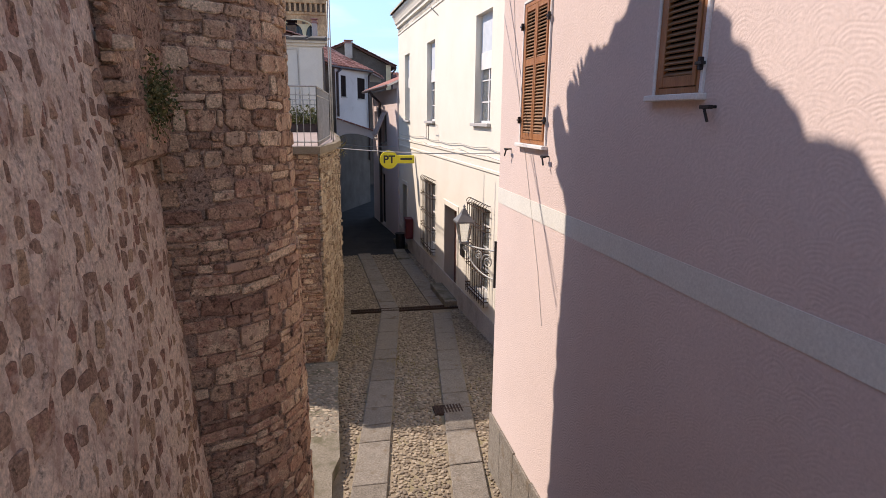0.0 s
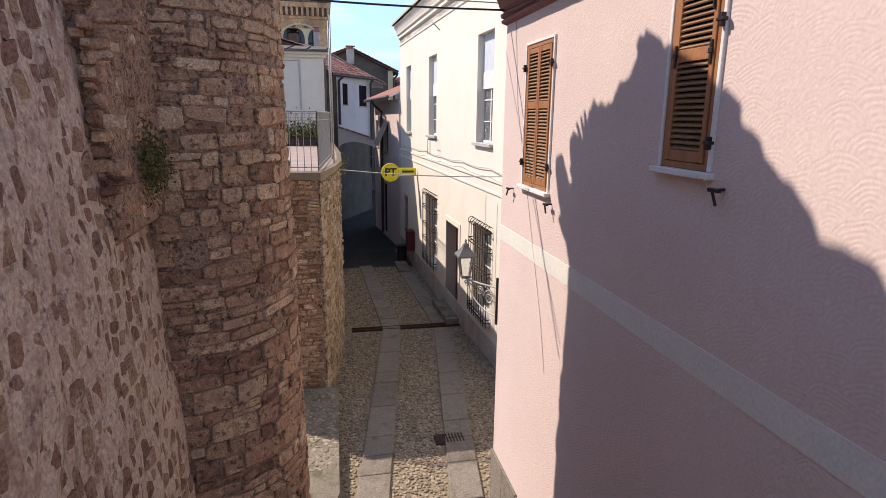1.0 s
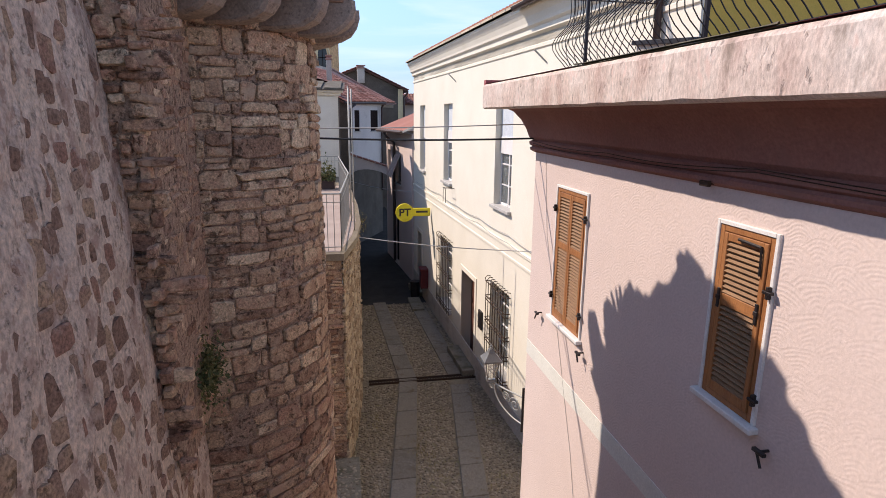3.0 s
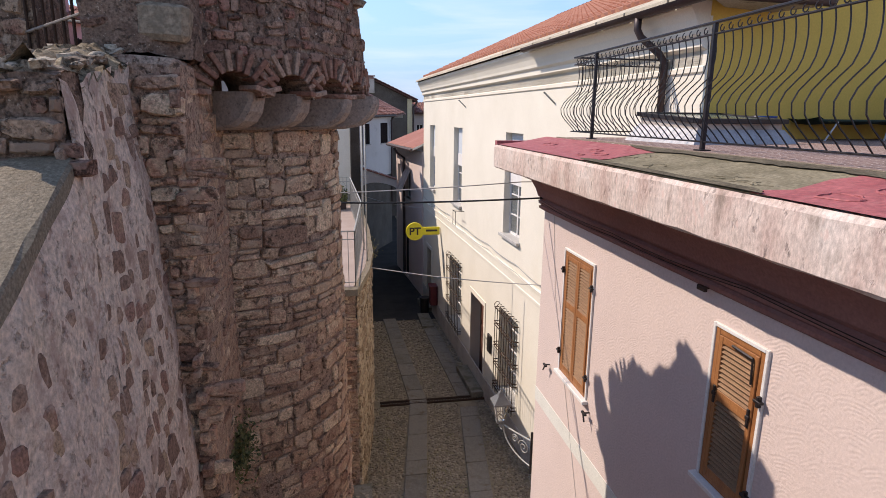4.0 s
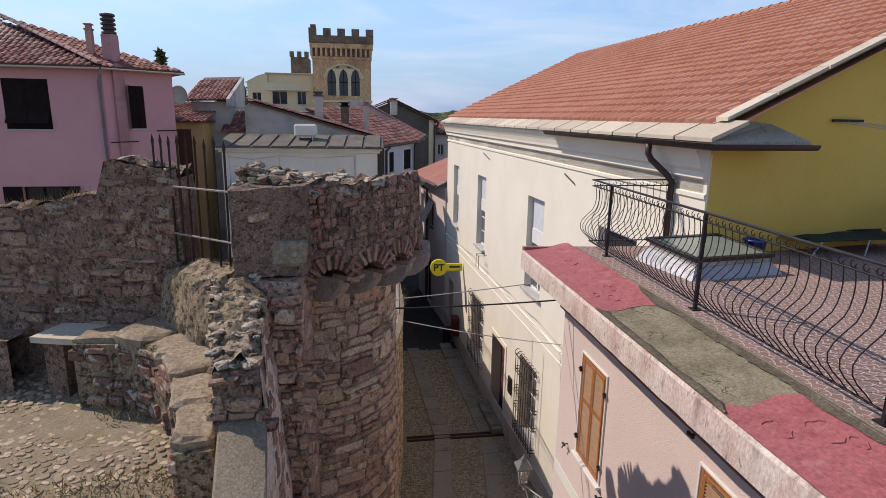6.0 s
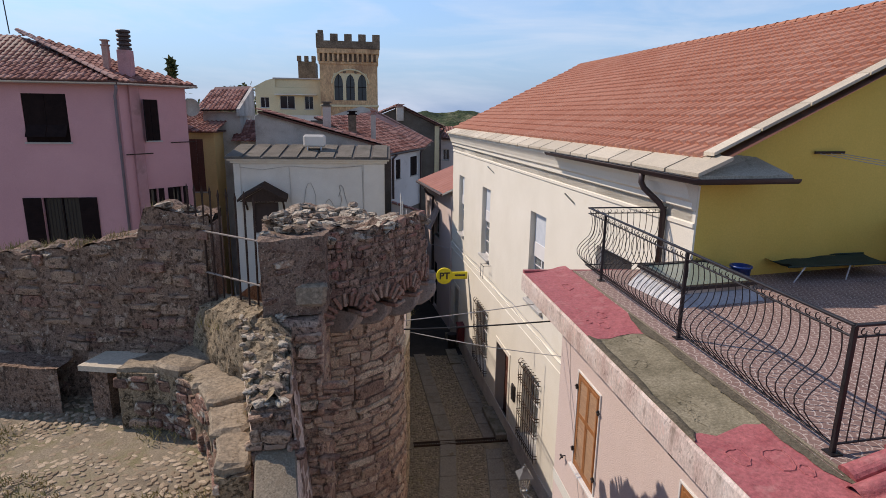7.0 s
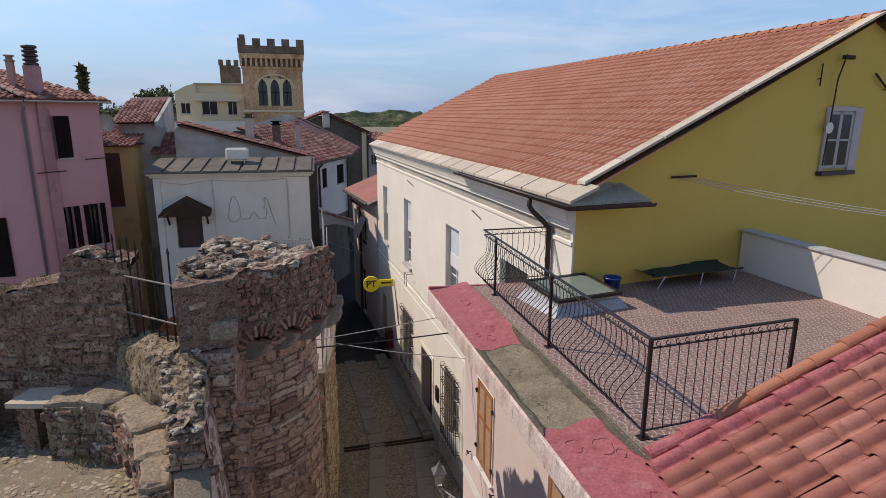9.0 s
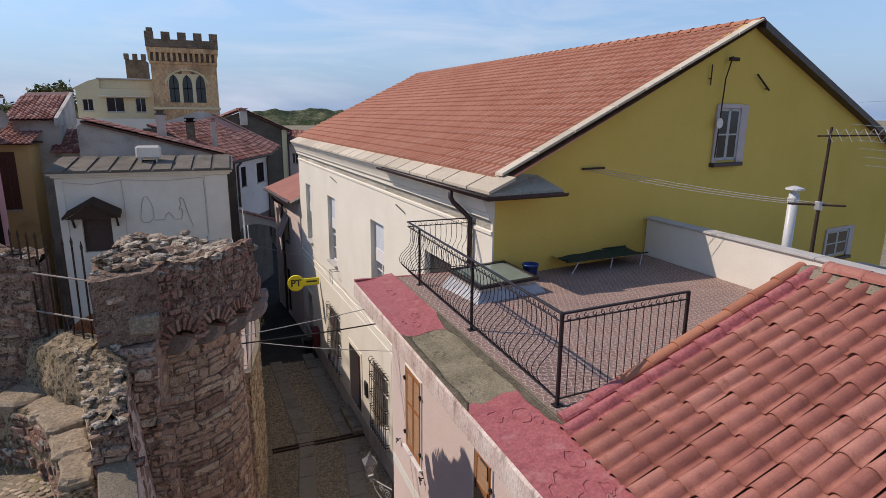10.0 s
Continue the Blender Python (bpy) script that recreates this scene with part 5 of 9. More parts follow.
# ---- raised court behind the wall ----
COURT_Z = 7.85
court = thing("court_floor", (-4, 2, 7.0), "raised cobbled court with dry grass in the joints", "court", kind="structure")
part("bed", Shape().prism([(-12, -6), (-0.8, -6), (-1.05, 3.6), (-1.4, 6.5), (-2.2, 7.2), (-12, 10)], 6.6, COURT_Z - 0.012), m_bed, court)


def cobbles(x0, x1, y0, y1, step, zf, keep, seed, flat=0.6):
    """A field of rounded stones, each an island of its own."""
    r = random.Random(seed)
    s = Shape()
    y, row = y0, 0
    while y < y1:
        x = x0 + (row % 2) * step * 0.5
        while x < x1:
            px, py = x + r.uniform(-0.42, 0.42) * step, y + r.uniform(-0.42, 0.42) * step
            if keep(px, py):
                a, b, t = step * r.uniform(0.3, 0.72), step * r.uniform(0.24, 0.5), r.uniform(0, 3.14)
                z = zf(px, py)
                h = step * flat * r.uniform(0.15, 0.42)
                c, q = math.cos(t), math.sin(t)
                v = []
                for k, dz in ((1.0, -0.01), (0.82, h * 0.75), (0.4, h)):
                    for i in range(6):
                        w = math.pi * i / 3 + r.uniform(-0.2, 0.2)
                        u1, u2 = a * k * math.cos(w), b * k * math.sin(w)
                        v.append((px + u1 * c - u2 * q, py + u1 * q + u2 * c, z + dz))
                s.add(v, [(i, (i + 1) % 6, 6 + (i + 1) % 6, 6 + i) for i in range(6)] + [(6 + i, 6 + (i + 1) % 6, 12 + (i + 1) % 6, 12 + i) for i in range(6)] + [tuple(range(12, 18))])
            x += step
        y += step * 0.86
        row += 1
    return s


tagged(part("cobble", cobbles(-8.5, -1.15, 1.2, 7.0, 0.08, lambda x, y: COURT_Z - 0.012 + 0.02 * noise.noise(Vector((x, y, 0))), lambda x, y: y < 6.2 - 0.25 * (x + 2.4) and noise.noise(Vector((x * 1.1, y * 1.1, 4))) < 0.3 and x < -1.1 - 0.1 * (y - 3), 4, 0.4), m_cobble_pale, court), kind="stuff")
rng = random.Random(41)


def tuft(q):
    while True:
        x, y = q.uniform(-7, -1.5), q.uniform(1.8, 6.3)
        if noise.noise(Vector((x * 1.1, y * 1.1, 4))) > 0.16:
            return Vector((x, y, COURT_Z + q.uniform(0, 0.05)))


blades = Shape()
for k in range(9000):
    p = tuft(rng)
    a, h = rng.uniform(0, 6.28), rng.uniform(0.02, 0.075)
    d = Vector((math.cos(a), math.sin(a), 0))
    blades.add([p - d * 0.006, p + d * 0.006, p + Vector((rng.uniform(-0.05, 0.05), rng.uniform(-0.05, 0.05), h))], [(0, 1, 2)])
whole("court_grass", blades, m_grass, "dry yellow-green grass tufts between the cobbles", "grass", kind="stuff")

# ruined back wall of the court
ruin = thing("court_wall", (-4, 7, COURT_Z), "ruined grey rubble wall of the court, broken along the top", "wall")


def ruin_y(x):
    return 6.12 - 0.25 * (x + 2.4)


def ruin_top(x):
    return (10.08 if x > -2.62 else 9.78 + 0.18 * (x + 2.75)) + 0.1 * noise.noise(Vector((x * 2.2, 3, 0))) + 0.05 * noise.noise(Vector((x * 7, 1, 0)))


xs = [-9 + 0.1 * i for i in range(72)]
rb = Shape().grid(xs, [i / 14 for i in range(15)], lambda x, k: (x + 0.02 * noise.noise(Vector((x * 6, k * 9, 0))), ruin_y(x) + 0.05 * noise.noise(Vector((x * 3, k * 8, 2))), 7.3 + k * (ruin_top(x) - 7.3)))
rb.grid(xs, [0, 0.25, 0.5, 0.75, 1], lambda x, k: (x, ruin_y(x) + 0.55 * k, ruin_top(x) + 0.08 * noise.noise(Vector((x * 6, k * 5, 9))) - (0.03 if 0 < k < 1 else 0)))
rb.grid(xs, [0, 1], lambda x, k: (x, ruin_y(x) + 0.55, ruin_top(x) * (1 - k) + 0.3 * k))
rb.add([(xs[-1], ruin_y(xs[-1]) + d, z) for d, z in ((0, 7.3), (0.55, 7.3), (0.55, 9.95), (0, 9.95))], [(0, 1, 2, 3)])
part("wall_body", rb, m_ruin, ruin, "crumbling grey mortar and rubble")
ang = math.degrees(math.atan2(-1, -0.25))
lay(ruin, courses(0, 7.0, 7.9, 9.95, (0.12, 0.4), (0.07, 0.17), rng, lambda u, v: v < ruin_top(-1.95 - u * 0.97) - 0.04 and rng.random() < 0.72),
    lambda u, v: face((-1.95 - u * 0.97, ruin_y(-1.95 - u * 0.97) + 0.02, v), ang), 0.04, rng, lambda u, v: u < 3.2, m_ruin_piece, m_ruin_stone)
rt = Shape()
for k in range(90):
    x = rng.uniform(-7, -1.95)
    s = rng.uniform(0.05, 0.15)
    lump(rt, s, Matrix.Translation((x, ruin_y(x) + rng.uniform(0.02, 0.5), ruin_top(x) + rng.uniform(-0.08, -0.02))) @ pose(0, 0, 0, rng.uniform(-18, 18), rng.uniform(-18, 18), rng.uniform(0, 360)), rng)
tagged(part("top_rubble", rt, m_top, ruin), kind="stuff")

# stone bench along it
bench = thing("stone_bench", (-4.2, 6.3, COURT_Z), "low rubble bench with a pale slab seat against the court wall", "bench")
bq = lambda x: ruin_y(x) - 0.4
bs = Shape().grid([-8 + 0.1 * i for i in range(45)], [0, 0.5, 1], lambda x, k: (x, bq(x) + 0.03 * noise.noise(Vector((x * 4, k * 3, 0))), COURT_Z - 0.05 + k * 0.57))
bs.grid([-8 + 0.1 * i for i in range(45)], [0, 0.5, 1], lambda x, k: (x, bq(x) + 0.45 * k, COURT_Z + 0.52 + 0.03 * noise.noise(Vector((x * 4, k * 3, 6)))))
part("bench_wall", bs, m_ruin, bench)
for x0, x1 in ((-3.33, -2.68),):
    pts = [(x0, bq(x0) - 0.04), (x1, bq(x1) - 0.04), (x1 + 0.15, bq(x1) + 0.4), (x0 + 0.15, bq(x0) + 0.4)]
    part("seat_slab", Shape().prism(pts, COURT_Z + 0.55, COURT_Z + 0.61), m_slate, bench, "pale smooth stone seat")
    part("seat_support", Shape().prism([(x0 + 0.1, bq(x0 + 0.1)), (x0 + 0.3, bq(x0 + 0.3)), (x0 + 0.4, bq(x0 + 0.3) + 0.4), (x0 + 0.2, bq(x0 + 0.1) + 0.4)], COURT_Z - 0.03, COURT_Z + 0.55), m_ruin, bench)

# curved low wall stepping down beside the town wall
low = thing("low_wall", (-1.9, 5.0, COURT_Z), "low curved rubble wall with flat top stones", "wall")
PTS = [(-2.75, 5.98), (-2.3, 5.86), (-1.95, 5.6), (-1.68, 5.2), (-1.52, 4.75), (-1.37, 4.25), (-1.28, 3.76)]
ZS = [8.5, 8.56, 8.56, 8.55, 8.53, 8.49]
for k in range(len(PTS) - 1):
    p, q = Vector(PTS[k]), Vector(PTS[k + 1])
    d = (q - p).normalized()
    nn = Vector((-d.y, d.x))
    z = ZS[k]
    wd, we = ([0.34, 0.3, 0.26, 0.2, 0.16, 0.14][k], [0.3, 0.26, 0.2, 0.16, 0.14, 0.13][k])
    base = [p + nn * wd, p - nn * wd, q + d * 0.03 - nn * we, q + d * 0.03 + nn * we]
    part("wall_body", Shape().prism([tuple(b) for b in base], COURT_Z - 0.1, z - 0.03).rough(0.02, 5, k), m_block, low, "crumbling low wall body")
    for a, b in ((0, 0.97),):
        mid = p.lerp(q, (a + b) / 2) + nn * rng.uniform(-0.03, 0.03)
        hl, hw = (q - p).length * (b - a) / 2 * 1.06, wd * rng.uniform(1.0, 1.12)
        ring = [(math.copysign(abs(math.cos(t)) ** 0.45, math.cos(t)) * hl * rng.uniform(0.88, 1.04), math.copysign(abs(math.sin(t)) ** 0.45, math.sin(t)) * hw * rng.uniform(0.82, 1.08)) for t in [math.pi * (i + 0.5) / 5 for i in range(10)]]
        tp = Shape()
        vs = [(x, y, h + rng.uniform(-0.012, 0.012)) for h, g in ((-0.06, 1.0), (0.005, 1.03), (0.03, 0.88)) for x, y in [(x * g, y * g) for x, y in ring]] + [(0, 0, 0.035)]
        tp.add(vs, [(j * 10 + i, j * 10 + (i + 1) % 10, (j + 1) * 10 + (i + 1) % 10, (j + 1) * 10 + i) for j in (0, 1) for i in range(10)] + [(20 + i, 20 + (i + 1) % 10, 30) for i in range(10)],
               Matrix.Translation((mid.x, mid.y, z + rng.uniform(-0.03, 0.02))) @ Matrix.Rotation(math.atan2(d.y, d.x), 4, "Z") @ pose(0, 0, 0, rng.uniform(-7, 7), rng.uniform(-5, 5), rng.uniform(-8, 8)))
        part("top_stone", tp.rough(0.015, 9, k), m_ruin_flat, low, "flat weathered top stone")
    L_ = (q - p).length
    cl = courses(0, L_, COURT_Z, z - 0.05, (0.1, 0.34), (0.08, 0.19), rng, lambda u, v: rng.random() < 0.6)
    a0 = math.degrees(math.atan2(-nn.y, -nn.x))
    lay(low, cl, lambda u, v: face((*(p + d * u - nn * wd * 0.97), v), a0), 0.018, rng, lambda u, v: False, m_ruin_piece, m_ruin_stone)
    lay(low, cl, lambda u, v: face((*(p + d * u + nn * wd * 0.97), v), a0 + 180), 0.018, rng, lambda u, v: False, m_ruin_piece, m_ruin_stone)

# big mortar block in the corner
bb = Shape()
BA, BB, BC, BD = Vector((-2.15, 6.0)), Vector((-1.3, 4.85)), Vector((-1.15, 5.35)), Vector((-1.9, 6.3))


def blk_f(a, b):
    """One skin over the block: round its plan with a, up its face and over its top with b."""
    ring = [BA, BB, BC, BD]
    i = int(a) % 4
    p = ring[i].lerp(ring[(i + 1) % 4], a - int(a))
    mid = (BA + BB + BC + BD) / 4
    if b <= 1:
        q = p.lerp(mid, 0.1 * b ** 3)
        return q.x, q.y, 8.0 + b * (1.08 + 0.2 * (q.x + 2.1))
    q = p.lerp(mid, 0.1 + 0.9 * (b - 1))
    return q.x, q.y, 8.0 + (1.08 + 0.2 * (q.x + 2.1)) + 0.06 * (b - 1)


bb.grid([i / 10 for i in range(41)], [0, 0.15, 0.3, 0.45, 0.6, 0.75, 0.88, 0.96, 1, 1.06, 1.2, 1.5, 2], blk_f)
whole("mortar_block", bb.rough(0.06, 2.5, 4).rough(0.025, 12, 2), m_block, "large rounded block of old mortar and rubble", "masonry block", smooth=False)

# iron fence on the ledge
fence = thing("iron_fence", (-1.8, 5.8, 9.3), "rusty pointed iron fence on the ruined ledge", "fence")
FA, FB = Vector((-2.2, 6.26)), Vector((-1.28, 5.28))
for k in range(9):
    p = FA.lerp(FB, 0.03 + k * 0.116)
    top = 10.36 + 0.02 * math.sin(k * 3)
    part("picket", Shape().tube([(p.x, p.y, 9.15), (p.x + 0.01, p.y, top - 0.1), (p.x + 0.01, p.y, top - 0.06), (p.x + 0.01, p.y, top)], [0.011, 0.011, 0.016, 0.002], 6), m_rust, fence)
for z, k in ((9.45, 0.22), (9.89, 0.0)):
    part("fence_rail", Shape().tube([(*FA.lerp(FB, k), z - 0.02), (*FB, z + 0.03)], 0.011, 6), m_fence_rail, fence, "weathered grey-brown rail")

# dry weeds along the ledges
weeds = Shape()
rng = random.Random(77)
for n, x0, x1, fz in ((420, -5.5, -2.7, lambda x: (ruin_y(x) + 0.28, ruin_top(x) + 0.0)), (130, -1.75, -1.35, lambda x: (5.55, 9.02)), (90, -1.5, -1.3, lambda x: (4.5, 8.5))):
    for k in range(n):
        c = round(rng.uniform(x0, x1) * 2.3) / 2.3 + rng.gauss(0, 0.09)
        y, z = fz(c)
        a, h = rng.uniform(0, 6.28), rng.uniform(0.04, 0.13)
        p, d = Vector((c, y + rng.gauss(0, 0.08), z - 0.02)), Vector((math.cos(a), math.sin(a), 0))
        weeds.add([p - d * 0.004, p + d * 0.004, p + Vector((rng.uniform(-0.06, 0.06), rng.uniform(-0.06, 0.06), h))], [(0, 1, 2)])
whole("ledge_weeds", weeds, m_grass, "dry straw-coloured weeds on the ruined wall tops", "weeds", kind="stuff")

# ---- cream house ----
CA = math.atan(0.042)
CRM = Matrix(((math.cos(CA), -math.sin(CA), 0, 4.82), (math.sin(CA), math.cos(CA), 0, 8.0), (0, 0, 1, 0), (0, 0, 0, 1)))
# local x goes into the house, local y along the street; the gable end is skewed
cream = thing("cream_house", (9.0, 17.0, 0.3), "large cream house with red tiled roof and olive yellow gable", "house")
FAR, SKEW = 19.6, 0.118
fm = CRM @ Matrix(((0, 1, 0, 0), (-1, 0, 0, 0), (0, 0, 1, 0), (0, 0, 0, 1))) @ Matrix.Translation((-FAR, 0, 0))
L = lambda y: FAR - (y - 8.0)
WINS = [(L(15.8), L(14.5), 5.8, 8.45), (L(21.62), L(20.4), 5.8, 8.45), (L(26.05), L(24.95), 5.8, 8.45)]
GRILLES = [(L(15.8), L(14.3), 1.3, 3.7), (L(22.0), L(20.2), 1.25, 3.7)]
DOOR = (L(18.8), L(17.3), 0.3, 3.2)
DOOR2 = (L(26.6), L(25.6), 0.2, 3.0)
LOWWIN = (L(11.35), L(9.8), 7.7, 8.43)
fw = Shape().pierced(0, FAR - 0.07, 0.0, 10.1, 0.5, [*WINS, *GRILLES, DOOR, DOOR2, LOWWIN], fm)
part("street_wall", fw, m_cream, cream, "cream plaster wall facing the street")
apex = (7.5, 13.78)
gx = 16.2
gab = Shape()
gpts = [(0, 0), (gx, 0), (gx, 10.5), (apex[0], 13.86), (0, 10.5)]
gab.add([CRM @ Vector((x + (0.12 if x == 0 and d else 0), SKEW * x + d, z)) for d in (0, 0.4) for x, z in gpts],
        [(0, 1, 2, 3, 4), (9, 8, 7, 6, 5)] + [(i, 5 + i, 5 + (i + 1) % 5, (i + 1) % 5) for i in range(5)])
part("gable_wall", gab, m_yellow, cream, "olive yellow plaster gable wall")
back = Shape().box(gx - 0.4, gx, 2.0, FAR, 0, 10.3, 0, CRM).box(0.5, gx, FAR - 0.4, FAR - 0.003, 0, 10.1, 0, CRM)
part("back_wall", back, m_cream, cream)
E0, EZ, RIDGE_END = -0.34, 10.3, 22.8
RS = (apex[1] - EZ) / (apex[0] - E0)
yn = lambda x: SKEW * x - 0.14
CP = lambda x, y, z: CRM @ Vector((x, y, z))
roof = Shape()
roof.add([CP(E0, yn(E0) - 0.25, EZ), CP(apex[0], yn(apex[0]), apex[1]), CP(apex[0], RIDGE_END, apex[1]), CP(E0, FAR + 0.3, EZ)], [(0, 1, 2, 3)])
roof.add([CP(apex[0], yn(apex[0]), apex[1]), CP(gx + 0.6, yn(gx), 10.3), CP(gx + 0.6, FAR + 0.4, 10.3), CP(apex[0], RIDGE_END, apex[1])], [(0, 1, 2, 3)])
roof.add([CP(E0, FAR + 0.3, EZ), CP(apex[0], RIDGE_END, apex[1]), CP(gx + 0.6, FAR + 0.4, 10.3)], [(0, 1, 2)])
part("roof_deck", roof, m_brown, cream)


def tiled(parent, corners, mat, w=0.24, h=0.36, lift=0.03, high=0.055, seed=1, name="roof_tiles"):
    """Courses of clay tiles over a flat polygon; the first two corners run along the eave."""
    c = [Vector(p) for p in corners]
    e = (c[1] - c[0]).normalized()
    nrm = e.cross(c[-1] - c[0]).normalized()
    if nrm.z < 0:
        nrm = -nrm
    up = nrm.cross(e)
    if up.z < 0:
        up = -up
    flat = [((p - c[0]).dot(e), (p - c[0]).dot(up)) for p in c]

    def inside(a, b):
        hit = False
        for (x1, y1), (x2, y2) in zip(flat, flat[1:] + flat[:1]):
            if (y1 > b) != (y2 > b) and a < (x2 - x1) * (b - y1) / (y2 - y1) + x1:
                hit = not hit
        return hit

    r = random.Random(seed)
    verts, faces = [], []
    cross = ((0.0, 0.1), (0.3, 0.0), (0.5, 0.75), (0.7, 1.0), (0.88, 0.7), (1.0, 0.1))
    u0, u1, v1 = min(p[0] for p in flat), max(p[0] for p in flat), max(p[1] for p in flat)
    for j in range(int(v1 / h) + 1):
        for i in range(int((u1 - u0) / w) + 1):
            a, b = u0 + i * w, j * h
            if not inside(a + w / 2, b + h / 2):
                continue
            o = len(verts)
            dz = r.uniform(-0.003, 0.003)
            for bb, k in ((b - 0.02, lift), (b + h, 0.0)):
                for s, q in cross:
                    verts.append(c[0] + e * (a + s * w) + up * bb + nrm * (0.01 + q * high + k + dz))
            for s, q in cross:
                verts.append(c[0] + e * (a + s * w) + up * (b - 0.018) + nrm * (q * high * 0.5 - 0.005))
            n = len(cross)
            for k in range(n - 1):
                faces.append((o + k, o + k + 1, o + n + k + 1, o + n + k))
                faces.append((o + 2 * n + k, o + 2 * n + k + 1, o + k + 1, o + k))
    s = Shape()
    s.v, s.f = [tuple(v) for v in verts], faces
    return tagged(part(name, s, mat, parent), kind="stuff")


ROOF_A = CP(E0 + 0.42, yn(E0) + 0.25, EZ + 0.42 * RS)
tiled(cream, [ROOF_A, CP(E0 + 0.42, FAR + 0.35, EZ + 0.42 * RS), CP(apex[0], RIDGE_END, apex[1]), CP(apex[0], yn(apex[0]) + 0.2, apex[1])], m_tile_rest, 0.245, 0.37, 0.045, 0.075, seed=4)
# pale slabs along the eave and up the verge
rng = random.Random(8)
y = -0.5
while y < FAR - 0.4:
    w = rng.uniform(0.85, 1.1)
    s = Shape()
    for d0, d1 in ((0.0, 0.055),):
        v = [(E0 + a, b, EZ + a * RS + d) for d in (d0, d1) for a, b in ((-0.03, y), (0.5, y), (0.5, y + w - 0.05), (-0.03, y + w - 0.05))]
        s.add(v, [(3, 2, 1, 0), (4, 5, 6, 7), (0, 1, 5, 4), (1, 2, 6, 5), (2, 3, 7, 6), (3, 0, 4, 7)], CRM)
    part("eave_slab", s, m_slate, cream, "pale flat eave slab")
    y += w
x = E0 + 0.4
while x < apex[0] - 0.1:
    w = min(rng.uniform(0.8, 1.1), apex[0] - x)
    v = [(a, yn(a) + b, EZ + (a - E0) * RS + d) for d in (0.09, 0.14) for a, b in ((x, -0.06), (x + w - 0.03, -0.06), (x + w - 0.03, 0.2), (x, 0.2))]
    part("verge_slab", Shape().add(v, [(3, 2, 1, 0), (4, 5, 6, 7), (0, 1, 5, 4), (1, 2, 6, 5), (2, 3, 7, 6), (3, 0, 4, 7)], CRM), m_slate, cream, "pale stone verge slab")
    x += w
v = [(a, yn(a) + b, apex[1] + (a - apex[0]) * (10.3 - apex[1]) / (gx + 0.6 - apex[0]) + d) for d in (-0.1, 0.07) for a, b in ((apex[0], -0.1), (gx + 0.6, -0.1), (gx + 0.6, 0.3), (apex[0], 0.3))]
part("verge_board", Shape().add(v, [(3, 2, 1, 0), (4, 5, 6, 7), (0, 1, 5, 4), (1, 2, 6, 5), (2, 3, 7, 6), (3, 0, 4, 7)], CRM), m_gutter, cream, "dark verge board on the far slope")
cap = half_round(0.12, 0.46, m_tile_orange)
for i in range(int((RIDGE_END - 0.9) / 0.41) + 1):
    ob = part("ridge_tile", cap, m_tile_orange, cream)
    ob.matrix_basis = Matrix.Translation(CP(apex[0], yn(apex[0]) + 0.41 * i, apex[1] + 0.06)) @ Matrix.Rotation(CA + math.pi / 2, 4, "Z") @ Matrix.Rotation(0.03, 4, "Y")

# eave return over the gable's corner
er = Shape().add([CP(*p) for p in ((E0, yn(E0) - 0.3, EZ - 0.0), (1.25, yn(1.25) - 0.42, EZ), (1.0, yn(1.0) + 0.15, EZ + 0.24), (E0 + 0.5, yn(E0) + 0.15, EZ + 0.3),
                                   (E0, yn(E0) - 0.3, EZ - 0.1), (1.25, yn(1.25) - 0.42, EZ - 0.1), (1.0, yn(1.0) + 0.15, EZ - 0.1), (E0 + 0.5, yn(E0) + 0.15, EZ - 0.1))],
                 [(0, 1, 2, 3), (7, 6, 5, 4), (0, 4, 5, 1), (1, 5, 6, 2), (3, 7, 4, 0), (2, 6, 7, 3)])
part("eave_return", er, m_eave, cream, "grey-beige sloping eave return")


def gutter(points):
    s = Shape()
    n = 8
    rows = []
    for i, p in enumerate(points):
        a = points[max(0, i - 1)]
        b = points[min(len(points) - 1, i + 1)]
        d = (b - a).normalized()
        w = Vector((-d.y, d.x, 0))
        rows.append([p + w * (0.075 * math.cos(math.pi + math.pi * k / n)) + Vector((0, 0, 0.075 * math.sin(math.pi + math.pi * k / n))) for k in range(n + 1)])
    for off in (0, 0.006):
        v = [q + Vector((0, 0, -off)) for r in rows for q in r]
        s.add(v, [(i * (n + 1) + k, i * (n + 1) + k + 1, (i + 1) * (n + 1) + k + 1, (i + 1) * (n + 1) + k) for i in range(len(points) - 1) for k in range(n)])
    return s


part("gutter", gutter([CP(E0 - 0.07, 5.6, EZ - 0.03), CP(E0 - 0.07, yn(E0) - 0.38, EZ - 0.04), CP(1.28, yn(1.28) - 0.5, EZ - 0.04)]), m_gutter, cream, "brown half-round gutter", smooth=True)
part("downpipe", Shape().tube([CP(E0 - 0.07, 1.0, EZ - 0.08), CP(E0 - 0.07, 1.0, 10.05), CP(E0 - 0.02, 0.98, 9.95), CP(-0.15, 0.82, 9.72), CP(-0.07, 0.8, 9.6), CP(-0.07, 0.8, 8.62)], 0.05, 10), m_gutter, cream, "brown downpipe with a swan-neck bend", smooth=True)

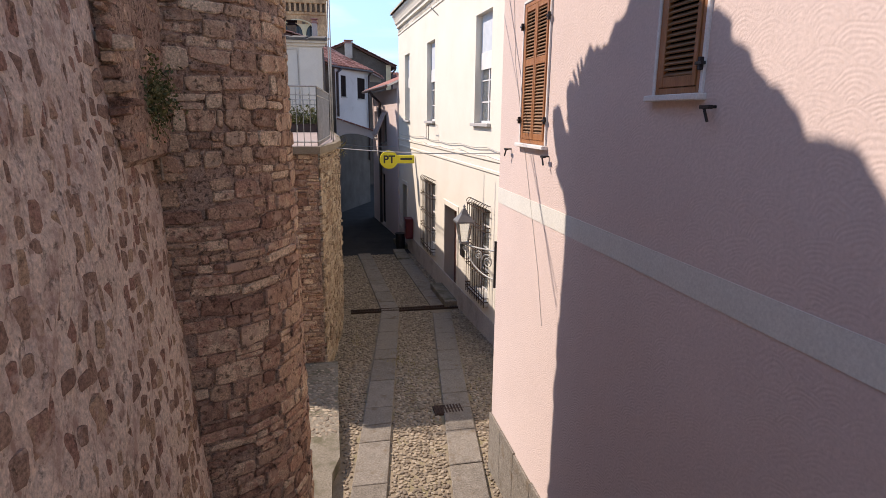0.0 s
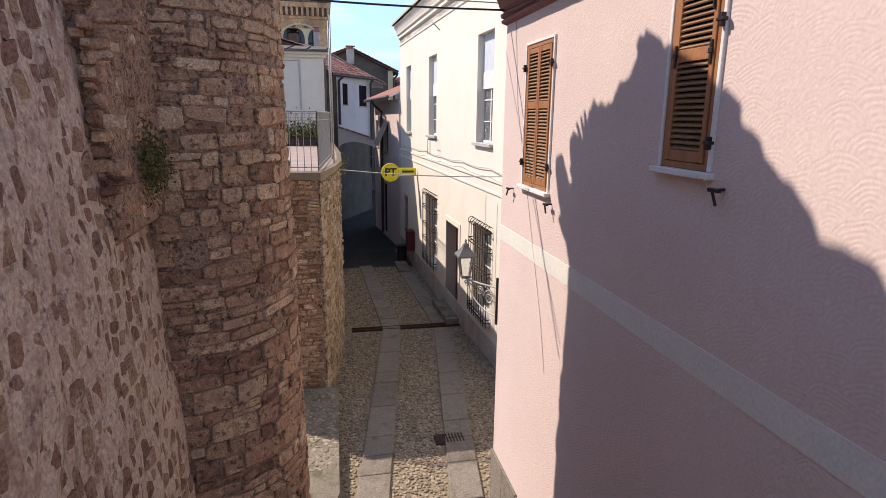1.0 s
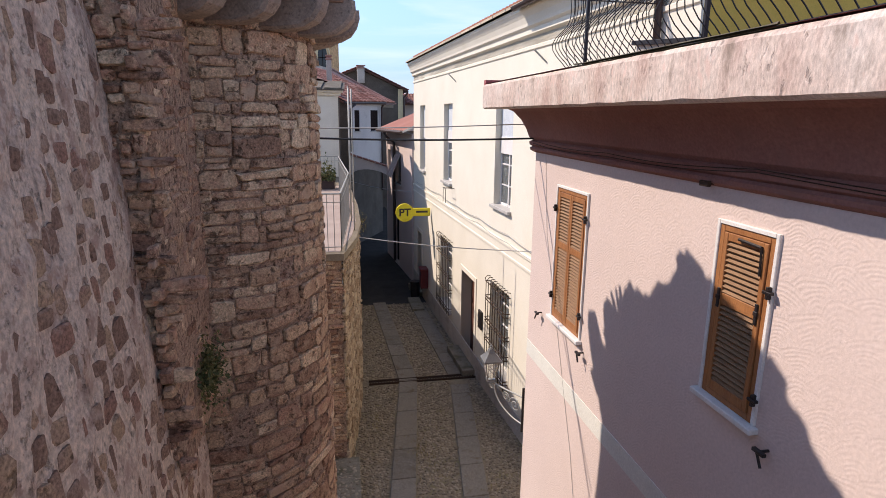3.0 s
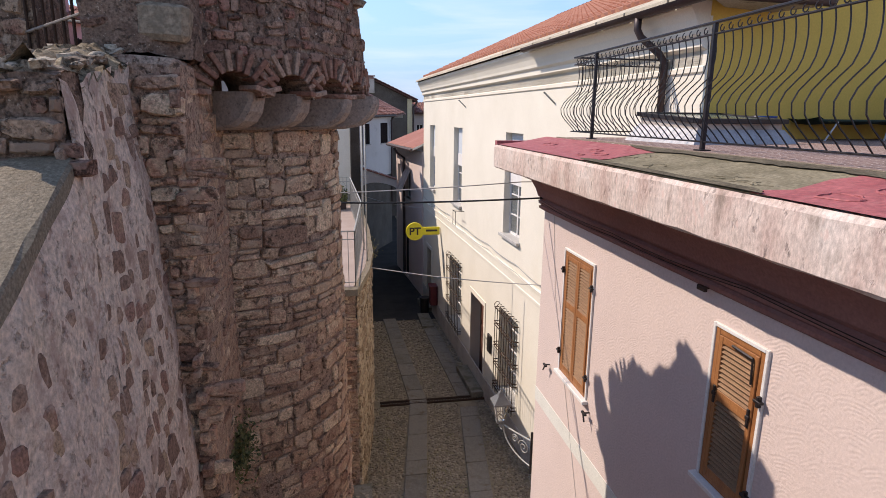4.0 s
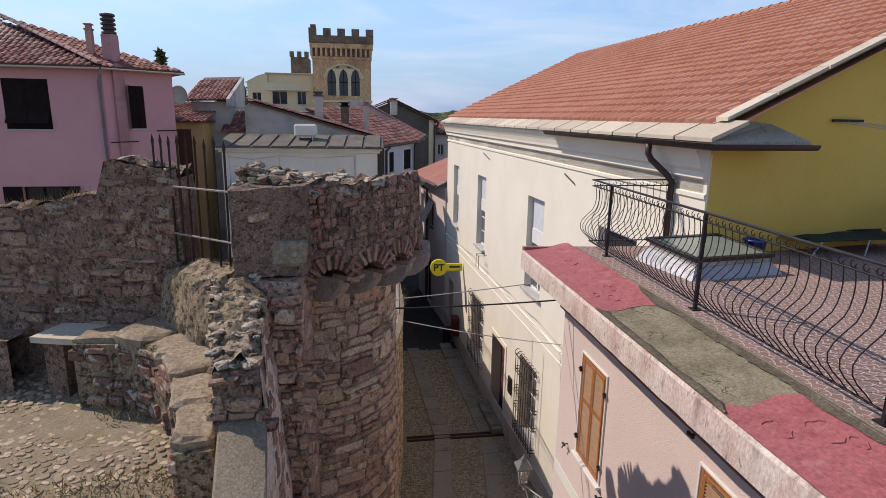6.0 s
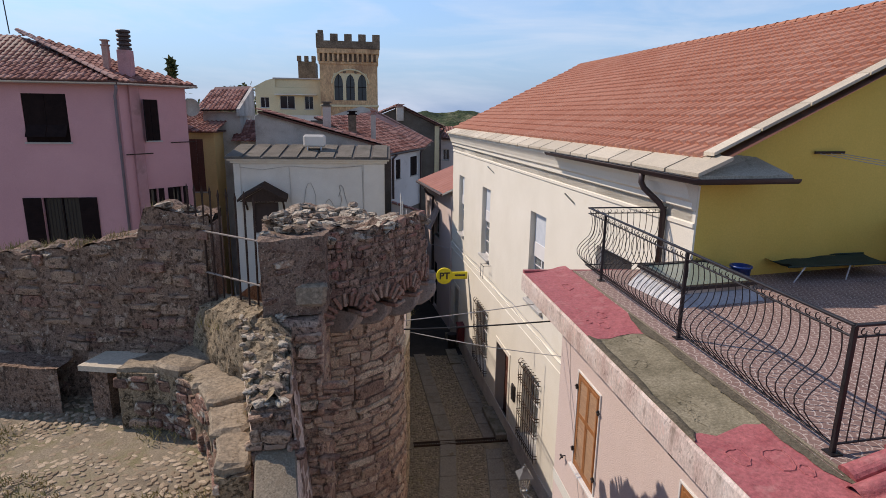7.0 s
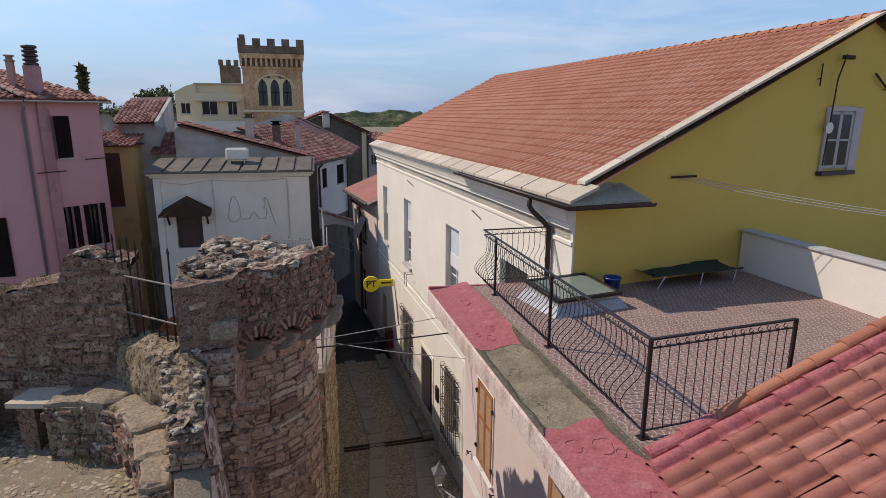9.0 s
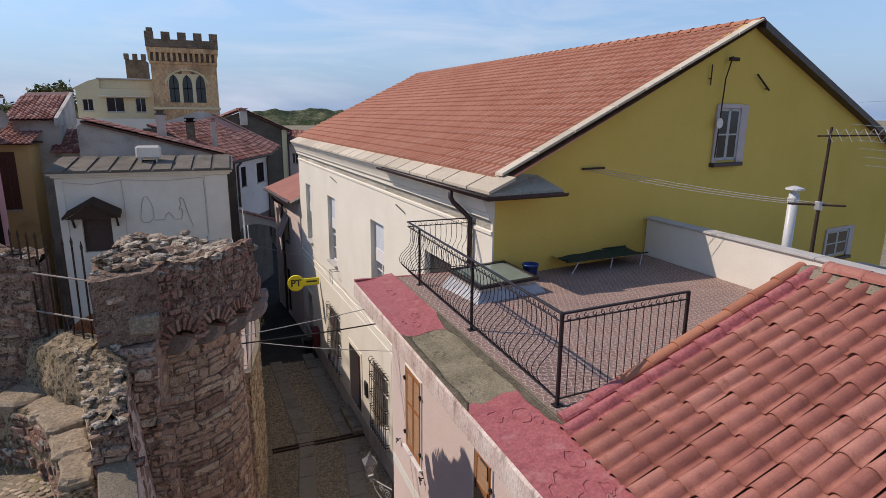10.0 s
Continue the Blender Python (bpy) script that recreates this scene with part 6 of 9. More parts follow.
# cornice and belt mouldings along the street
prof = [(0, 9.42), (0.03, 9.44), (0.03, 9.5), (0, 9.52), (0, 9.7), (0.08, 9.74), (0.08, 9.84), (0.14, 9.89), (0.15, 9.95), (0.19, 10.06), (0.25, 10.16), (0.28, 10.2), (0.28, 10.27), (0.0, 10.275)]
part("cornice", Shape().grid([0.004, 5, 10, FAR + 0.02], range(len(prof)), lambda u, k: CP(-prof[k][0], u, prof[k][1])).add([CP(-a, 0.004, z) for a, z in prof], [tuple(range(len(prof)))]), m_cream, cream, "stepped cream cornice")
part("corner_strip", Shape().box(-0.002, 0.03, -0.005, 0.074, 0.0, 10.1, 0, CRM), m_cream, cream, "cream plaster arris at the corner")
prof2 = [(0, 4.62), (0.03, 4.64), (0.03, 4.7), (0.015, 4.72), (0.015, 4.9), (0.05, 4.93), (0.05, 4.99), (0, 5.01)]
part("belt_course", Shape().grid([0.02, FAR - 0.02], range(len(prof2)), lambda u, k: CP(-prof2[k][0], u, prof2[k][1])), m_cream, cream, "cream belt moulding between the storeys")
part("plinth", Shape().box(-0.03, 0.0, 0.1, FAR - 0.05, 0.0, 0.95, 0.004, CRM), m_greywall, cream, "stained grey plaster plinth")


def sash(u0, u1, z0, z1, depth, rows, blind, label):
    """A white casement set back in its opening, with panes, sill and perhaps a half-drawn blind."""
    t = 0.06
    fr = Shape()
    um = (u0 + u1) / 2
    for a, b, c, d in ((u0, u0 + t, z0, z1), (u1 - t, u1, z0, z1), (um - 0.035, um + 0.035, z0, z1), (u0, u1, z0, z0 + t), (u0, u1, z1 - t, z1)):
        fr.box(a, b, depth, depth + 0.06, c, d, 0.004, fm)
    for k in range(1, rows):
        z = z0 + (z1 - z0) * k / rows
        fr.box(u0, u1, depth + 0.01, depth + 0.05, z - 0.016, z + 0.016, 0, fm)
    win = part("window", fr, m_trim, cream, label)
    for a, b in ((u0 + t, um - 0.035), (um + 0.035, u1 - t)):
        for k in range(rows):
            za, zb = z0 + (z1 - z0) * k / rows, z0 + (z1 - z0) * (k + 1) / rows
            part("pane", Shape().box(a, b, depth + 0.028, depth + 0.034, za, zb, 0, fm), m_pane, win)
    part("dark_room", Shape().box(u0, u1, 0.49, 0.5, z0, z1, 0, fm), m_dark, win)
    part("window_sill", Shape().box(u0 - 0.08, u1 + 0.08, -0.1, depth, z0 - 0.08, z0 + 0.003, 0.008, fm), m_sill, win, "grey stone sill")
    if blind:
        zb = z0 + (z1 - z0) * 0.5
        part("blind", Shape().box(u0 + 0.02, u1 - 0.02, depth - 0.03, depth - 0.01, zb, zb + 0.42, 0.004, fm), m_trim, win, "white half-drawn blind")
        part("blind", Shape().box(u0 + 0.04, u1 - 0.04, depth - 0.015, depth - 0.005, zb + 0.42, z1, 0, fm), m_veil, win, "pale sheer curtain")
    return win


for w in WINS:
    sash(*w, 0.17, 5, True, "white casement window with a half-drawn blind")


def grille(u0, u1, z0, z1):
    win = sash(u0, u1, z0, z1, 0.28, 4, False, "barred ground-floor window")
    o = 0.12
    n = 9
    for k in range(n):
        u = u0 - 0.06 + (u1 - u0 + 0.12) * k / (n - 1)
        pts = [(u, -o, z0 - 0.1), (u, -o, z1 - 0.02), (u, -o - 0.03, z1 + 0.06), (u, -o + 0.04, z1 + 0.13), (u, 0.02, z1 + 0.1)]
        part("grille_bar", Shape().tube(pts, 0.011, 5, m=fm), m_rust, win)
    for k in range(9):
        z = z0 + (z1 - z0) * (0.02, 0.06, 0.3, 0.34, 0.52, 0.56, 0.78, 0.82, 0.99)[k]
        part("grille_rail", Shape().box(u0 - 0.08, u1 + 0.08, -o - 0.02, -o - 0.008, z - 0.012, z + 0.012, 0, fm), m_rust, win)
        for u in (u0 - 0.07, u1 + 0.07):
            part("grille_stay", Shape().box(u - 0.01, u + 0.01, -o - 0.01, 0.02, z - 0.01, z + 0.01, 0, fm), m_rust, win)


for gr in GRILLES:
    grille(*gr)


def street_door(u0, u1, z0, z1, name, label):
    s = Shape()
    t = 0.16
    for a, b, c, d in ((u0 - t, u0, z0, z1 + t), (u1, u1 + t, z0, z1 + t), (u0, u1, z1, z1 + t)):
        s.box(a, b, -0.025, 0.3, c, d, 0.006, fm)
    dr = part(name, s, m_cream, cream, "cream stone surround")
    um = (u0 + u1) / 2
    for a, b in ((u0, um - 0.004), (um + 0.004, u1)):
        lf = Shape().box(a, b, 0.32, 0.37, z0, z1, 0.004, fm)
        leaf = part("door_leaf", lf, m_brown, dr, label)
        for c, d in ((0.08, 0.3), (0.36, 0.62), (0.68, 0.95)):
            part("door_panel", Shape().box(a + 0.1, b - 0.1, 0.3, 0.33, z0 + (z1 - z0) * c, z0 + (z1 - z0) * d, 0.012, fm), m_brown, leaf)
    part("door_step", Shape().box(u0 - 0.25, u1 + 0.25, -0.42, 0.3, z0 - 0.25, z0 + 0.14, 0.015, fm), m_flag_pale, dr, "worn grey stone step")


street_door(DOOR[0], DOOR[1], 0.36, DOOR[3], "door", "brown panelled wooden door leaf")
street_door(DOOR2[0], DOOR2[1], 0.3, DOOR2[3], "door", "dark brown wooden door leaf")
lowfr = Shape()
for a, b, c, d in ((LOWWIN[0], LOWWIN[1], 7.7, 7.76), (LOWWIN[0], LOWWIN[1], 8.37, 8.43), (LOWWIN[0], LOWWIN[0] + 0.06, 7.76, 8.37), (LOWWIN[1] - 0.06, LOWWIN[1], 7.76, 8.37)):
    lowfr.box(a, b, 0.1, 0.16, c, d, 0, fm)
lw = part("window", lowfr, m_trim, cream, "low white-framed window beside the terrace")
part("pane", Shape().box(LOWWIN[0] + 0.06, LOWWIN[1] - 0.06, 0.13, 0.14, 7.76, 8.37, 0, fm), m_pane_dark, lw)

# gable window, rods
gm = CRM @ Matrix.Rotation(math.atan(SKEW), 4, "Z")


def gable_window(x, z0, z1, w):
    s = Shape()
    for a, b, c, d in ((x, x + 0.07, z0, z1), (x + w - 0.07, x + w, z0, z1), (x + w / 2 - 0.05, x + w / 2 + 0.05, z0, z1), (x, x + w, z0, z0 + 0.07), (x, x + w, z1 - 0.07, z1), (x, x + w, (z0 + z1) / 2 - 0.02, (z0 + z1) / 2 + 0.02)):
        s.box(a, b, -0.02, 0.04, c, d, 0.004, gm)
    win = part("window", s, m_sill, cream, "grey-white gable window with two leaves")
    rv = Shape().box(x - 0.1, x, -0.045, -0.01, z0 - 0.05, z1 + 0.08, 0.004, gm).box(x + w, x + w + 0.28, -0.045, -0.01, z0 - 0.05, z1 + 0.08, 0.004, gm).box(x, x + w, -0.045, -0.01, z1, z1 + 0.1, 0.004, gm)
    part("window_surround", rv, m_surround, win, "pale mauve painted surround")
    part("pane", Shape().box(x + 0.05, x + w - 0.05, -0.012, -0.006, z0 + 0.05, z1 - 0.05, 0, gm), m_pane_dark, win)
    part("window_sill", Shape().box(x - 0.15, x + w + 0.15, -0.14, 0.0, z0 - 0.14, z0 - 0.05, 0.008, gm), m_gutter, win, "dark stone sill")


gable_window(6.45, 10.62, 11.85, 0.85)
gable_window(12.4, 7.5, 8.3, 1.3)
# ---- houses further off ----
def wall_frame(p, q):
    """A frame with local x from p to q along a wall's outside, as seen from outside left to right, and local y into the house."""
    d = (Vector(q) - Vector(p)).normalized()
    return Matrix(((d.x, -d.y, 0, p[0]), (d.y, d.x, 0, p[1]), (0, 0, 1, 0), (0, 0, 0, 1)))


def far_window(parent, m, u0, u1, z0, z1, label, shutters="none", frame_mat=None, shutter_mat=None, depth=0.14):
    """A window in a wall's opening: frame, dark pane, sill, and shutters open at the sides, closed or none."""
    s = Shape()
    t = 0.05
    um = (u0 + u1) / 2
    for a, b, c, d in ((u0, u0 + t, z0, z1), (u1 - t, u1, z0, z1), (u0 + t, u1 - t, z0, z0 + t), (u0 + t, u1 - t, z1 - t, z1), (um - t / 2, um + t / 2, z0 + t, z1 - t)):
        s.box(a, b, depth, depth + 0.05, c, d, 0, m)
    win = part("window", s, frame_mat or m_trim, parent, label)
    part("pane", Shape().box(u0, u1, depth + 0.05, depth + 0.06, z0, z1, 0, m), m_pane_dark, win)
    part("window_sill", Shape().box(u0 - 0.06, u1 + 0.06, -0.06, depth, z0 - 0.06, z0, 0, m), m_sill, win)
    sm = shutter_mat or m_dark_shutter
    if shutters == "closed":
        for a, b in ((u0, um - 0.005), (um + 0.005, u1)):
            lf = part("shutter_leaf", Shape().box(a, b, 0.03, 0.07, z0, z1, 0.008, m), sm, win, "closed louvred shutter leaf")
            for k in range(int((z1 - z0 - 0.1) / 0.09)):
                part("slat", Shape().box(a + 0.06, b - 0.06, 0.015, 0.04, z0 + 0.07 + k * 0.09, z0 + 0.12 + k * 0.09, 0, m), sm, lf)
    if shutters == "open":
        w = (u1 - u0) / 2
        for a, b in ((u0 - w - 0.02, u0 - 0.02), (u1 + 0.02, u1 + w + 0.02)):
            lf = part("shutter_leaf", Shape().box(a, b, -0.06, -0.02, z0, z1, 0.008, m), sm, win, "open louvred shutter leaf")
            for k in range(int((z1 - z0 - 0.1) / 0.12)):
                part("slat", Shape().box(a + 0.06, b - 0.06, -0.075, -0.05, z0 + 0.07 + k * 0.12, z0 + 0.14 + k * 0.12, 0, m), sm, lf)
    return win


def walls(parent, poly, z0, z1, mat, holes=None, t=0.3, label=""):
    """Walls round a plan given counterclockwise; holes by side. Returns the frames of the sides."""
    frames = []
    for i, (p, q) in enumerate(zip(poly, poly[1:] + poly[:1])):
        m = wall_frame(p, q)
        frames.append(m)
        w = (Vector(q) - Vector(p)).length
        part("wall", Shape().pierced(0.004, w - 0.004, z0, z1, t, (holes or {}).get(i, []), m), mat, parent, label)
    return frames


def chimney(parent, x, y, z0, z1, w, mat, cap=None, label="chimney stack"):
    s = Shape().box(x - w / 2, x + w / 2, y - w / 2, y + w / 2, z0, z1, 0.01)
    ch = part("chimney", s, mat, parent, label)
    part("chimney_cap", Shape().box(x - w * 0.62, x + w * 0.62, y - w * 0.62, y + w * 0.62, z1, z1 + 0.07, 0.01).box(x - w * 0.4, x + w * 0.4, y - w * 0.4, y + w * 0.4, z1 + 0.07, z1 + 0.2).box(x - w * 0.62, x + w * 0.62, y - w * 0.62, y + w * 0.62, z1 + 0.2, z1 + 0.26, 0.01), cap or mat, ch)
    return ch


# mauve pink house with a hipped roof
mauve = thing("mauve_house", (-15, 29, 0), "mauve pink plastered house with dark shutters and hipped roof", "house")
MP = [(-20.5, 25.5), (-10.35, 26.0), (-8.3, 28.1), (-11.5, 33.5), (-20.5, 33.5)]
fl = wall_frame(MP[0], MP[1])
uu = lambda x: (x + 20.5) / (10.15) * (Vector(MP[1]) - Vector(MP[0])).length
HL = [(uu(-14.0), uu(-12.35), 9.8, 11.75), (uu(-13.75), uu(-12.35), 5.0, 7.5), (uu(-17.5), uu(-16.4), 9.9, 11.75)]
rl = (Vector(MP[2]) - Vector(MP[1])).length
HR = [(0.98, 1.62, 9.85, 11.6), (0.75, 1.25, 5.9, 7.75), (1.95, 2.4, 5.9, 7.75)]
fr_m = walls(mauve, MP, 0, 12.25, m_pinkhouse, {0: HL, 1: HR}, 0.35, "mauve pink plaster wall")
far_window(mauve, fr_m[0], *HL[0], "window with closed dark shutters, lower flaps pushed out", "closed", m_dark_shutter)
for a in (0.05, 0.6):
    part("shutter_flap", Shape().box(HL[0][0] + a * 1.4, HL[0][0] + a * 1.4 + 0.75, 0, 0.03, -0.55, 0, 0.004, fr_m[0] @ Matrix.Translation((0, 0.0, 10.5)) @ Matrix.Rotation(radians(-32), 4, "X")), m_dark_shutter, mauve, "dark shutter flap tilted out")
far_window(mauve, fr_m[0], *HL[1], "barred window with dark shutters folded open", "open", m_dark_shutter)
for k in range(8):
    part("window_bar", Shape().tube([(HL[1][0] + 0.12 + 0.14 * k, 0.04, 5.0), (HL[1][0] + 0.12 + 0.14 * k, 0.04, 7.5)], 0.012, 5, m=fr_m[0]), m_iron, mauve)
far_window(mauve, fr_m[0], *HL[2], "window with closed dark shutters", "closed")
far_window(mauve, fr_m[1], *HR[0], "window with closed dark shutters", "closed", m_dark_shutter)
part("shutter_leaf", Shape().box(0, 0.36, 0, 0.04, 9.85, 11.6, 0.006, fr_m[1] @ Matrix.Translation((0.98, -0.02, 0)) @ Matrix.Rotation(radians(-115), 4, "Z")), m_dark_shutter, mauve, "dark shutter leaf standing open")
far_window(mauve, fr_m[1], *HR[1], "window with dark shutters folded open", "open", m_dark_shutter)
far_window(mauve, fr_m[1], *HR[2], "window with dark shutters folded open", "open", m_dark_shutter)
part("chimney_breast", Shape().box(0.38, 0.8, -0.16, 0.0, 3.0, 12.2, 0.01, fr_m[1]), m_mauve_dark, mauve, "stained chimney breast down the wall")
for u, z in ((0.62, 9.3), (2.6, 9.75)):
    part("wall_rod", Shape().tube([(u - 0.6, -0.12, z), (u + 0.5, -0.2, z + 0.02)], 0.025, 5, m=fr_m[1]), m_rust, mauve, "thin rusty line rod")
EA = [(-21, 25.05), (-10.2, 25.55), (-7.75, 28.05), (-11.2, 34), (-21, 34)]
AP = (-15.7, 29.3, 14.55)
AP2 = (-21, 29.6, 14.55)
deck = Shape().add([(x, y, 12.28) for x, y in EA] + [(x, y, 12.16) for x, y in EA] + [(AP[0], AP[1], AP[2] - 0.2), (AP2[0], AP2[1], AP2[2] - 0.2)],
                   [(0, 1, 10, 11), (1, 2, 10), (2, 3, 10), (3, 4, 11, 10), (0, 5, 6, 1), (1, 6, 7, 2), (2, 7, 8, 3), (5, 9, 8, 7, 6)])
part("roof_deck", deck, m_brown, mauve)
tiled(mauve, [(*EA[0], 12.28), (*EA[1], 12.28), AP, AP2], m_tile_far, 0.25, 0.38, seed=2)
tiled(mauve, [(*EA[1], 12.28), (*EA[2], 12.28), AP], m_tile_far, 0.25, 0.38, seed=3)
hip = half_round(0.13, 0.46, m_hip)
hd = (Vector(AP) - Vector((*EA[1], 12.28)))
for i in range(int(hd.length / 0.42)):
    ob = part("hip_tile", hip, m_hip, mauve)
    p = Vector((*EA[1], 12.36)) + hd.normalized() * 0.42 * i
    ob.matrix_basis = Matrix.Translation(p) @ Matrix.Rotation(math.atan2(hd.y, hd.x), 4, "Z") @ Matrix.Rotation(-math.asin(hd.normalized().z), 4, "Y")
for p, q in ((EA[0], EA[1]), (EA[1], EA[2])):
    part("gutter", gutter([Vector((*p, 12.22)), Vector((*q, 12.22))]), m_zinc, mauve, smooth=True)
part("downpipe", Shape().tube([(-10.25, 25.6, 12.15), (-10.3, 25.7, 11.95), (-10.45, 25.9, 11.7), (-10.45, 25.9, 3)], 0.06, 8), m_pipe, mauve, "grey-mauve downpipe at the corner", smooth=True)
chimney(mauve, -11.0, 26.9, 12.4, 13.75, 0.24, m_hip, label="slim pale terracotta chimney")
big = Shape().box(-10.45, -9.95, 26.55, 27.05, 12.3, 13.6, 0.02)
bigc = part("chimney", big, m_mauve_dark, mauve, "tall stained chimney with dark louvred pot")
for k in range(5):
    part("pot_ring", Shape().lathe([(0.24, 0), (0.28, 0.03), (0.28, 0.09), (0.24, 0.12)], 12, Matrix.Translation((-10.2, 26.8, 13.6 + 0.17 * k))), m_gutter, bigc)
part("pot_core", Shape().lathe([(0.2, 0), (0.2, 0.8)], 10, Matrix.Translation((-10.2, 26.8, 13.58))), m_gutter, bigc)
dish = Shape().lathe([(0.02, 0.0), (0.2, 0.03), (0.36, 0.1), (0.4, 0.14), (0.41, 0.15), (0.37, 0.12), (0.2, 0.05)], 18, Matrix.Translation((-8.05, 28.3, 11.3)) @ pose(0, 0, 0, 90, 0, -15))
whole("satellite_dish", dish, m_greywall, "grey satellite dish on the corner of the mauve house", "satellite dish", smooth=True)

# ochre house
ochre = thing("ochre_house", (-9.5, 33, 0), "ochre plastered house with brown closed shutters", "house")
OP = [(-11.0, 32.3), (-8.2, 32.3), (-8.2, 38), (-11.0, 38)]
OH = [(0.25, 0.75, 8.1, 9.3), (1.5, 2.2, 6.9, 9.7)]
of = walls(ochre, OP, 0, 10.05, m_ochre, {0: OH}, 0.3, "ochre plaster wall")
far_window(ochre, of[0], *OH[0], "small window with closed brown shutters", "closed", shutter_mat=m_brown)
far_window(ochre, of[0], *OH[1], "tall window with closed brown shutters", "closed", shutter_mat=m_brown)
part("roof_deck", Shape().box(-11.3, -8.0, 31.9, 38, 10.05, 10.12), m_brown, ochre)
tiled(ochre, [(-11.3, 31.8, 10.1), (-7.95, 31.8, 10.1), (-7.95, 37, 11.1), (-11.3, 37, 11.1)], m_tile_far, seed=5)

# tall grey stair house with a small tiled roof
stair = thing("stair_tower_house", (-8, 36, 0), "stained grey plaster stair house with small tiled roof", "house")
walls(stair, [(-9.2, 34.3), (-7.2, 34.3), (-7.2, 38.5), (-9.2, 38.5)], 0, 11.15, m_greywall, None, 0.3)
part("roof_deck", Shape().add([(-9.5, 33.9, 11.15), (-7.3, 33.9, 11.2), (-7.3, 38.8, 12.75), (-9.5, 38.8, 12.65)], [(0, 1, 2, 3)]), m_brown, stair)
tiled(stair, [(-9.5, 33.9, 11.2), (-7.3, 33.9, 11.25), (-7.3, 38.0, 12.55), (-9.5, 38.0, 12.45)], m_tile_far, seed=6)
part("verge_wall", Shape().add([(x, y, z) for x in (-7.3, -7.12) for y, z in ((33.9, 10.9), (33.9, 11.3), (38.5, 12.7), (38.5, 10.9))], [(0, 1, 2, 3), (7, 6, 5, 4), (0, 4, 5, 1), (1, 5, 6, 2), (2, 6, 7, 3)]), m_greywall, stair, "pale plastered verge wall")
tiled(stair, [(-7.6, 33.5, 9.55), (-5.6, 33.5, 9.55), (-5.9, 36, 10.6), (-7.3, 36, 10.6)], m_tile_far, seed=7)
walls(stair, [(-7.19, 33.9), (-5.8, 33.9), (-5.8, 36), (-7.19, 36)], 0, 9.55, m_greywall, None, 0.2)

# white house with a porch hood and slab roof
white = thing("white_house", (-3.3, 33, 0), "white plastered low house with slab roof and porch hood", "house")
WP = [(-6.3, 27.6), (0.66, 27.4), (0.75, 31.5), (-6.5, 31.5)]
WD = (0.8, 1.95, 5.5, 7.0)
wf_ = walls(white, WP, 0, 8.95, m_white, {0: [WD]}, 0.35, "stained white plaster wall")
part("side_wall", Shape().box(0.0, 4.0, -0.02, 0.0, 0, 8.8, 0, wf_[1]), m_greydark, white, "dark side wall")
part("door_leaf", Shape().box(WD[0], WD[1], 0.2, 0.26, WD[2], WD[3], 0.01, wf_[0]), m_gutter, white, "dark brown door")
for u, w in ((0.0, 0.3), (5.98, 0.97)):
    part("pilaster", Shape().box(u, u + w, -0.04, -0.002, 0, 8.8, 0.006, wf_[0]), m_white, white, "white plaster pilaster strip")
part("cornice", Shape().box(-0.22, 7.18, -0.28, 0.1, 8.96, 9.1, 0.01, wf_[0]).box(-0.12, 7.08, -0.12, 0.1, 8.84, 8.96, 0.01, wf_[0]), m_white, white, "white projecting cornice")
rng = random.Random(31)
for k in range(9):
    u0 = -0.25 + k * 0.83
    v = [(u0, -0.35, 9.11), (u0 + 0.7, -0.35, 9.11), (u0 + 0.74, 2.5, 9.53), (u0 + 0.08, 2.5, 9.53)]
    part("roof_slab", Shape().add([(a, b, c + d) for d in (0.0, 0.05) for a, b, c in v], [(3, 2, 1, 0), (4, 5, 6, 7), (0, 1, 5, 4), (1, 2, 6, 5), (2, 3, 7, 6), (3, 0, 4, 7)], wf_[0]), m_slabroof, white, "mossy grey roof slab")
deck_ = [(-0.3, -0.37, 9.105), (7.25, -0.37, 9.105), (7.25, 2.6, 9.525), (-0.3, 2.6, 9.525)]
part("roof_deck", Shape().add([(a, b, c - d) for d in (0.0, 0.06) for a, b, c in deck_], [(0, 1, 2, 3), (7, 6, 5, 4), (0, 4, 5, 1), (1, 5, 6, 2), (3, 2, 6, 7), (0, 3, 7, 4)], wf_[0]), m_greydark, white)
part("rear_roof", Shape().box(0, 6.95, 2.5, 3.9, 8.95, 9.05, 0.01, wf_[0]), m_slabroof, white)
um = (WD[0] + WD[1]) / 2
hood = Shape()
for sg in (-1, 1):
    hood.add([(um, -0.9, 7.85), (um, 0, 8.0), (um + sg * 1.05, 0, 7.4), (um + sg * 1.1, -0.9, 7.24), (um, -0.9, 7.74), (um, 0, 7.88), (um + sg * 1.05, 0, 7.28), (um + sg * 1.1, -0.9, 7.12)],
             [(0, 1, 2, 3), (7, 6, 5, 4), (0, 3, 7, 4), (3, 2, 6, 7)], wf_[0])
part("porch_hood", hood, m_rust, white, "dark gabled tiled porch hood")
part("hood_fascia", Shape().add([(um - 1.02, -0.85, 7.14), (um + 1.02, -0.85, 7.14), (um, -0.85, 7.72), (um - 1.02, -0.79, 7.14), (um + 1.02, -0.79, 7.14), (um, -0.79, 7.72)], [(0, 1, 2), (5, 4, 3), (0, 3, 4, 1)], wf_[0]), m_rust, white)
for sg in (-1, 1):
    part("hood_bracket", Shape().tube([(um + sg * 0.85, -0.7, 7.2), (um + sg * 0.85, -0.25, 7.0), (um + sg * 0.85, -0.02, 6.65)], 0.05, 5, m=wf_[0]), m_rust, white)
tank = thing("water_tank", (-2.7, 28.8, 9.3), "white insulated water tank on the slab roof", "water tank")
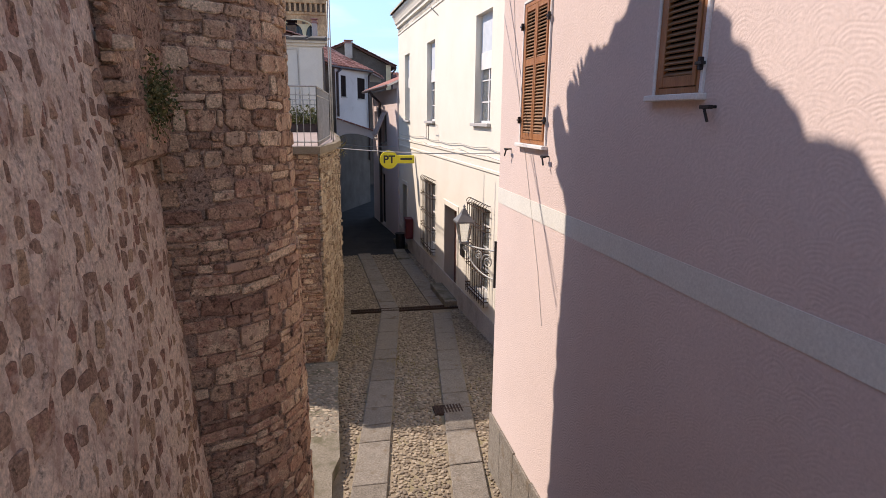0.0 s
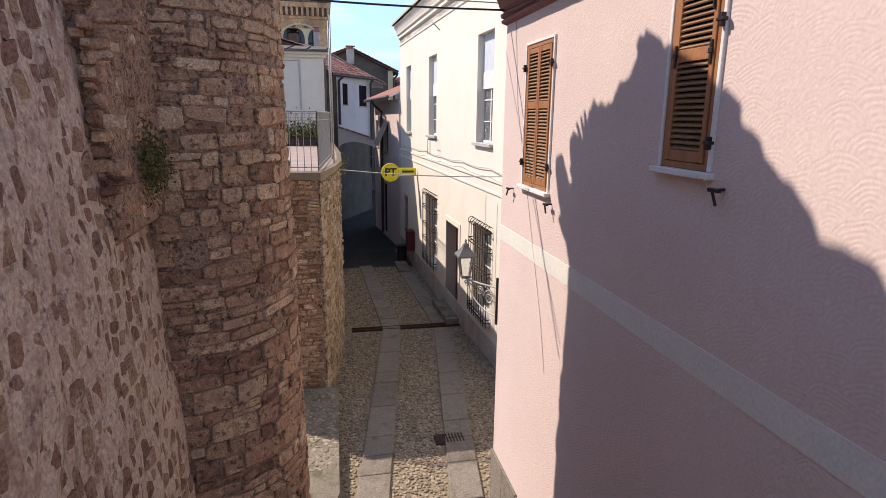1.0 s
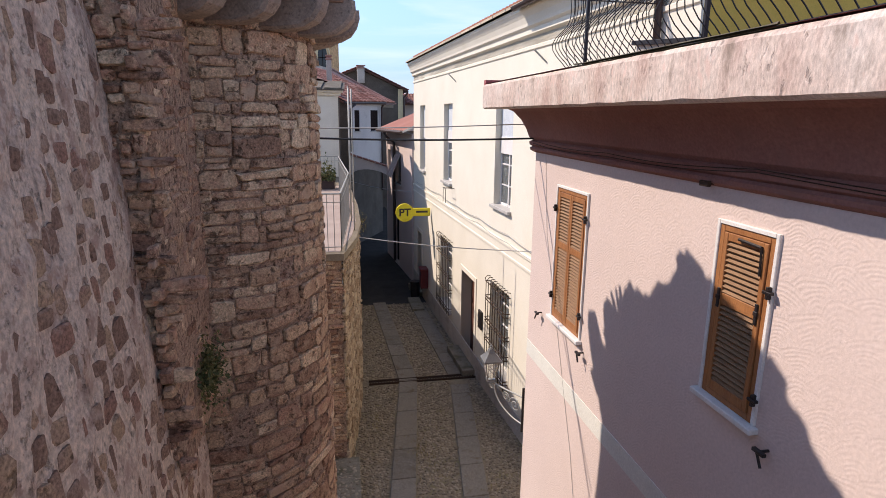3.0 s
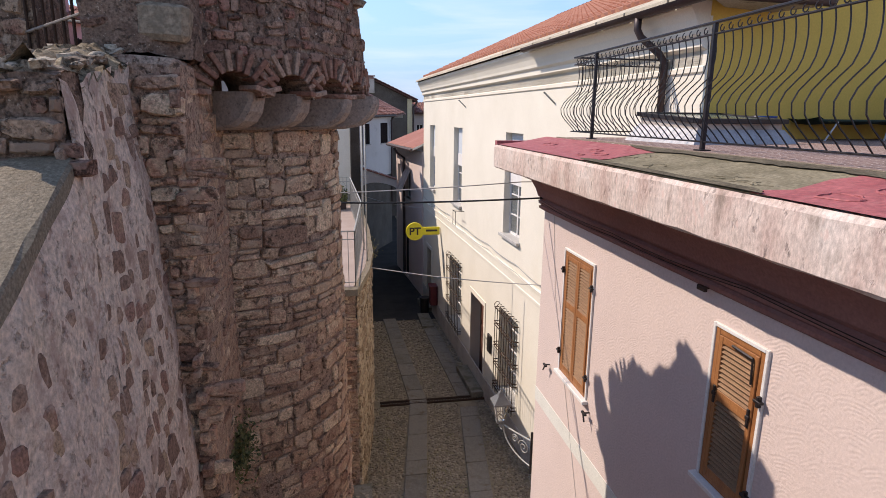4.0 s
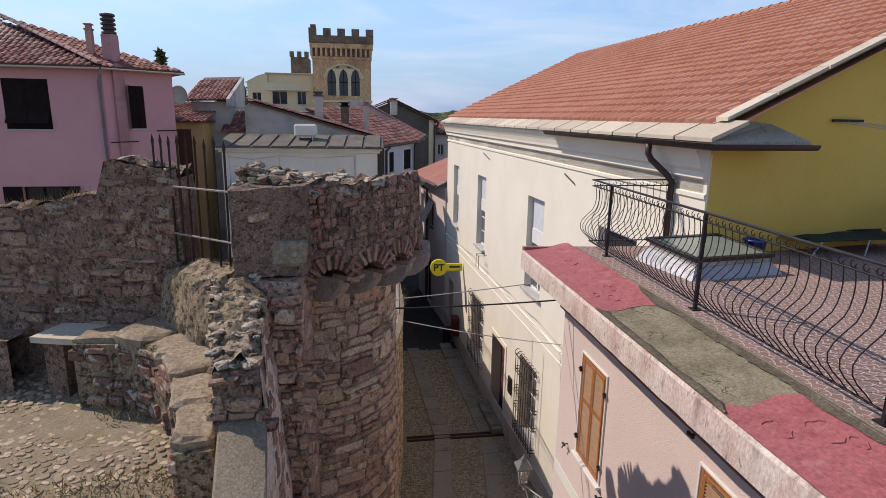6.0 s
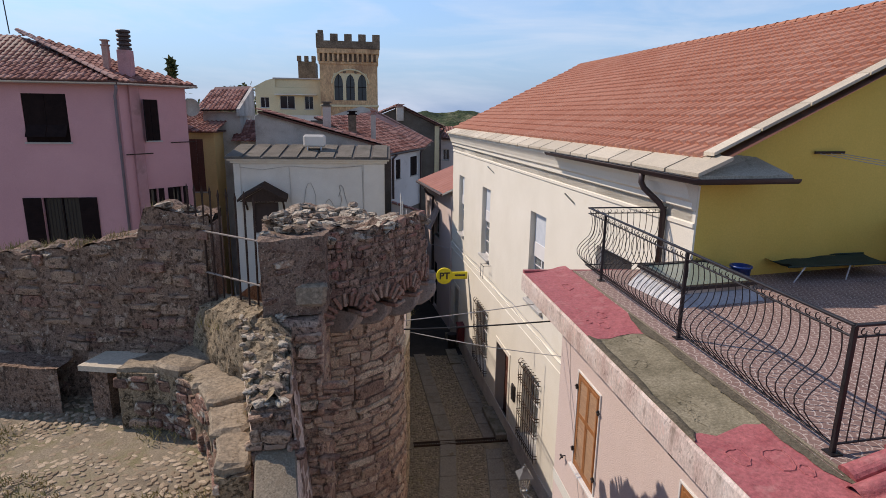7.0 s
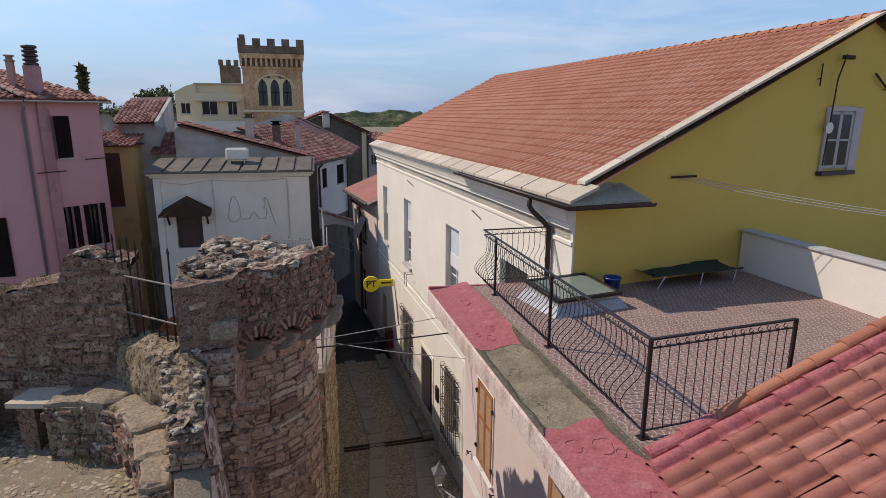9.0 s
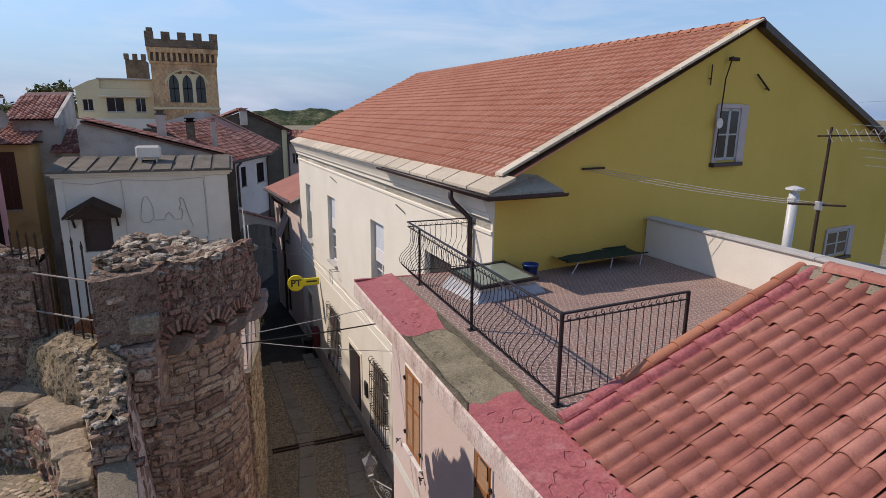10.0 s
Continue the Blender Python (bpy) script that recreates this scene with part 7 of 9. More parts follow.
part("tank_body", Shape().box(-3.2, -2.15, 28.55, 29.15, 9.52, 10.1, 0.08), m_white, tank)
for x in (-3.0, -2.35):
    part("leg", Shape().box(x - 0.03, x + 0.03, 28.6, 29.1, 9.3, 9.56), m_zinc, tank)
for pts in (((0.17, 8.66), (1.3, 8.52), (2.5, 8.7), (4.2, 8.6), (5.9, 8.72), (5.92, 8.4), (5.94, 6.1)), ((2.52, 8.7), (2.56, 7.6), (2.52, 5.9))):
    whole("facade_wire", Shape().tube([(u, -0.03, z) for u, z in pts], 0.014, 4, m=wf_[0]), m_greywall, "grey wire fixed along the white facade", "wire", "wires on the white facade")
outline = [(3.7, 7.32), (3.61, 7.65), (3.49, 7.92), (3.36, 7.89), (3.26, 7.65), (3.14, 6.89), (3.23, 6.74), (3.49, 6.71), (3.7, 6.93), (3.68, 7.32)]
o2 = [(3.7, 6.82), (4.13, 6.83), (4.19, 7.03), (4.32, 7.15), (4.45, 6.99), (4.52, 6.82), (4.83, 6.81), (4.91, 7.1), (4.88, 7.32), (4.77, 7.27), (4.86, 7.54), (4.81, 7.76), (4.88, 7.82), (4.99, 7.7), (5.09, 7.23), (5.31, 6.46)]
sk = Shape()
for ln in (outline, o2):
    sk.tube([(u, -0.02, z) for u, z in ln], 0.017, 5, m=wf_[0])
whole("wall_lines", sk, m_greywall, "thin grey outline drawing in bent rod on the white facade", "wall decoration")

# roofs behind the white house
def gable_far(name, poly, ze, ridge, mat, label, holes=None, seed=1, slopes=()):
    h = thing(name, (poly[0][0], poly[0][1], 0), label, "house")
    fr = walls(h, poly, 0, ze, mat, holes, 0.3)
    for k, c in enumerate(slopes):
        part("roof_deck", Shape().add([tuple(Vector(p) - Vector((0, 0, 0.05))) for p in c] + [tuple(Vector(p) - Vector((0, 0, 0.16))) for p in c], [tuple(range(len(c))), tuple(range(2 * len(c) - 1, len(c) - 1, -1))] + [(i, (i + 1) % len(c), len(c) + (i + 1) % len(c), len(c) + i) for i in range(len(c))]), m_brown, h)
        tiled(h, c, m_tile_far, 0.25, 0.38, seed=seed + k)
    return h, fr


h1, f1 = gable_far("grey_gable_house", [(-6.0, 32.0), (0.4, 32.0), (0.4, 34.6), (-6.0, 34.6)], 8.9, None, m_greywall, "weathered grey gable house with red tiles", None, 11,
                   [[(0.7, 34.7, 9.5), (0.7, 31.8, 9.5), (-5.8, 31.8, 11.25), (-5.8, 34.7, 11.25)]])
part("gable", Shape().add([(x, y, z) for y in (32.0, 32.3) for x, z in ((-6.0, 8.9), (0.4, 8.9), (0.4, 9.42), (-5.75, 11.08), (-6.0, 10.9))], [(0, 1, 2, 3, 4), (9, 8, 7, 6, 5), (3, 2, 7, 8), (4, 3, 8, 9), (0, 4, 9, 5)]), m_greywall, h1, "stained grey plaster gable")
WH2 = [(0.85, 1.65, 7.07, 8.3), (3.5, 4.85, 7.03, 8.33)]
h2, f2 = gable_far("street_end_house", [(1.35, 36.0), (3.65, 41.0), (3.9, 50), (-3.5, 50), (-3.5, 36.6)], 8.8, None, m_bluewhite, "white plastered house with dark shutters at the street's bend", {0: WH2}, 15,
                   [[(1.15, 35.5, 8.76), (3.95, 40.9, 8.88), (-0.6, 43.0, 11.1), (-3.4, 37.6, 10.98)], [(3.95, 41.1, 8.85), (5.4, 49, 9.0), (0.5, 49, 11.46), (-0.6, 43.0, 11.1)]])
for w in WH2:
    far_window(h2, f2[0], *w, "narrow window with closed dark shutters", "closed")
# Dark sheet over the white wall stands for the shade below the arch.
part("lower_wall", Shape().box(0.0, 5.45, -0.03, -0.003, 0, 4.9, 0.005, f2[0]), m_greydark, h2, "lower wall sheet with the lane's shade in its dark colour")
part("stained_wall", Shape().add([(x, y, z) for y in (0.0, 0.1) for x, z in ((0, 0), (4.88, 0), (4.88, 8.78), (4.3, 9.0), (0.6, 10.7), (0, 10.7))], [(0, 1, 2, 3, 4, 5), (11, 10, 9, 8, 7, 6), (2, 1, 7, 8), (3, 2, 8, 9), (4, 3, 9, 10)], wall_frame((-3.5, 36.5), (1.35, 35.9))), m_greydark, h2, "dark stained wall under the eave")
part("end_gable", Shape().add([(x, y, z) for y in (49.0, 49.3) for x, z in ((-4.4, 9.0), (5.3, 8.6), (5.3, 8.95), (0.4, 11.5), (-0.5, 11.75), (-4.4, 10.5))], [(0, 1, 2, 3, 4, 5), (11, 10, 9, 8, 7, 6), (3, 2, 8, 9), (4, 3, 9, 10), (5, 4, 10, 11)]), m_greywall, h2, "weathered plaster gable with a tiled verge")
vt = half_round(0.14, 0.42, m_hip)
for k in range(15):
    ob = part("verge_tile", vt, m_hip, h2)
    ob.matrix_basis = Matrix.Translation((0.2 + 0.352 * k, 49.0, 11.62 - 0.183 * k)) @ Matrix.Rotation(math.atan2(0.183, 0.352), 4, "Y")
for pts in (((1.75, 36.5, 8.62), (1.5, 36.15, 8.4), (1.5, 36.1, 5.9)), ((3.85, 40.8, 8.8), (3.66, 40.7, 8.5), (3.66, 40.7, 3.0))):
    part("downpipe", Shape().tube(pts, 0.07, 6), m_gutter, h2, "dark brown downpipe")
part("gutter", Shape().tube([(1.12, 35.45, 8.7), (3.92, 40.85, 8.82)], 0.075, 6), m_gutter, h2, "dark brown eave gutter")
h3, f3 = gable_far("dark_gable_house", [(-1.5, 52.0), (6.4, 52.0), (6.6, 62), (-1.5, 62)], 9.8, None, m_greydark, "brown weathered gable house with chimney", None, 18,
                   [[(6.85, 62, 10.1), (6.85, 51.6, 10.1), (2.8, 51.6, 11.97), (2.8, 62, 11.97)], [(-1.8, 51.6, 10.1), (-1.8, 62, 10.1), (2.8, 62, 11.97), (2.8, 51.6, 11.97)]])
part("gable", Shape().add([(x, y, z) for y in (51.98, 52.3) for x, z in ((-1.5, 9.8), (6.4, 9.8), (6.4, 10.1), (2.8, 11.75), (-1.5, 10.0))], [(0, 1, 2, 3, 4), (9, 8, 7, 6, 5), (3, 2, 7, 8), (4, 3, 8, 9)]), m_greydark, h3)
# Pale strip stands for the lit end of the dark gable wall.
part("corner_strip", Shape().box(6.0, 6.42, 51.9, 51.97, 0, 10.2, 0.01), m_palace, h3, "pale yellow corner strip with the light in its colour")
part("downpipe", Shape().tube([(6.8, 51.6, 10.0), (6.75, 51.7, 9.8), (6.5, 51.8, 9.5), (6.5, 51.8, 5.0)], 0.08, 6), m_gutter, h3, "dark brown downpipe")
chimney(h1, -2.3, 33.0, 9.9, 11.5, 0.42, m_greywall, m_greydark)
chimney(h2, -1.0, 37.4, 9.6, 11.05, 0.5, m_towerdark, m_dark_shutter)
chimney(h2, 0.3, 36.6, 9.2, 11.1, 0.3, m_greywall, m_hip)
chimney(h3, 2.85, 51.3, 10.6, 11.75, 0.6, m_greywall, m_hip)
P4 = [(5.2, 54.5), (8.5, 54.2), (8.5, 60), (5.2, 60)]
W4 = [(0.6, 1.2, 7.0, 8.0), (0.6, 1.2, 5.2, 6.2), (1.9, 2.5, 7.0, 8.0)]
h4, f4 = gable_far("far_pink_house", P4, 9.0, None, m_pink, "far pale pink house with small windows", {0: W4}, 25, [[(5.0, 54, 9.05), (8.8, 53.8, 9.05), (8.8, 58, 10.0), (5.0, 58, 10.0)]])
for w in W4:
    far_window(h4, f4[0], *w, "small dark window with stone sill")

# small house joined to the cream house's far end
P5 = [(3.35, 34.2), (3.95, 27.75), (8, 27.9), (8, 34.2)]
W5 = [(2.6, 3.9, 4.6, 6.1), (2.2, 3.4, 0.3, 3.0), (0.5, 1.3, 4.8, 6.2)]
h5, f5 = gable_far("lean_to_house", P5, 7.2, None, m_pink, "pale pink small house with red metal roof", {0: W5}, 27, [])
far_window(h5, f5[0], *W5[0], "window opening under a tilted board")
far_window(h5, f5[0], *W5[2], "window with stone sill")
part("shutter_board", Shape().box(W5[0][0], W5[0][1], 0, 0.03, -1.2, 0, 0.004, f5[0] @ Matrix.Translation((0, -0.03, 6.1)) @ Matrix.Rotation(radians(-24), 4, "X")), m_slab, h5, "beige board shutter propped out")
part("door_leaf", Shape().box(W5[1][0], W5[1][1], 0.15, 0.2, W5[1][2], W5[1][3], 0, f5[0]), m_dark_shutter, h5)
rs = [(2.85, 34.3, 7.3), (3.5, 27.7, 7.35), (7.5, 27.9, 9.2), (7.5, 34.3, 9.2)]
n = 26
part("metal_roof", Shape().grid([i / n for i in range(n + 1)], [0, 1], lambda a, b: tuple(Vector(rs[0]).lerp(Vector(rs[1]), a).lerp(Vector(rs[3]).lerp(Vector(rs[2]), a), b) + Vector((0, 0, 0.03 * (int(a * n) % 2))))), m_redsheet, h5, "red ribbed roof sheet")
part("roof_deck", Shape().add(rs + [(x, y, z - 0.1) for x, y, z in rs], [(7, 6, 5, 4), (0, 4, 5, 1), (1, 5, 6, 2)]), m_zinc, h5)

part("downpipe", Shape().tube([(2.95, 31.2, 7.2), (3.1, 31.2, 6.95), (3.5, 31.6, 6.65), (3.52, 31.7, 0.3)], 0.07, 6), m_gutter, h5, "dark brown downpipe")
part("gutter", Shape().tube([(2.82, 34.2, 7.22), (3.44, 27.7, 7.27)], 0.075, 6), m_gutter, h5, "dark brown eave gutter")

# buttress arch over the street
arch = Shape()
arch_n = 16
arch_at = lambda i, y, top: (2.6 - 1.25 * math.cos(math.pi * i / arch_n), y, 5.8 - 0.82 * (1 - math.cos(math.pi * i / arch_n)) / 2 if top else 4.5 + 0.62 * math.sin(math.pi * i / arch_n) - 0.42 * (1 - math.cos(math.pi * i / arch_n)) / 2)
arch.grid(range(arch_n + 1), range(5), lambda i, j: arch_at(i, (35.2, 35.2, 35.7, 35.7, 35.2)[j], (False, True, True, False, False)[j]))
whole("street_arch", arch, m_bluewhite, "white plastered buttress arch spanning the lane", "arch")
for k in range(7):
    x = 1.36 + 0.355 * k
    whole("arch_cap", Shape().box(-0.165, 0.165, 35.1, 35.8, -0.03, 0.05, 0.01, Matrix.Translation((x + 0.17, 0, 5.8 - 0.328 * (x + 0.17 - 1.35))) @ Matrix.Rotation(0.317, 4, "Y")), m_tile_far, "worn cap tile on the street arch", "cap tile", "cap tiles of the arch")

# ---- castle on the rise ----
castle = thing("castle_tower", (-2.1, 72, 0), "square sandstone castle tower with battlements and arched window", "tower")
X0, X1, Y0, Y1 = -5.15, 1.35, 69.0, 75.5
shaft = wall_frame((X0, Y0), (X1, Y0))
part("shaft", Shape().pierced(0, X1 - X0, 0, 16.9, 0.6, [(1.52, 5.28, 12.65, 15.66)], shaft), m_tower, castle, "warm sandstone shaft")
part("shaft", Shape().box(X0, X0 + 0.6, Y0 + 0.6, Y1, 0, 16.9), m_tower, castle)
part("shaft", Shape().box(X1 - 0.6, X1, Y0 + 0.6, Y1, 0, 16.9), m_tower, castle)
part("shaft", Shape().box(X0 + 0.6, X1 - 0.6, Y1 - 0.6, Y1, 0, 16.9), m_tower, castle)
part("corbel_band", Shape().box(X0 - 0.25, X1 + 0.25, Y0 - 0.25, Y1 + 0.25, 17.75, 18.3, 0.05).box(X0 - 0.1, X1 + 0.1, Y0 - 0.1, Y1 + 0.1, 16.6, 16.9, 0.04), m_tower, castle, "moulded stone band")
for k in range(13):
    u = X0 - 0.1 + (X1 - X0 + 0.05) * k / 12.0
    part("small_corbel", Shape().box(u - 0.1, u + 0.15, Y0 - 0.22, Y0 + 0.1, 16.9, 17.75, 0.03), m_tower, castle)
part("band_core", Shape().box(X0 + 0.05, X1 - 0.05, Y0 + 0.05, Y1, 16.85, 18.2), m_towerdark, castle)
part("parapet", Shape().box(X0 - 0.3, X1 + 0.3, Y0 - 0.3, Y0 + 0.1, 18.3, 19.1, 0.03), m_towerdark, castle, "dark weathered parapet")
part("parapet", Shape().box(X0 - 0.3, X0 + 0.1, Y0 + 0.1, Y1 + 0.3, 18.3, 19.1, 0.03), m_towerdark, castle)
part("parapet", Shape().box(X1 - 0.1, X1 + 0.3, Y0 + 0.1, Y1 + 0.3, 18.3, 19.1, 0.03), m_towerdark, castle)
for k in range(5):
    u = X0 - 0.3 + (X1 - X0 - 0.25) * k / 4
    part("merlon", Shape().box(u, u + 0.85, Y0 - 0.3, Y0 + 0.1, 19.1, 19.85, 0.03), m_towerdark, castle)
    for x in (X0 - 0.3, X1 - 0.1):
        v = Y0 + 0.4 + (Y1 - Y0 - 0.9) * k / 4
        part("merlon", Shape().box(x, x + 0.4, v, v + 0.8, 19.1, 19.85, 0.03), m_towerdark, castle)
part("corner_cap", Shape().box(X0 - 0.1, X0 + 0.5, Y0 - 0.3, Y0 + 0.2, 19.85, 20.2, 0.04), m_towerdark, castle)
ARCH = [(0.0, 14.55), (0.06, 14.95), (0.2, 15.3), (0.49, 15.58), (0.78, 15.3), (0.92, 14.95), (0.98, 14.55)]
for k in range(3):
    u0 = 1.58 + 1.33 * k
    wn = part("window_light", Shape().add([(u, 0.3, z) for u, z in ((u0, 12.65), (u0 + 0.98, 12.65), (u0 + 0.98, 15.66), (u0, 15.66))], [(0, 1, 2, 3)], shaft), m_pane_dark, castle, "dark arched window light")
    part("window_frame", Shape().box(u0 + 0.46, u0 + 0.52, 0.22, 0.28, 12.65, 15.5, 0, shaft).box(u0, u0 + 0.98, 0.22, 0.28, 14.1, 14.18, 0, shaft), m_dark_shutter, wn)
    spandrel = Shape()
    for p, q in zip(ARCH, ARCH[1:]):
        spandrel.add([(u0 + a, d, z) for d in (0.06, 0.26) for a, z in (p, q, (q[0], 15.67), (p[0], 15.67))], [(0, 1, 2, 3), (0, 4, 5, 1)], shaft)
    part("spandrel", spandrel, m_palace, castle, "pale stone arch head")
for k in range(4):
    u0 = 1.41 + 1.33 * k
    part("mullion", Shape().box(u0 - 0.18, u0 + 0.17, 0.03, 0.28, 12.65, 15.67, 0.01, shaft), m_palace, castle, "pale stone mullion")
hood_ = [(3.4 - 2.1 * math.cos(math.pi * j / 12), 14.5 + 1.55 * math.sin(math.pi * j / 12)) for j in range(13)]
part("hood_mould", Shape().tube([(u, -0.03, z) for u, z in hood_], 0.09, 5, m=shaft), m_palace, castle, "pale stone hood mould")
for u in (2.75, 4.06):
    part("oculus", Shape().lathe([(0.03, 0), (0.2, 0), (0.23, 0.04), (0.23, 0.1)], 12, shaft @ Matrix.Translation((u, -0.05, 15.85)) @ pose(0, 0, 0, -90, 0, 0)), m_towerdark, castle)
part("string_course", Shape().box(X0 - 0.12, X1 + 0.12, Y0 - 0.12, Y0 + 0.1, 11.9, 12.15, 0.03), m_palace, castle)
second = thing("rear_castle_tower", (-6.8, 82, 0), "dark stone battlemented tower behind the palace", "tower")
part("shaft", Shape().box(-8.9, -6.6, 82, 86, 0, 17.9, 0.05), m_towerdark, second)
for k in range(3):
    part("merlon", Shape().box(-9.0 + 0.95 * k, -8.45 + 0.95 * k, 81.9, 82.4, 17.9, 18.6, 0.03), m_towerdark, second)
palace = thing("palace", (-9, 70, 0), "pale yellow flat-roofed palace beside the castle tower", "house")
PW = [(2.7, 4.4, 11.6, 13.1), (5.5, 6.5, 11.6, 13.1), (0.5, 1.5, 11.7, 12.9)]
pf = walls(palace, [(-12.6, 70.5), (-5.16, 70.5), (-5.16, 78), (-12.6, 78)], 0, 14.0, m_palace, {0: PW}, 0.4, "pale yellow plaster wall")
for w in PW:
    far_window(palace, pf[0], *w, "dark palace window with stone sill")
part("attic", Shape().box(2.2, 7.44, 0.3, 6, 14.0, 15.0, 0.03, pf[0]), m_palace, palace)
part("cornice", Shape().box(2.0, 7.4, 0.0, 0.35, 14.95, 15.1, 0.02, pf[0]), m_sill, palace)
part("balcony_wall", Shape().box(-0.5, 7.4, -1.4, -1.2, 9.5, 10.9, 0.02, pf[0]), m_white, palace, "pale balcony wall")
part("roof_slope", Shape().add([(u, d, z) for d in (0.1, 5.5) for u, z in ((-0.3, 13.95), (2.25, 13.95), (2.25, 15.05), (1.2, 14.75))], [(0, 1, 2, 3), (7, 6, 5, 4), (3, 2, 6, 7), (0, 3, 7, 4)], pf[0]), m_palace, palace, "sloping pale yellow roof end")
part("awning", Shape().box(2.2, 6.9, -0.8, -0.02, 13.15, 13.25, 0.01, pf[0]), m_white, palace)

# ---- hills and far trees ----
def ridge_hill(name, x0, x1, y, base, heights, label):
    s = Shape()
    n = 80
    s.grid([i / n for i in range(n + 1)], [0, 0.3, 0.6, 0.85, 1.0],
           lambda a, b: (x0 + (x1 - x0) * a, y + b * 60, base + b ** 0.7 * (np.interp(a, [k / (len(heights) - 1) for k in range(len(heights))], heights) - base) * (1 + 0.12 * noise.noise(Vector((a * 30, b * 3, y)))) + 1.0 * b * noise.noise(Vector((a * 90, b * 9, y)))))
    return whole(name, s, m_hill, label, "hill", kind="structure")


ridge_hill("backdrop_hill", -20, 320, 560, -5, [0, 7, 11, 15, 14, 17, 13, 16, 10, 11, 7, 16, 21, 24], "wooded far hillside with terraces")
ridge_hill("backdrop_hill_west", -330, -60, 420, -5, [14, 20, 24, 18, 22, 15, 16, 8], "dark wooded hill behind the village")


def leafy(rng, n, fn, size, mat, stretch=(1, 1, 1)):
    """Many small leaves, placed and turned by chance round the places that fn gives."""
    s = Shape()
    for _ in range(n):
        p = fn(rng)
        z = rng.uniform(0.6, 1.3) * size
        m = Matrix.Translation(p) @ pose(0, 0, 0, rng.uniform(-70, 70), rng.uniform(-70, 70), rng.uniform(0, 360))
        s.add([(-z * 0.5, 0, 0), (0, -z * 0.28, z * 0.05), (z * 0.6, 0, 0), (0, z * 0.28, z * 0.05)], [(0, 1, 2), (0, 2, 3)], m)
    return s


def cypress(x, y, z0, h, r, seed):
    rg = random.Random(seed)
    t = thing("cypress", (x, y, z0), "dark slender cypress standing behind the roofs", "tree", "cypresses")
    part("trunk", Shape().tube([(x, y, z0), (x, y, z0 + h * 0.9)], [r * 0.2, r * 0.05], 6), m_brown, t)

    def place(q):
        k = q.random() ** 0.8
        a = q.uniform(0, 6.28)
        rr = r * (1 - k) ** 0.6 * q.uniform(0.5, 1.05) * (0.7 + 0.3 * math.sin(k * 20 + a))
        return Vector((x + rr * math.cos(a), y + rr * math.sin(a), z0 + h * (0.05 + 0.95 * k)))

    tagged(part("crown", leafy(rg, 900, place, h * 0.06, m_leaf), m_leaf, t), kind="stuff")


cypress(-16.0, 52, 0.2, 15.0, 0.6, 1)
cypress(-19.9, 53, 0.2, 14.8, 0.6, 2)
rg = random.Random(9)
clumps = []
for _ in range(40):
    y, k = rg.uniform(112, 165), rg.uniform(-0.42, -0.19)
    clumps.append((k * y, y, 11.2 + 4.2 * max(0.0, 1 - abs(k + 0.205) / 0.1) + rg.uniform(-0.6, 0.8)))
for i, (x, y, z) in enumerate(clumps[:26]):
    t = thing("tree", (x, y, 0.0), "dark green broadleaf tree on the rise behind the village", "tree", "trees on the rise")
    part("trunk", Shape().tube([(x, y, -0.3), (x + 0.2, y, 5), (x + 0.3, y, z - 2)], [0.5, 0.4, 0.15], 6), m_brown, t)
    cl = [Vector((x + rg.uniform(-2.5, 2.5), y + rg.uniform(-2, 2), z + rg.uniform(-3, 0.5))) for _ in range(7)]
    tagged(part("crown", leafy(rg, 520, lambda q: cl[q.randrange(7)] + Vector((q.gauss(0, 0.95), q.gauss(0, 0.9), q.gauss(0, 0.75))), 1.0, m_leaf), m_leaf, t), kind="stuff")

# aerial on the mauve roof, and a thin mast on the far hill
aer = thing("roof_aerial", (-15.9, 29.3, 14.4), "thin television aerial on the mauve house roof", "aerial")
part("mast_pole", Shape().tube([(-15.9, 29.3, 14.4), (-16.0, 29.3, 16.6)], 0.025, 6), m_iron, aer)
part("boom", Shape().tube([(-16.6, 29.3, 16.0), (-15.5, 29.3, 16.1)], 0.015, 5), m_iron, aer)
for k in range(6):
    part("element", Shape().tube([(-16.5 + 0.19 * k, 29.0, 16.02 + 0.02 * k), (-16.5 + 0.19 * k, 29.6, 16.02 + 0.02 * k)], 0.008, 4), m_iron, aer)

# ---- the street ----
street = thing("street", (2.4, 12, 0.3), "sloping lane of river cobbles with two lines of grey slabs", "street", kind="structure")


def lane_left(y):
    return 0.75 if y < 12.7 else (0.52 + (y - 12.7) * 0.125 if y < 16.5 else 1.0)


def lane_right(y):
    return 3.0 if y < 8.56 else 4.82 - 0.042 * (y - 8)


def lane_mid(k, y):
    """Centre of the left (0) and right (1) line of slabs."""
    a, b = ((1.36, 0.148), (2.87, 0.15))[k]
    return a + b * (min(y, 17) - 10.2) - 0.035 * max(0, y - 17)


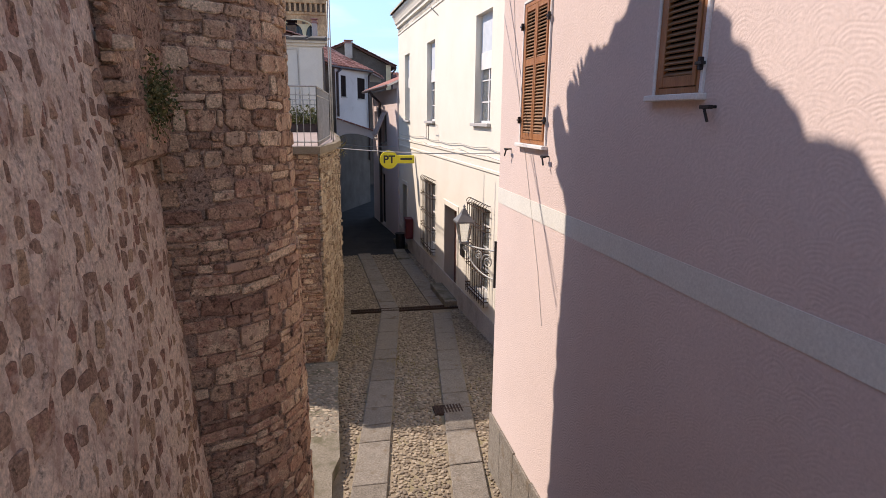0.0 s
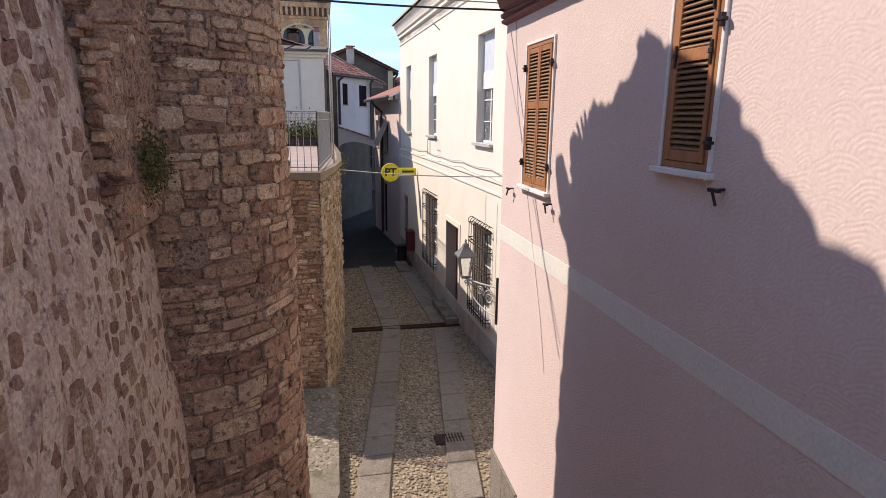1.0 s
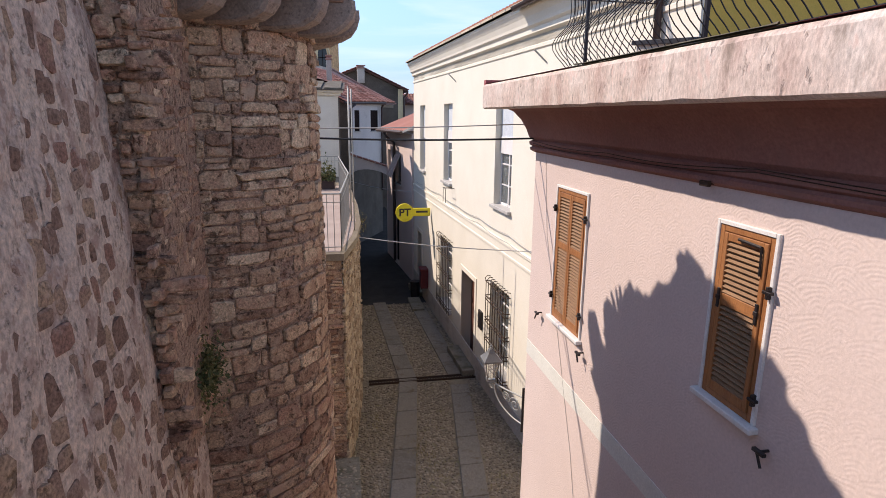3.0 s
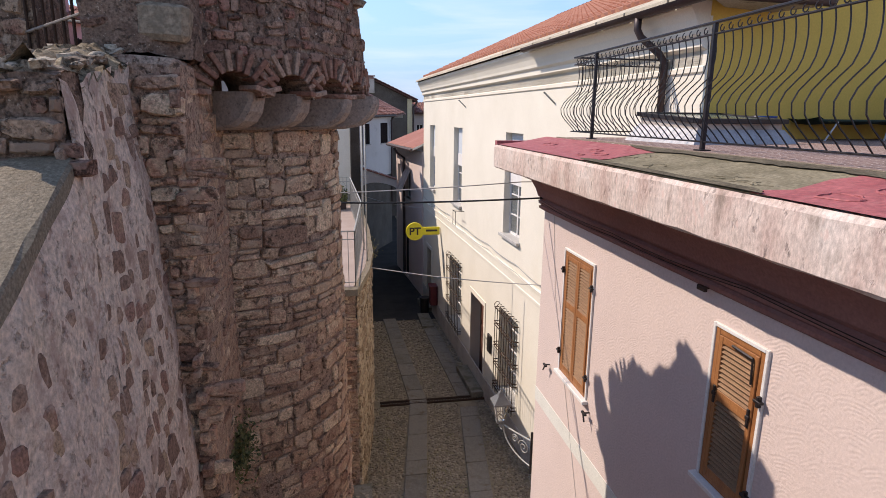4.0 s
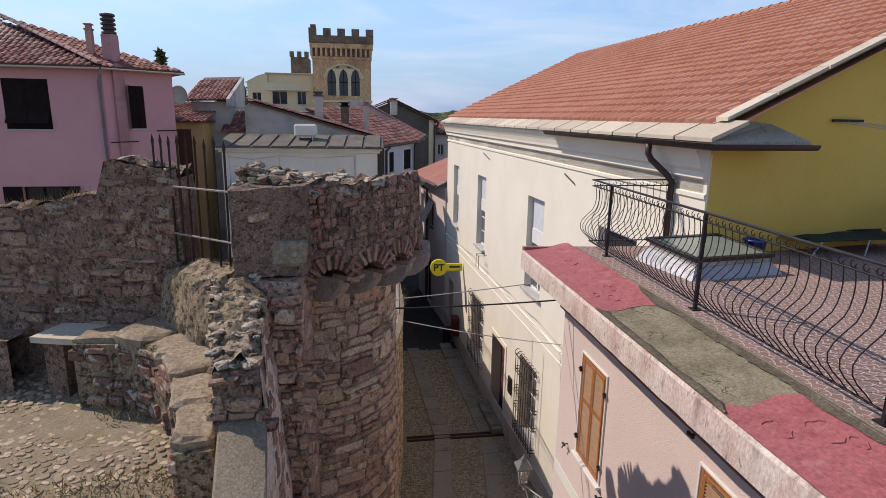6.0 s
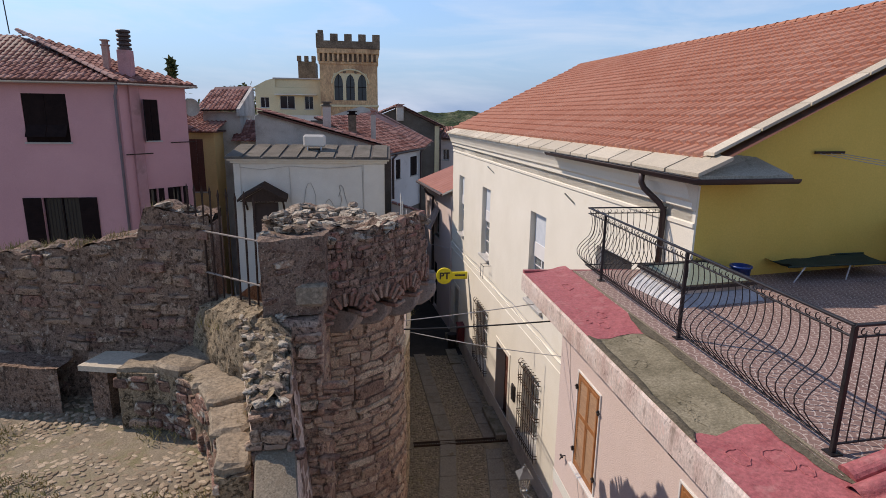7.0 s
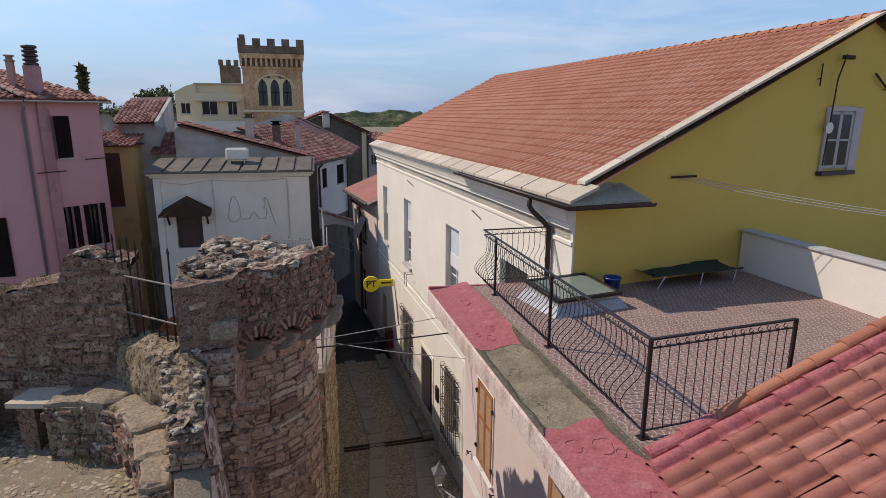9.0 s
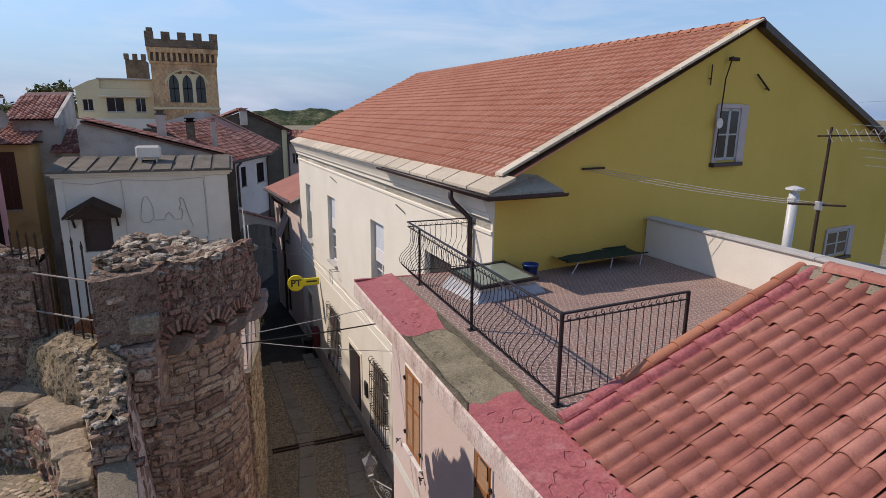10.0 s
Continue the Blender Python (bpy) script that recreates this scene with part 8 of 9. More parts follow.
bed = Shape().grid([0, 0.25, 0.5, 0.75, 1], [-6 + 0.5 * i for i in range(62)], lambda u, y: ((lane_left(y) - 0.6) * (1 - u) + (lane_right(y) + 0.3) * u, y, street_z(y) - 0.015))
part("bedding", bed, m_bed, street, "sandy mossy bedding")
rng = random.Random(17)
for k in (0, 1):
    y = 4.0
    while y < 23.8:
        n = rng.uniform(0.55, 1.25)
        x0, x1 = lane_mid(k, y), lane_mid(k, y + n)
        w = 0.265
        if not (16.85 < y + n / 2 < 17.2):
            z0, z1 = street_z(y) + rng.uniform(-0.004, 0.006), street_z(y + n) + rng.uniform(-0.004, 0.006)
            v = []
            for dz, i in ((-0.06, 0), (0.022, 0), (0.03, 0.012)):
                v += [(x0 - w + i, y + i, z0 + dz), (x0 + w - i, y + i + 0.01, z0 + dz), (x1 + w - i, y + n - 0.012 - i, z1 + dz), (x1 - w + i, y + n - 0.012 - i, z1 + dz)]
            part("paving_slab", Shape().add(v, [(0, 1, 5, 4), (1, 2, 6, 5), (2, 3, 7, 6), (3, 0, 4, 7), (4, 5, 9, 8), (5, 6, 10, 9), (6, 7, 11, 10), (7, 4, 8, 11), (8, 9, 10, 11)]), m_flag, street)
        y += n


def cobbled(x, y):
    if not (lane_left(y) - 0.05 < x < lane_right(y) - 0.03) or 16.87 < y < 17.2 or (2.45 < x < 3.08 and 10.35 < y < 10.75):
        return False
    return all(abs(x - lane_mid(k, y)) > 0.3 for k in (0, 1))


tagged(part("cobble", cobbles(0.4, 5.0, 5.0, 19.0, 0.078, lambda x, y: street_z(y) - 0.012, cobbled, 7, 0.8), m_cobble, street), kind="stuff")
tagged(part("cobble", cobbles(0.4, 5.0, 19.0, 24.5, 0.1, lambda x, y: street_z(y) - 0.012, cobbled, 8, 0.8), m_cobble, street), kind="stuff")
# Strip darkened in colour for the shade between the far houses.
part("asphalt", Shape().grid([0, 0.5, 1], [24.4 + 0.8 * i for i in range(40)], lambda u, y: (0.2 + 4.6 * u, y, street_z(y) + 0.004)), m_lane_shade, street, "lane surface beyond the cobbles, deep shade in its dark colour")
drain = Shape().box(1.2, 4.5, 16.92, 16.96, 0.24, 0.345, 0.004).box(1.2, 4.5, 17.12, 17.16, 0.24, 0.345, 0.004).box(1.2, 4.5, 16.96, 17.12, 0.2, 0.23)
dr = whole("street_drain", drain, m_rust, "long dark iron drain channel across the lane", "drain")
for k in range(40):
    part("drain_bar", Shape().box(1.22 + 0.082 * k, 1.25 + 0.082 * k, 16.96, 17.12, 0.3, 0.33), m_rust, dr)
cover = thing("drain_cover", (2.77, 10.55, 0.48), "rusty ribbed iron drain cover set in the cobbles", "drain cover")
part("cover_plate", Shape().box(2.47, 3.06, 10.38, 10.72, street_z(10.5) - 0.03, street_z(10.5) + 0.02, 0.004), m_rust, cover)
for k in range(9):
    part("rib", Shape().box(2.5 + 0.06 * k, 2.53 + 0.06 * k, 10.4, 10.7, street_z(10.5) + 0.021, street_z(10.5) + 0.032), m_rust, cover)
pav = Shape().prism([(-1.5, 4), (0.42, 4), (0.55, 8.6), (0.68, 9.0), (0.7, 10.9), (0.72, 12.68), (-4, 12.68), (-4, 9), (-1.5, 8.5)], 0.2, 0.72)
whole("pavement", pav.rough(0.02, 2), m_flag_pale, "raised pale cement pavement beside the turret", "pavement", kind="structure")
whole("pavement_patch", cobbles(-1.0, 0.66, 9.7, 12.6, 0.1, lambda x, y: 0.705, lambda x, y: True, 12), m_cobble, "mossy cobble patch at the wall's foot", "cobbles", kind="stuff")

# ---- rubble terrace house across the gap ----
ter = thing("terrace_house", (-2, 15, 0.3), "rubble stone house with a railed corner terrace", "house")
part("front_wall", Shape().box(-3, 0.47, 12.72, 13.2, 0.2, 5.22), m_mortar, ter, "rubble front wall in old mortar")
lay(ter, courses(0, 3.2, 0.75, 5.2, (0.14, 0.4), (0.07, 0.16), rng), lambda u, v: face((-2.93 + u, 12.73, v), -90), 0.04, rng, lambda u, v: u > 1.6, m_stone, m_stone_rest)
sidep = [(0.5, 12.71), (0.78, 14.3), (0.95, 16.0), (1.0, 19.0), (0.9, 24.0), (0.72, 27.4)]
# Side render and its stones carry the cream facade's bounced light as colour.
for (a, b), (c, d) in zip(sidep, sidep[1:]):
    n = 14
    sw = Shape()
    sw.grid([i / n for i in range(n + 1)], [i / n for i in range(n + 1)], lambda u, v: (a + (c - a) * u + 0.03 * noise.noise(Vector((u * 4, v * 12, a))), b + (d - b) * u, 0.2 + v * 5.02))
    part("side_wall", sw, m_bounce_render, ter, "dry rough render, yellowed by bounced light in its colour")
lay(ter, courses(0.05, 3.3, 0.6, 5.15, (0.16, 0.45), (0.08, 0.18), rng), lambda u, v: face((0.5 + 0.176 * u if u < 1.6 else 0.78 + 0.1 * (u - 1.6), 12.73 + 0.985 * u, v), -10 if u < 1.6 else -6), 0.03, rng, lambda u, v: False, m_bounce_stone, m_bounce_stone, rest_name="side_stone", tilt=7)
deckp = [(-3, 12.6), (0.52, 12.6), (0.84, 14.2), (1.02, 16.0), (1.07, 19.0), (0.97, 24.2), (0.8, 27.35), (-3, 27.35)]
part("terrace_deck", Shape().prism(deckp, 5.2, 5.34), m_coping, ter, "pale cement terrace edge")
part("terrace_floor", Shape().prism([(-2.95, 12.8), (0.44, 12.8), (0.74, 14.4), (0.9, 16.2), (0.94, 19), (0.86, 24), (-2.95, 24)], 5.34, 5.345), m_floor_pink, ter, "pale pink terrace floor")


def fence_run(name, pts, z0, h, gap, label):
    r = thing(name, (*pts[0], z0), label, "railing")
    for p, q in zip(pts, pts[1:]):
        p, q = Vector(p), Vector(q)
        part("top_rail", Shape().tube([(p.x, p.y, z0 + h), (q.x, q.y, z0 + h)], 0.018, 6), m_rail, r)
        part("mid_rail", Shape().tube([(p.x, p.y, z0 + h - 0.17), (q.x, q.y, z0 + h - 0.17)], 0.01, 6), m_rail, r)
        part("low_rail", Shape().tube([(p.x, p.y, z0 + 0.08), (q.x, q.y, z0 + 0.08)], 0.012, 6), m_rail, r)
        n = max(1, int((q - p).length / gap))
        for k in range(n + 1):
            c = p.lerp(q, k / n)
            part("bar", Shape().box(c.x - 0.007, c.x + 0.007, c.y - 0.007, c.y + 0.007, z0, z0 + h), m_rail, r)
    return r


fence_run("terrace_balustrade", [(-3, 12.87), (0.48, 12.87), (0.76, 17.0), (0.56, 23.5), (-3, 23.5)], 5.345, 1.17, 0.13, "weathered grey metal railing round the stone terrace")
for x, y, z in ((0.8, 17.06, 8.79), (0.82, 15.0, 8.63), (0.79, 16.2, 8.7)):
    whole("awning_pole", Shape().tube([(x, y, 5.345), (x, y, z)], 0.016, 8), m_rail, "thin pale metal pole beside the terrace railing", "pole", "poles at the terrace railing", smooth=True)
rg = random.Random(23)
for k in range(4):
    px, py = -2.3 + 0.78 * k, 23.1
    pot = thing("planter", (px, py, 5.345), "long brown planter box full of green leaves on the terrace", "planter", "planters on the terrace")
    part("box", Shape().box(px - 0.36, px + 0.36, py - 0.16, py + 0.16, 5.345, 5.62, 0.015).box(px - 0.38, px + 0.38, py - 0.18, py + 0.18, 5.6, 5.66, 0.01), m_gutter, pot)
    tagged(part("foliage", leafy(rg, 900, lambda q: Vector((px + q.uniform(-0.4, 0.4), py + q.gauss(0, 0.16), 5.64 + abs(q.gauss(0, 0.27)))), 0.1, m_leaf), m_leaf, pot), kind="stuff")

# ---- plants in the walls ----
for x, y, z, sx, sy, sz, n, name, lab in ((-0.69, 5.72, 6.07, 0.07, 0.13, 0.13, 900, "wall_plant", "small green caper bush growing from the turret joint"),
                                         (0.98, 17.2, 5.1, 0.12, 0.22, 0.14, 260, "dry_shrub", "dry brown shrub hanging over the terrace edge")):
    s = leafy(rg, n, lambda q: Vector((x + abs(q.gauss(0, sx)), y + q.gauss(0, sy), z + q.gauss(0, sz))), 0.035, m_leaf)
    for k in range(14):
        s.tube([(x - 0.05, y, z), (x + rg.uniform(0, sx * 1.3), y + rg.gauss(0, sy), z + rg.gauss(0, sz))], 0.003, 4)
    whole(name, s, m_leaf if name == "wall_plant" else m_grass, lab, "plant")

# ---- things on the terrace ----
hatch = thing("roof_skylight", (4.5, 7.3, 8.59), "glazed roof hatch in a lead-flashed metal kerb", "skylight")
hm = Matrix.Translation((4.55, 7.4, 8.59)) @ Matrix.Rotation(radians(9), 4, "Z") @ Matrix.Scale(0.85, 4)


def frustum(x, y, x2, y2, z0, z1, z2, m):
    """A kerb that narrows upwards; its top slopes from z1 (front) to z2 (back)."""
    v = [(-x, -y, z0), (x, -y, z0), (x, y, z0), (-x, y, z0), (-x2, -y2, z1), (x2, -y2, z1), (x2, y2, z2), (-x2, y2, z2)]
    return Shape().add(v, [(3, 2, 1, 0), (4, 5, 6, 7), (0, 1, 5, 4), (1, 2, 6, 5), (2, 3, 7, 6), (3, 0, 4, 7)], m)


part("flashing", frustum(0.86, 0.7, 0.72, 0.58, 0.0, 0.18, 0.24, hm), m_lead, hatch, "dull lead flashing")
part("kerb", frustum(0.7, 0.56, 0.7, 0.56, 0.16, 0.27, 0.35, hm), m_greywall, hatch)
fr = Shape()
tm = hm @ Matrix.Translation((0, 0, 0.33)) @ Matrix.Rotation(math.atan2(0.08, 1.12), 4, "X")
for a, b, c, d in ((-0.75, 0.75, -0.62, -0.53), (-0.75, 0.75, 0.53, 0.62), (-0.75, -0.66, -0.53, 0.53), (0.66, 0.75, -0.53, 0.53)):
    fr.box(a, b, c, d, -0.03, 0.03, 0.006, tm)
part("frame", fr, m_iron, hatch, "dark metal sash")
part("pane", Shape().box(-0.67, 0.67, -0.54, 0.54, 0.0, 0.012, 0, tm), m_skyglass, hatch, "greenish glass pane")
bucket = thing("bucket", (5.55, 7.75, 8.59), "blue plastic bucket beside the skylight", "bucket")
bm_ = Matrix.Translation((5.5, 7.72, 8.59))
part("bucket_body", Shape().lathe([(0.12, 0), (0.15, 0.28), (0.165, 0.28), (0.165, 0.31), (0.14, 0.31), (0.11, 0.03)], 16, bm_), m_blue, bucket, smooth=True)
part("bucket_handle", Shape().tube([(0.16 * math.cos(t), 0.02, 0.29 - 0.1 * math.sin(t)) for t in [math.pi * k / 8 for k in range(9)]], 0.006, 5, m=bm_), m_zinc, bucket)
cot = thing("camp_bed", (7.4, 7.9, 8.59), "folding camp bed with dark green canvas, by the wall", "camp bed")
cm = Matrix.Translation((7.35, 8.12, 8.5)) @ Matrix.Rotation(radians(4), 4, "Z")
part("canvas", Shape().grid([-1.05 + 0.15 * i for i in range(15)], [-0.33, -0.2, 0, 0.2, 0.33], lambda a, b: tuple(cm @ Vector((a, b, 0.34 - 0.04 * (1 - (b / 0.33) ** 2) + (0.06 if a < -0.9 else 0) + 0.01 * math.sin(a * 9))))), m_green, cot, smooth=True)
for s in (-1, 1):
    part("side_pole", Shape().tube([(-1.06, 0.33 * s, 0.35), (1.06, 0.33 * s, 0.35)], 0.016, 8, m=cm), m_green, cot)
for a in (-0.75, 0.1, 0.9):
    for s in (-1, 1):
        part("leg", Shape().tube([(a, 0.33 * s, 0.34), (a - 0.13 * (1 if a < 0 else 0.1), 0.31 * s, 0.12), (a - 0.2 * (1 if a < 0 else 0.1), 0.3 * s, 0.0)], 0.012, 6, m=cm), m_flue, cot, "white tube leg")
flue = thing("flue_pipe", (10.2, 6.1, 8.3), "white enamelled flue pipe with a cowl", "flue")
fx, fy = 10.0, 5.95
part("pipe", Shape().tube([(fx, fy, 7.8), (fx, fy, 10.28)], 0.085, 14), m_flue, flue, smooth=True)
part("collar", Shape().tube([(fx, fy, 10.1), (fx, fy, 10.2)], 0.1, 14), m_flue, flue)
part("cowl", Shape().lathe([(0.06, 0.0), (0.06, 0.07), (0.16, 0.07), (0.15, 0.1), (0.03, 0.14)], 14, Matrix.Translation((fx, fy, 10.28))), m_flue, flue)
shed = whole("lower_roof", Shape().box(9.3, 16, -3, 8.2, 0.3, 7.9), m_greywall, "grey lower flat roof behind the parapet", "roof", kind="structure")
mast = thing("aerial_mast", (9.6, 5.2, 8.2), "dark mast with television aerials and a clothes-line bar", "aerial")
mx, my = 9.66, 5.22
part("mast_pole", Shape().tube([(mx, my, 7.8), (mx, my, 9.35), (mx + 0.02, my, 11.5)], [0.04, 0.035, 0.022], 10), m_rust, mast)
part("line_bar", Shape().tube([(mx - 0.3, my + 0.35, 10.18), (mx + 0.25, my - 0.3, 10.2)], 0.02, 6), m_rust, mast)
part("clamp", Shape().box(mx - 0.05, mx + 0.05, my - 0.05, my + 0.05, 10.1, 10.25, 0.01), m_zinc, mast)
part("boom", Shape().tube([(mx - 0.15, my + 0.1, 11.35), (mx + 1.5, my - 0.9, 11.4)], 0.014, 6), m_rust, mast)
for k in range(13):
    p = Vector((mx, my, 11.36)).lerp(Vector((mx + 1.5, my - 0.9, 11.4)), k / 12)
    part("element", Shape().tube([p + Vector((0.08, 0.12, 0.1)), p, p + Vector((0.08, 0.12, -0.1))], 0.005, 4).tube([p - Vector((0.08, 0.12, -0.1)), p, p - Vector((0.08, 0.12, 0.1))], 0.005, 4), m_zinc, mast)
for k in range(6):
    part("reflector_rod", Shape().tube([(mx + 0.25 + 0.05 * k, my - 0.5 + 0.1 * k, 10.9 + 0.13 * k), (mx + 0.75 + 0.05 * k, my - 0.8 + 0.1 * k, 10.85 + 0.13 * k)], 0.004, 4), m_zinc, mast)
part("grid_rod", Shape().tube([(mx + 0.3, my - 0.2, 11.9), (mx + 1.0, my - 0.6, 11.95), (mx + 0.85, my - 0.5, 11.6)], 0.004, 4), m_zinc, mast)
lines = thing("clothes_line", (7, 7.5, 10.4), "three sagging pale washing lines between bar and mast", "clothes line")
part("line_bar", Shape().box(2.15, 2.78, -0.06, -0.03, 10.58, 10.62, 0.004, gm), m_rust, lines, "dark wall bar")
for k in range(3):
    a = gm @ Vector((2.25 + 0.22 * k, -0.06, 10.58))
    b = Vector((mx - 0.3, my + 0.35, 10.18)).lerp(Vector((mx + 0.25, my - 0.3, 10.2)), k / 2)
    part("line", Shape().tube([a.lerp(b, t / 12) - Vector((0, 0, 0.06 * math.sin(math.pi * t / 12))) for t in range(13)], 0.006, 5), m_cable, lines)
rods = thing("gable_rod", (11.5, 9, 10), "thin aerial rod fixed to the yellow gable", "aerial")
part("rod", Shape().tube([(6.35, -0.1, 10.7), (6.4, -0.12, 12.5), (6.55, -0.14, 13.0)], 0.016, 6, m=gm), m_rust, rods)
part("rod_head", Shape().box(6.45, 6.75, -0.2, -0.1, 12.9, 12.98, 0.01, gm), m_rust, rods)
part("small_dish", Shape().lathe([(0.0, 0.0), (0.1, 0.01), (0.12, 0.03)], 14, gm @ Matrix.Translation((6.3, -0.14, 11.5)) @ pose(0, 0, 0, 90, 0, 0)), m_white, rods)
whole("wall_rod", Shape().tube([(7.7, -0.08, 12.65), (8.25, -0.08, 12.3)], 0.025, 6, m=gm).tube([(8.2, -0.08, 12.33), (8.2, 0.02, 12.33)], 0.015, 5, m=gm), m_rust, "short dark iron rod slanting on the gable", "wall rod")
whole("wall_rod", Shape().tube([(5.95, -0.06, 12.35), (5.95, -0.06, 12.8)], 0.015, 6, m=gm).tube([(5.95, -0.06, 12.5), (5.95, 0.02, 12.5)], 0.012, 5, m=gm), m_rust, "short dark upright rod on the gable", "wall rod")

# ---- things on the cream house ----
lamp = thing("wall_lantern", (3.0, 8.57, 3.6), "grey four-sided street lantern on a scrolled bracket at the pink corner", "lantern")
lx, ly, lz = 2.67, 9.24, 4.08
LC, LD = Vector((2.985, 8.6)), (Vector((lx, ly)) - Vector((2.985, 8.6))).normalized()
at_arm = lambda k, z: (*(LC + LD * k), z)
part("bracket_arm", Shape().tube([at_arm(0, 4.05), at_arm(0.35, 4.03), at_arm(0.71, lz - 0.05)], 0.014, 8), m_rail, lamp, "white bracket arm")
part("bracket_stay", Shape().tube([at_arm(0.01 + 0.62 * math.sin(t / 12 * math.pi / 2), 3.62 + 0.4 * (1 - math.cos(t / 12 * math.pi / 2))) for t in range(13)], 0.011, 6), m_rail, lamp, "curved white stay")
part("back_plate", Shape().tube([at_arm(-0.01, 3.5), at_arm(-0.01, 4.2)], 0.02, 6), m_iron, lamp, "black iron back plate")
for ck, cz, r0, sg in ((0.16, 3.86, 0.12, 1), (0.36, 3.92, 0.075, -1), (0.68, 3.96, 0.05, 1)):
    part("scroll", Shape().tube([at_arm(ck + sg * r0 * (1 - t / 26) * math.cos(t * 0.5), cz + r0 * (1 - t / 26) * math.sin(t * 0.5)) for t in range(23)], 0.008, 6), m_rail, lamp, "white iron scroll")


def four(w0, w1, z0, z1):
    v = [(lx + a * w * 0.54, ly + b * w * 0.54, lz + (z - lz) * 0.74) for w, z in ((w0, z0), (w1, z1)) for a, b in ((-1, -1), (1, -1), (1, 1), (-1, 1))]
    return Shape().add(v, [(3, 2, 1, 0), (4, 5, 6, 7), (0, 1, 5, 4), (1, 2, 6, 5), (2, 3, 7, 6), (3, 0, 4, 7)])


part("lantern_roof", four(0.25, 0.1, lz + 0.44, lz + 0.58), m_lampgrey, lamp, "grey sheet-metal lantern roof")
part("lantern_rim", four(0.26, 0.26, lz + 0.4, lz + 0.44), m_lampgrey, lamp)
part("lantern_cap", four(0.1, 0.06, lz + 0.58, lz + 0.66), m_lampgrey, lamp)
part("finial", Shape().lathe([(0.02, 0), (0.045, 0.03), (0.02, 0.06), (0.035, 0.09), (0.0, 0.14)], 10, Matrix.Translation((lx, ly, lz + 0.48)) @ Matrix.Scale(0.65, 4)), m_lampgrey, lamp)
for a in (-1, 1):
    for b in (-1, 1):
        part("lantern_post", Shape().tube([(lx + a * 0.06, ly + b * 0.06, lz), (lx + a * 0.108, ly + b * 0.108, lz + 0.3)], 0.009, 5), m_lampgrey, lamp)
part("lantern_base", four(0.12, 0.12, lz - 0.05, lz), m_lampgrey, lamp)
part("lantern_glass", four(0.1, 0.2, lz + 0.003, lz + 0.4), m_lampglass, lamp)

sign = thing("post_sign", (3.9, 23.7, 4.25), "yellow round post-office sign on a projecting arm", "sign")
sy = 23.75
part("sign_disc", Shape().tube([(3.1, sy - 0.06, 4.27), (3.1, sy + 0.06, 4.27)], 0.36, 28), m_pt, sign)
part("sign_arm", Shape().box(3.3, 4.12, sy - 0.05, sy + 0.05, 4.12, 4.44, 0.015), m_pt, sign)


def lettering(txt, x, y, z, size, parent):
    cu = bpy.data.curves.new("lettering", "FONT")
    cu.body, cu.size, cu.extrude, cu.align_x, cu.align_y, cu.offset = txt, size, 0.004, "CENTER", "CENTER", 0.012
    tmp = bpy.data.objects.new("tmp", cu)
    me = bpy.data.meshes.new_from_object(tmp)
    bpy.data.objects.remove(tmp)
    me.materials.clear()
    me.materials.append(m_ink)
    ob = part("lettering", me, m_ink, parent)
    ob.matrix_basis = pose(x, y, z, 90, 0, 0)
    return ob


lettering("PT", 3.1, sy - 0.065, 4.27, 0.42, sign)
part("word_bar", Shape().box(3.55, 4.02, sy - 0.056, sy - 0.05, 4.26, 4.34), m_ink, sign)
box_ = thing("post_box", (4.0, 24.6, 0.9), "red enamelled letter box on the cream wall", "letter box")
bx = lane_right(24.4) - 0.01
part("box_body", Shape().box(bx - 0.3, bx, 24.1, 24.6, 0.95, 1.75, 0.02), m_postred, box_)
part("box_roof", Shape().box(bx - 0.33, bx, 24.06, 24.64, 1.75, 1.8, 0.01), m_postred, box_)
part("slot", Shape().box(bx - 0.305, bx - 0.299, 24.2, 24.5, 1.55, 1.59), m_ink, box_)
bin_ = thing("waste_bin", (3.9, 25.3, 0.25), "dark metal waste bin beside the letter box", "waste bin")
part("bin_body", Shape().lathe([(0.2, 0), (0.22, 0.7), (0.24, 0.7), (0.24, 0.75), (0.2, 0.75)], 14, Matrix.Translation((3.72, 25.2, 0.24))), m_iron, bin_)
whole("door_step", Shape().box(3.35, 3.85, 23.3, 24.9, 0.2, 0.36, 0.015), m_flag_pale, "pale worn stone step by the post-office door", "step")
whole("meter_box", Shape().box(-0.06, -0.002, 8.45, 8.75, 2.0, 2.55, 0.01, CRM), m_iron, "black metal meter box on the cream wall", "meter box")
whole("wall_bracket", Shape().tube([(0.02, 12.0, 5.68), (-0.3, 12.0, 5.68), (-0.3, 12.0, 5.2)], 0.012, 5, m=CRM).tube([(0.02, 12.35, 5.68), (-0.3, 12.35, 5.68), (-0.3, 12.35, 5.2)], 0.012, 5, m=CRM).tube([(-0.3, 11.95, 5.68), (-0.3, 12.4, 5.68)], 0.012, 5, m=CRM), m_iron, "small black iron bracket under a window", "bracket")
for k, y in enumerate((4.7, 12.0)):
    whole("wall_rod", Shape().tube([(0.02, y, 9.1), (-0.22, y + 0.1, 9.35)], 0.018, 6, m=CRM), m_rail, "pale iron rod stub under the cornice", "wall rod")

